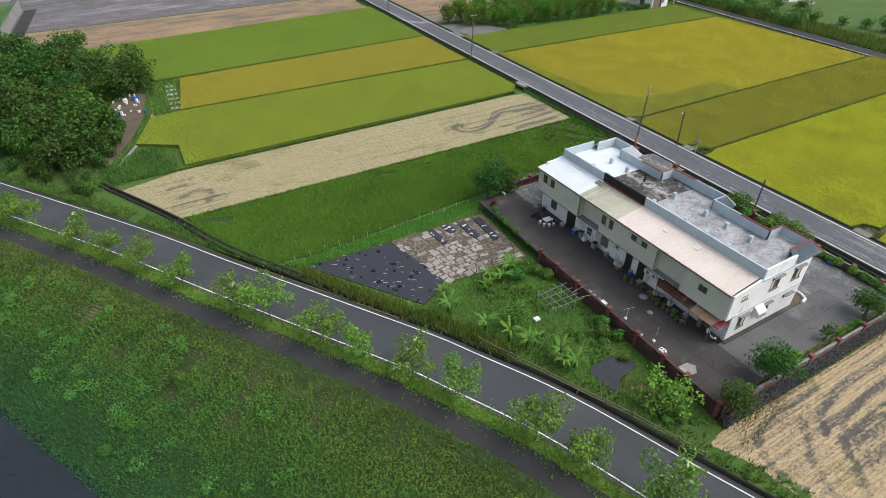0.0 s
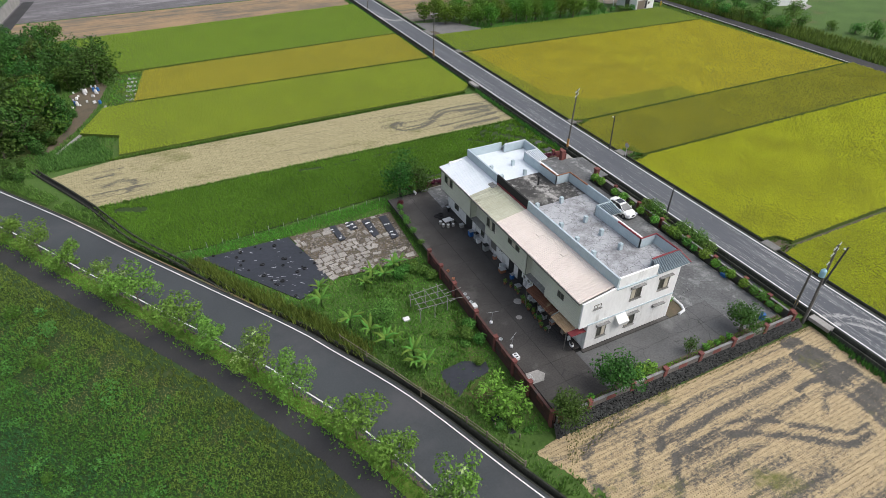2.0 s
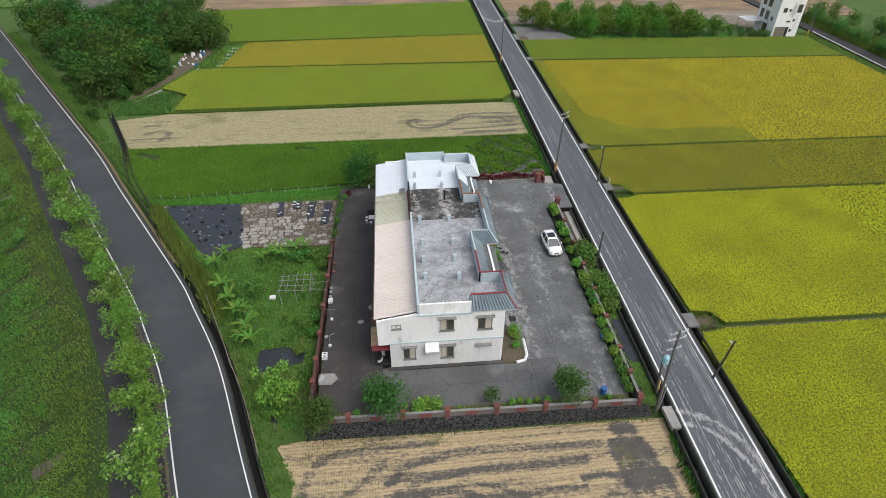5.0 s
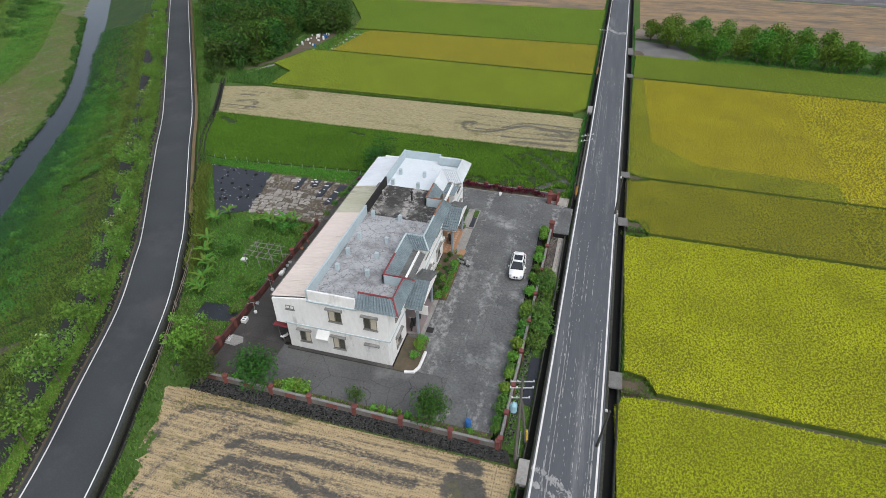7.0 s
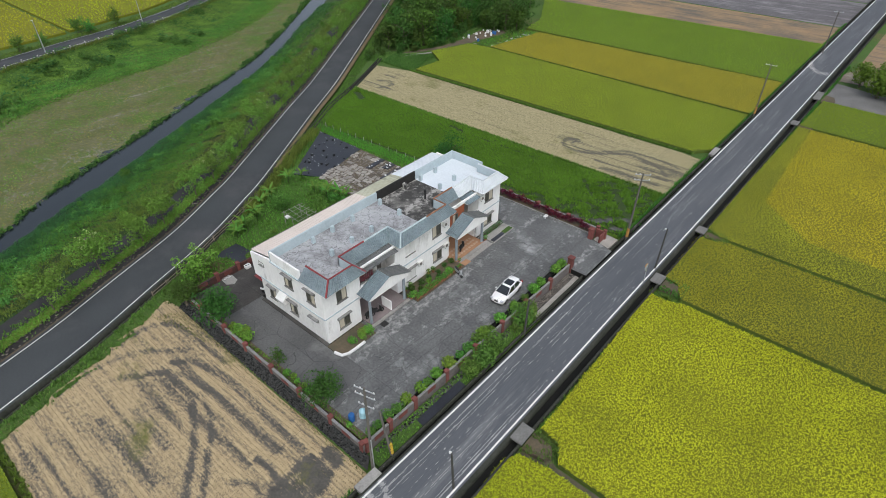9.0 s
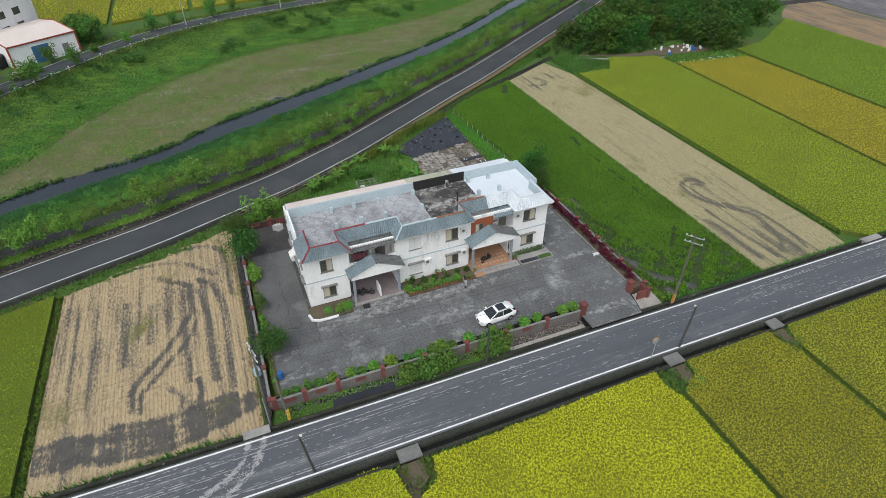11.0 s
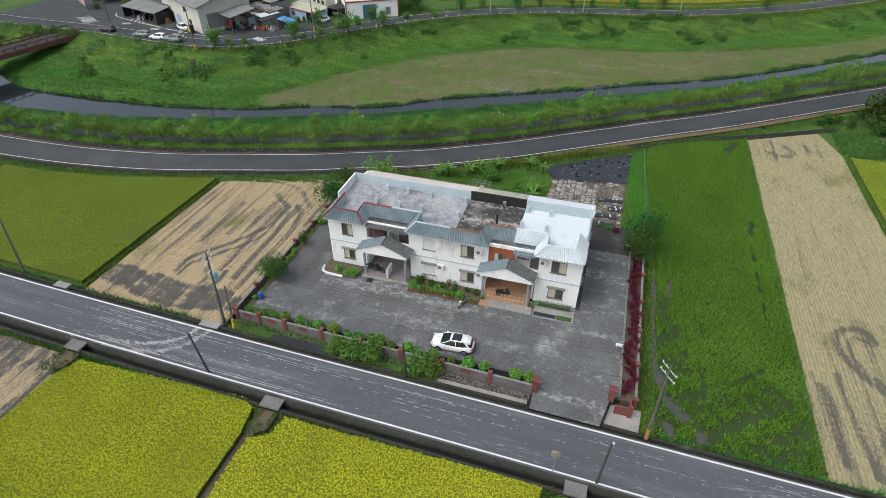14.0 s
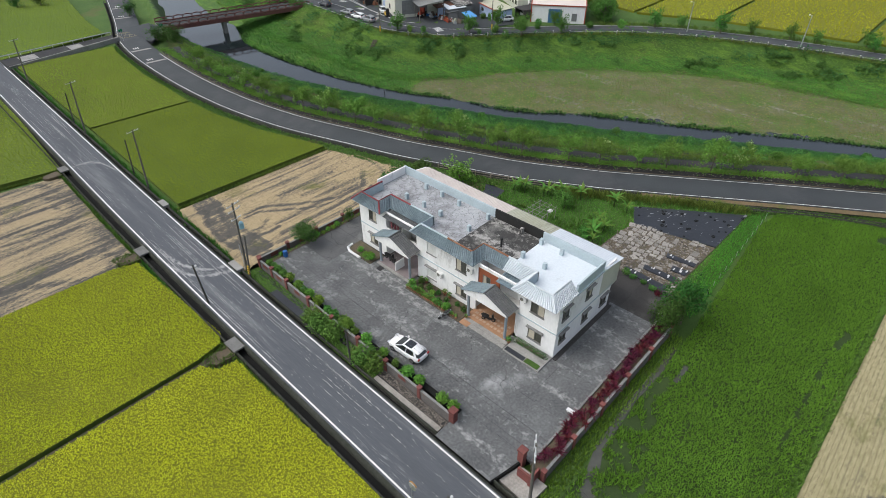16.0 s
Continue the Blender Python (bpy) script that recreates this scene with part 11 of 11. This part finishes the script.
rice([(42.5, -104), (69, -99.4), (66.6, -190), (36, -190), (36, -150), (41, -122)], M_ricelime, L_green, "green rice field beyond the side road", 0.8, 0.6, 0, 0, 3, 2.0)
jt = make_tree(66, 2.6, 0.14, 8, 1.8, 1.0, 1500, 0.3, L_dark, "dense dark tree by the junction", base=0.8)
place(jt, [(34.2, -84), (33, -81), (35.4, -87.2), (30, -117), (44, -150), (50, -152), (58, -152)], rg, -0.6, 0.8, 1.1)
for x, y, m in ((41.2, -94.9, M_plastic), (31.6, -91.8, M_whitemetal)):
    p = thing("traffic_sign", "green road sign on a thin steel post", "sign", x, y, -1)
    part("post", Geo().tube([(x, y, -1.2), (x, y, 2.0)], 0.05, 6), M_steel, p)
    part("plate", Geo().box(x - 0.5, x + 0.5, y - 0.03, y + 0.03, 1.3, 1.95), shader("green_sign", (0.02, 0.2, 0.1), 0.5, (0.02, 0.16, 0.08), 1.0, 5.0, bump=0.0), p)

# ---- woodland by the northern bend ----
WOOD = [(-13, 93.5), (-8.5, 101), (-5, 110), (-4.5, 121), (-9, 131), (-2, 143), (-11, 170), (-40, 160), (-58, 158), (-42, 137), (-27, 114)]
L_wood2 = leafy("leaf_woodland_green", (0.06, 0.125, 0.018), 0.55, 0.025)
wt = [make_tree(70 + k, 4.2 + 0.5 * k, 0.2, 8, 2.0 + 0.2 * k, 1.15, 1550, 0.42, m, lab, base=0.8) for k, (m, lab) in enumerate(((L_wood, "dark broadleaf woodland tree"), (L_wood2, "dense green woodland tree"), (L_dark, "leafy mid-green woodland tree")))]
x, y = grid_in(WOOD, 4.3, rg, 0.3)
k = along(np.stack([x, y], 1))[1] < -5.5
spots = list(zip(x[k], y[k])) + [(3.2, 137.6), (0.8, 135.6), (-1.6, 133.4), (-4.4, 133.6), (1.6, 140.4), (-3.0, 138.0)]
for k in range(3):
    place(wt[k], spots[k::3], rg, lambda a, b: float(field_level(a, b)) - 0.2, 0.75, 1.5)
ub = make_shrub(75, 1.1, 420, 0.3, L_wood, "tangled undergrowth at the wood's edge", "undergrowth", 1.0, "bush")
c = curve(WOOD[:6] + [(-4, 143)], 2.2)
place(ub, [q for q in [tuple(p + rg.normal(size=2) * 0.8) for p in c] + [(-11.4, 94), (-13, 96), (-15.5, 101), (-17.5, 103.5), (-10, 92.4), (-20.5, 108), (-24, 113), (-12.5, 98.6), (-30, 123)] if along([q])[1][0] < -3.6], rg, lambda a, b: float(field_level(a, b)), 0.7, 1.3)
x, y = grid_in([(-8.5, 100.6), (-6.8, 93.8), (2.4, 93.6), (3.4, 96), (0.5, 103), (1.8, 106)], 0.3, rg, 0.4)
k = x > -20
tufts("weedy_plot", x, y, field_level(x, y), 0.6, 0.16, 0.45, 5, L_reed, rg, "overgrown plot of tall green weeds", "weeds")
setting(Geo().prism([(-8.6, 100.4), (-7.4, 99.8), (-2.2, 111), (0.6, 119.6), (2.8, 133), (1.4, 136), (-4.6, 130), (-3.0, 122), (-3.6, 113)], -2.6, lambda a, b: float(field_level(a, b)) + 0.05).make("dirt_track", M_dirt), "bare brown dirt track beside the wood", "track")
setting(Geo().prism([(-5.6, 100.2), (-5.2, 100), (1.4, 112.6), (2.6, 120), (2.2, 120.2), (1.0, 113)], -2.6, lambda a, b: float(field_level(a, b)) + 0.3).make("ditch_wall", M_conc), "narrow concrete ditch beside the track", "drain wall")
x, y = grid_in([(2.6, 120.4), (7.6, 119.8), (10.3, 138.4), (5, 138.8)], 0.45, rg, 0.12, 0.0, 1.1)
place(make_shrub(76, 0.32, 60, 0.2, L_bright, "green vegetable plant in a row", "vegetable", 0.8, "vegetable_plant"), list(zip(x, y))[::2][:110], rg, lambda a, b: float(field_level(a, b)), 0.6, 1.3)
M_mulch = shader("plastic_mulch", (0.42, 0.43, 0.43), 0.4, (0.3, 0.31, 0.31), 0.6, 4.0, bump=0.2)
for k in range(6):
    y0 = 121.5 + 2.7 * k
    tagged(Geo().prism([(6.0 + 0.14 * k, y0), (8.0 + 0.14 * k, y0 - 0.2), (8.2 + 0.14 * k, y0 + 0.9), (6.3 + 0.14 * k, y0 + 1.2)], -2.0, -1.48 + 0.05 * (k % 2)).make("plastic_mulch", M_mulch), "white plastic mulch between the vegetable rows", "plastic sheet")
for k in range(24):
    x, y = -4.0 + 6 * rg.random(), 122 + 12 * rg.random()
    s_ = 0.14 + 0.2 * rg.random()
    if k % 3 == 0:
        o = thing("barrel", "blue or white plastic barrel on the dirt", "barrel", x, y, -1.62, "barrels by the wood")
        part("drum", Geo().lathe(x, y, [(0.27, -1.66), (0.3, -1.4), (0.3, -1.1), (0.25, -0.8)], 10), M_blue if k % 2 else M_plastic, o)
    else:
        T = oriented(x, y, 3 * rg.random())
        tagged(Geo().prism(quad(T, -s_, s_, -s_ * 0.6, s_ * 0.6), -1.9, -1.4 + 0.3 * rg.random()).make("white_sack", M_plastic), "white plastic sack dumped on the dirt", "sack", "sacks by the wood")
x, y = grid_in([(-14, 92), (-7, 93), (3, 94), (6, 119), (4, 142), (-6, 142), (-6, 112)], 0.4, rg, 0.45)
k = ~inside([(-8.6, 100.4), (-7.4, 99.8), (-2.2, 111), (0.6, 119.6), (2.8, 133), (1.4, 136), (-4.6, 130), (-3.0, 122), (-3.6, 113)], x, y)
tufts("rough_grass", x[k], y[k], field_level(x[k], y[k]), 0.4, 0.13, 0.25, 4, L_mid, rg, "rough grass at the edge of the wood", "grass")
# grey wall and lane north of the wood
setting(Geo().prism([(-60, 184.5), (-31, 179.2), (-31, 178.9), (-60, 184.1)], -2.2, 1.4).make("boundary_wall", M_conc), "long grey concrete boundary wall", "wall")
setting(Geo().prism([(-31, 179.2), (-25.5, 193), (-22, 230), (-22.4, 230), (-25.9, 193.2), (-31.4, 179.4)], -2.2, 1.2).make("boundary_wall", M_conc), "long grey concrete boundary wall", "wall")
setting(Geo().prism([(-30, 165), (-26.5, 163), (-21.5, 190), (-18, 230), (-21.4, 230), (-25, 191)], -2.4, -1.74).make("lane", M_asph_path), "narrow asphalt lane between wall and fields", "road")
setting(Geo().prism([(-78, 186), (-32, 180), (-26, 194), (-24, 240), (-90, 240)], -2.4, -1.6).make("wall_court", M_farbank), "overgrown ground behind the wall", "ground")

gf = thing("mesh_fence", "green wire mesh fence on the concrete boundary wall", "fence", -31, 185, 1.3)
M_green = shader("green_coated_steel", (0.03, 0.13, 0.06), 0.6, (0.02, 0.09, 0.045), 1.0, 6.0, bump=0.0)
FL = curve([(-31.2, 179.3), (-25.7, 193.1), (-22.2, 230)], 2.4)
for (a, b), (c, d) in zip(FL[:-1], FL[1:]):
    part("post", Geo().box(a - 0.05, a + 0.05, b - 0.05, b + 0.05, 1.1, 3.0), M_green, gf)
    for z in (1.4, 1.9, 2.4, 2.9):
        part("rail", Geo().tube([(a, b, z), (c, d, z)], 0.045, 4), M_green, gf)
wc = make_tree(78, 3.4, 0.16, 8, 1.9, 1.1, 1300, 0.42, L_dark, "dense dark tree behind the boundary wall", base=0.6)
place(wc, [(-37, 186.5), (-41, 188.5), (-46, 187.5), (-34, 192), (-39, 194), (-45, 195), (-32, 201), (-37, 203), (-30, 211), (-35, 214), (-52, 190)], rg, -1.7, 0.9, 1.4)

# ---- northern grove, white house and lane ----
gt = [make_tree(80 + k, 4.0, 0.13, 7, 1.35, 1.2, 1500, 0.36, L_grove, lab, base=1.5) for k, lab in enumerate(("bright green planted tree with a bare trunk", "round-crowned bright green planted tree"))]
GP = [(90, 147), (94.7, 146), (98, 138), (101, 135.3), (106, 137), (110, 136.4), (112.4, 134.8), (116, 135.5), (119, 133.8), (124, 134.3), (127.3, 132.6), (131, 134.5), (135, 134), (86, 148), (90, 142), (94, 141), (98.5, 143), (103, 142), (107.5, 143), (112, 142), (116.5, 142.5), (121, 141), (126, 141), (131, 141), (92, 152), (98, 150), (104, 149), (110, 149.5), (116, 149), (122, 148), (128, 148)]
for k in range(2):
    place(gt[k], GP[k::2], rg, -1.0, 1.05, 1.4)
M_patch = shader("grey_hardstanding", (0.17, 0.168, 0.165), 0.9, (0.11, 0.108, 0.105), 0.3, 4.0, bump=0.3)
setting(Geo().prism([(80.6, 133.6), (94, 131.6), (97, 134), (92, 144), (82, 146.5)], -1.4, -0.75).make("parking_patch", M_patch), "bare grey parking patch beside the grove", "yard")
x, y = grid_in([(94, 132.4), (140, 130.6), (141, 138), (94, 140)], 0.6, rg, 0.4)
tufts("grove_grass", x, y, np.full(len(x), -1.0), 0.4, 0.14, 0.25, 4, L_lawn, rg, "rough grass under the grove", "grass")
wb = thing("modern_house", "white three-storey modern house with dark windows", "house", 152.6, 134.5, -0.6)
part("wall", Geo().box(149.2, 156, 130.2, 139, -1.2, 9.4), M_wall, wb)
part("roof", Geo().box(149.4, 155.8, 130.4, 138.8, 9.38, 9.5), M_roofwhite, wb)
part("garage_door", Geo().box(149.6, 152.4, 130.12, 130.18, -0.6, 1.9), M_wood, wb)
part("side_door", Geo().box(152.5, 153.3, 130.12, 130.18, -0.6, 1.8), M_dark, wb)
for x0, x1, z0, z1 in ((153.6, 154.2, 0.6, 1.3), (152.2, 153.2, 3.0, 3.4), (153.8, 154.3, 3.2, 3.8), (150.4, 151.4, 5.5, 6.6), (154.2, 155.4, 5.4, 7.4), (152.0, 152.5, 5.7, 6.3)):
    part("window", Geo().box(x0, x1, 130.1, 130.18, z0, z1), M_glass, wb)
for y0, y1, z0, z1 in ((131.6, 132.6, 3.0, 4.0), (133.8, 135.4, 2.8, 5.0), (136.4, 137.8, 2.8, 5.0), (133.8, 135.4, 6.0, 8.2), (136.4, 137.8, 6.0, 8.2), (133.4, 135.2, -0.6, 1.9)):
    part("window", Geo().box(149.12, 149.18, y0, y1, z0, z1), M_glass, wb)
part("canopy", Geo().box(144.6, 149.05, 135.4, 140.4, 2.1, 2.25), M_whitemetal, wb)
for x, y in ((144.8, 135.6), (144.8, 140.2)):
    part("post", Geo().box(x - 0.06, x + 0.06, y - 0.06, y + 0.06, -1.2, 2.1), M_steel, wb)
simple_pole(160.2, 131.2, 10, -0.9, "grey concrete power pole at the lane corner")
hs = make_shrub(85, 0.9, 360, 0.26, L_mid, "garden shrub beside the white house", "shrub", 0.9, "bush")
place(hs, [(140, 134), (142.5, 133), (145, 132.4), (147, 131.6), (139, 137), (141.5, 137.4), (148.2, 131)], rg, -1.0, 0.8, 1.3)
setting(Geo().prism([(163.1, 300), (163.1, 134), (161.4, 94), (158.6, 40), (156, -60), (161, -60), (163.6, 40), (166.7, 100), (166.6, 134), (167, 300)], -1.4, -0.62).make("lane", M_asph_path), "narrow dark asphalt lane beside the fields", "road")
setting(Geo().prism([(163.5, 134), (161.8, 94), (159.2, 50), (159.4, 50), (162.0, 94), (163.7, 134)], -0.7, -0.61).make("road_line", M_line), "white painted edge line", "road line")
x, y = grid_in([(158.6, 134), (163.0, 134), (161.2, 94), (158.4, 40), (156.6, 40), (158.4, 94)], 0.5, rg, 0.4)
tufts("lane_grass", x, y, np.full(len(x), -0.98), 0.55, 0.15, 0.3, 4, L_weed, rg, "grass bank of the lane", "grass")
x, y = grid_in([(166.9, 150), (175, 150), (178, 60), (166, 60)], 0.55, rg, 0.4)
tufts("lane_reeds", x, y, np.full(len(x), -1.0), 1.5, 0.22, 0.5, 4, L_weed, rg, "tall rank grass beyond the lane", "weeds")
he = make_tree(86, 2.6, 0.14, 7, 1.6, 1.1, 1100, 0.38, L_mid, "spreading bushy tree beyond the lane", base=0.5)
place(he, [(168.6 + 2.2 * rg.random(), 96 + 3.6 * k) for k in range(15)] + [(174 + 14 * rg.random(), 80 + 5 * k) for k in range(16)], rg, -1.0, 0.65, 1.2)


def villa(x, y, a, w, d_, h, label):
    T = oriented(x, y, math.radians(a))
    v = thing("house", label, "house", *T(w / 2, d_ / 2), -1.0)
    part("wall", Geo().prism(quad(T, 0, w, 0, d_), -1.4, h), M_wall, v)
    part("roof", Geo().prism(quad(T, -0.4, w + 0.4, -0.4, d_ + 0.4), h, h + 0.35), M_roofg, v)
    for k in range(int(w / 3)):
        for z in np.arange(0.2, h - 1.5, 3.0):
            part("window", Geo().prism(quad(T, 0.8 + 3 * k, 2.3 + 3 * k, -0.05, 0.02), z, z + 1.3), M_glass, v)
            part("window", Geo().prism(quad(T, w - 0.02, w + 0.05, 1.0 + (3 * k) % (d_ - 2), 2.2 + (3 * k) % (d_ - 2)), z, z + 1.2), M_glass, v)
    part("balcony", Geo().prism(quad(T, 0.5, w - 0.5, -1.2, -0.06), 2.4, 3.3), M_white, v)
    return v


villa(203, 112, 70, 22, 10, 6.5, "white two-storey house with a long balcony beyond the lane")
villa(103, 203, 8, 9, 8, 7.0, "white house far beyond the bare fields")
villa(114, 207, 8, 8, 8, 8.5, "pale tall house far beyond the bare fields")
setting(Geo().prism([(197, 108), (203, 110), (211, 134), (205, 136)], -1.3, -0.8).make("courtyard", M_conc), "pale concrete courtyard beyond the lane", "yard")
M_track = shader("muddy_track", (0.24, 0.2, 0.15), 0.9, (0.15, 0.13, 0.105), 0.2, 1.5, bump=0.8, c3=(0.32, 0.29, 0.24), m3=0.56)
field("bare_field", [(80, 149), (140, 152), (148, 141), (160, 141), (162, 157), (83, 158)], 0.06, M_track, "muddy bare ground behind the grove")
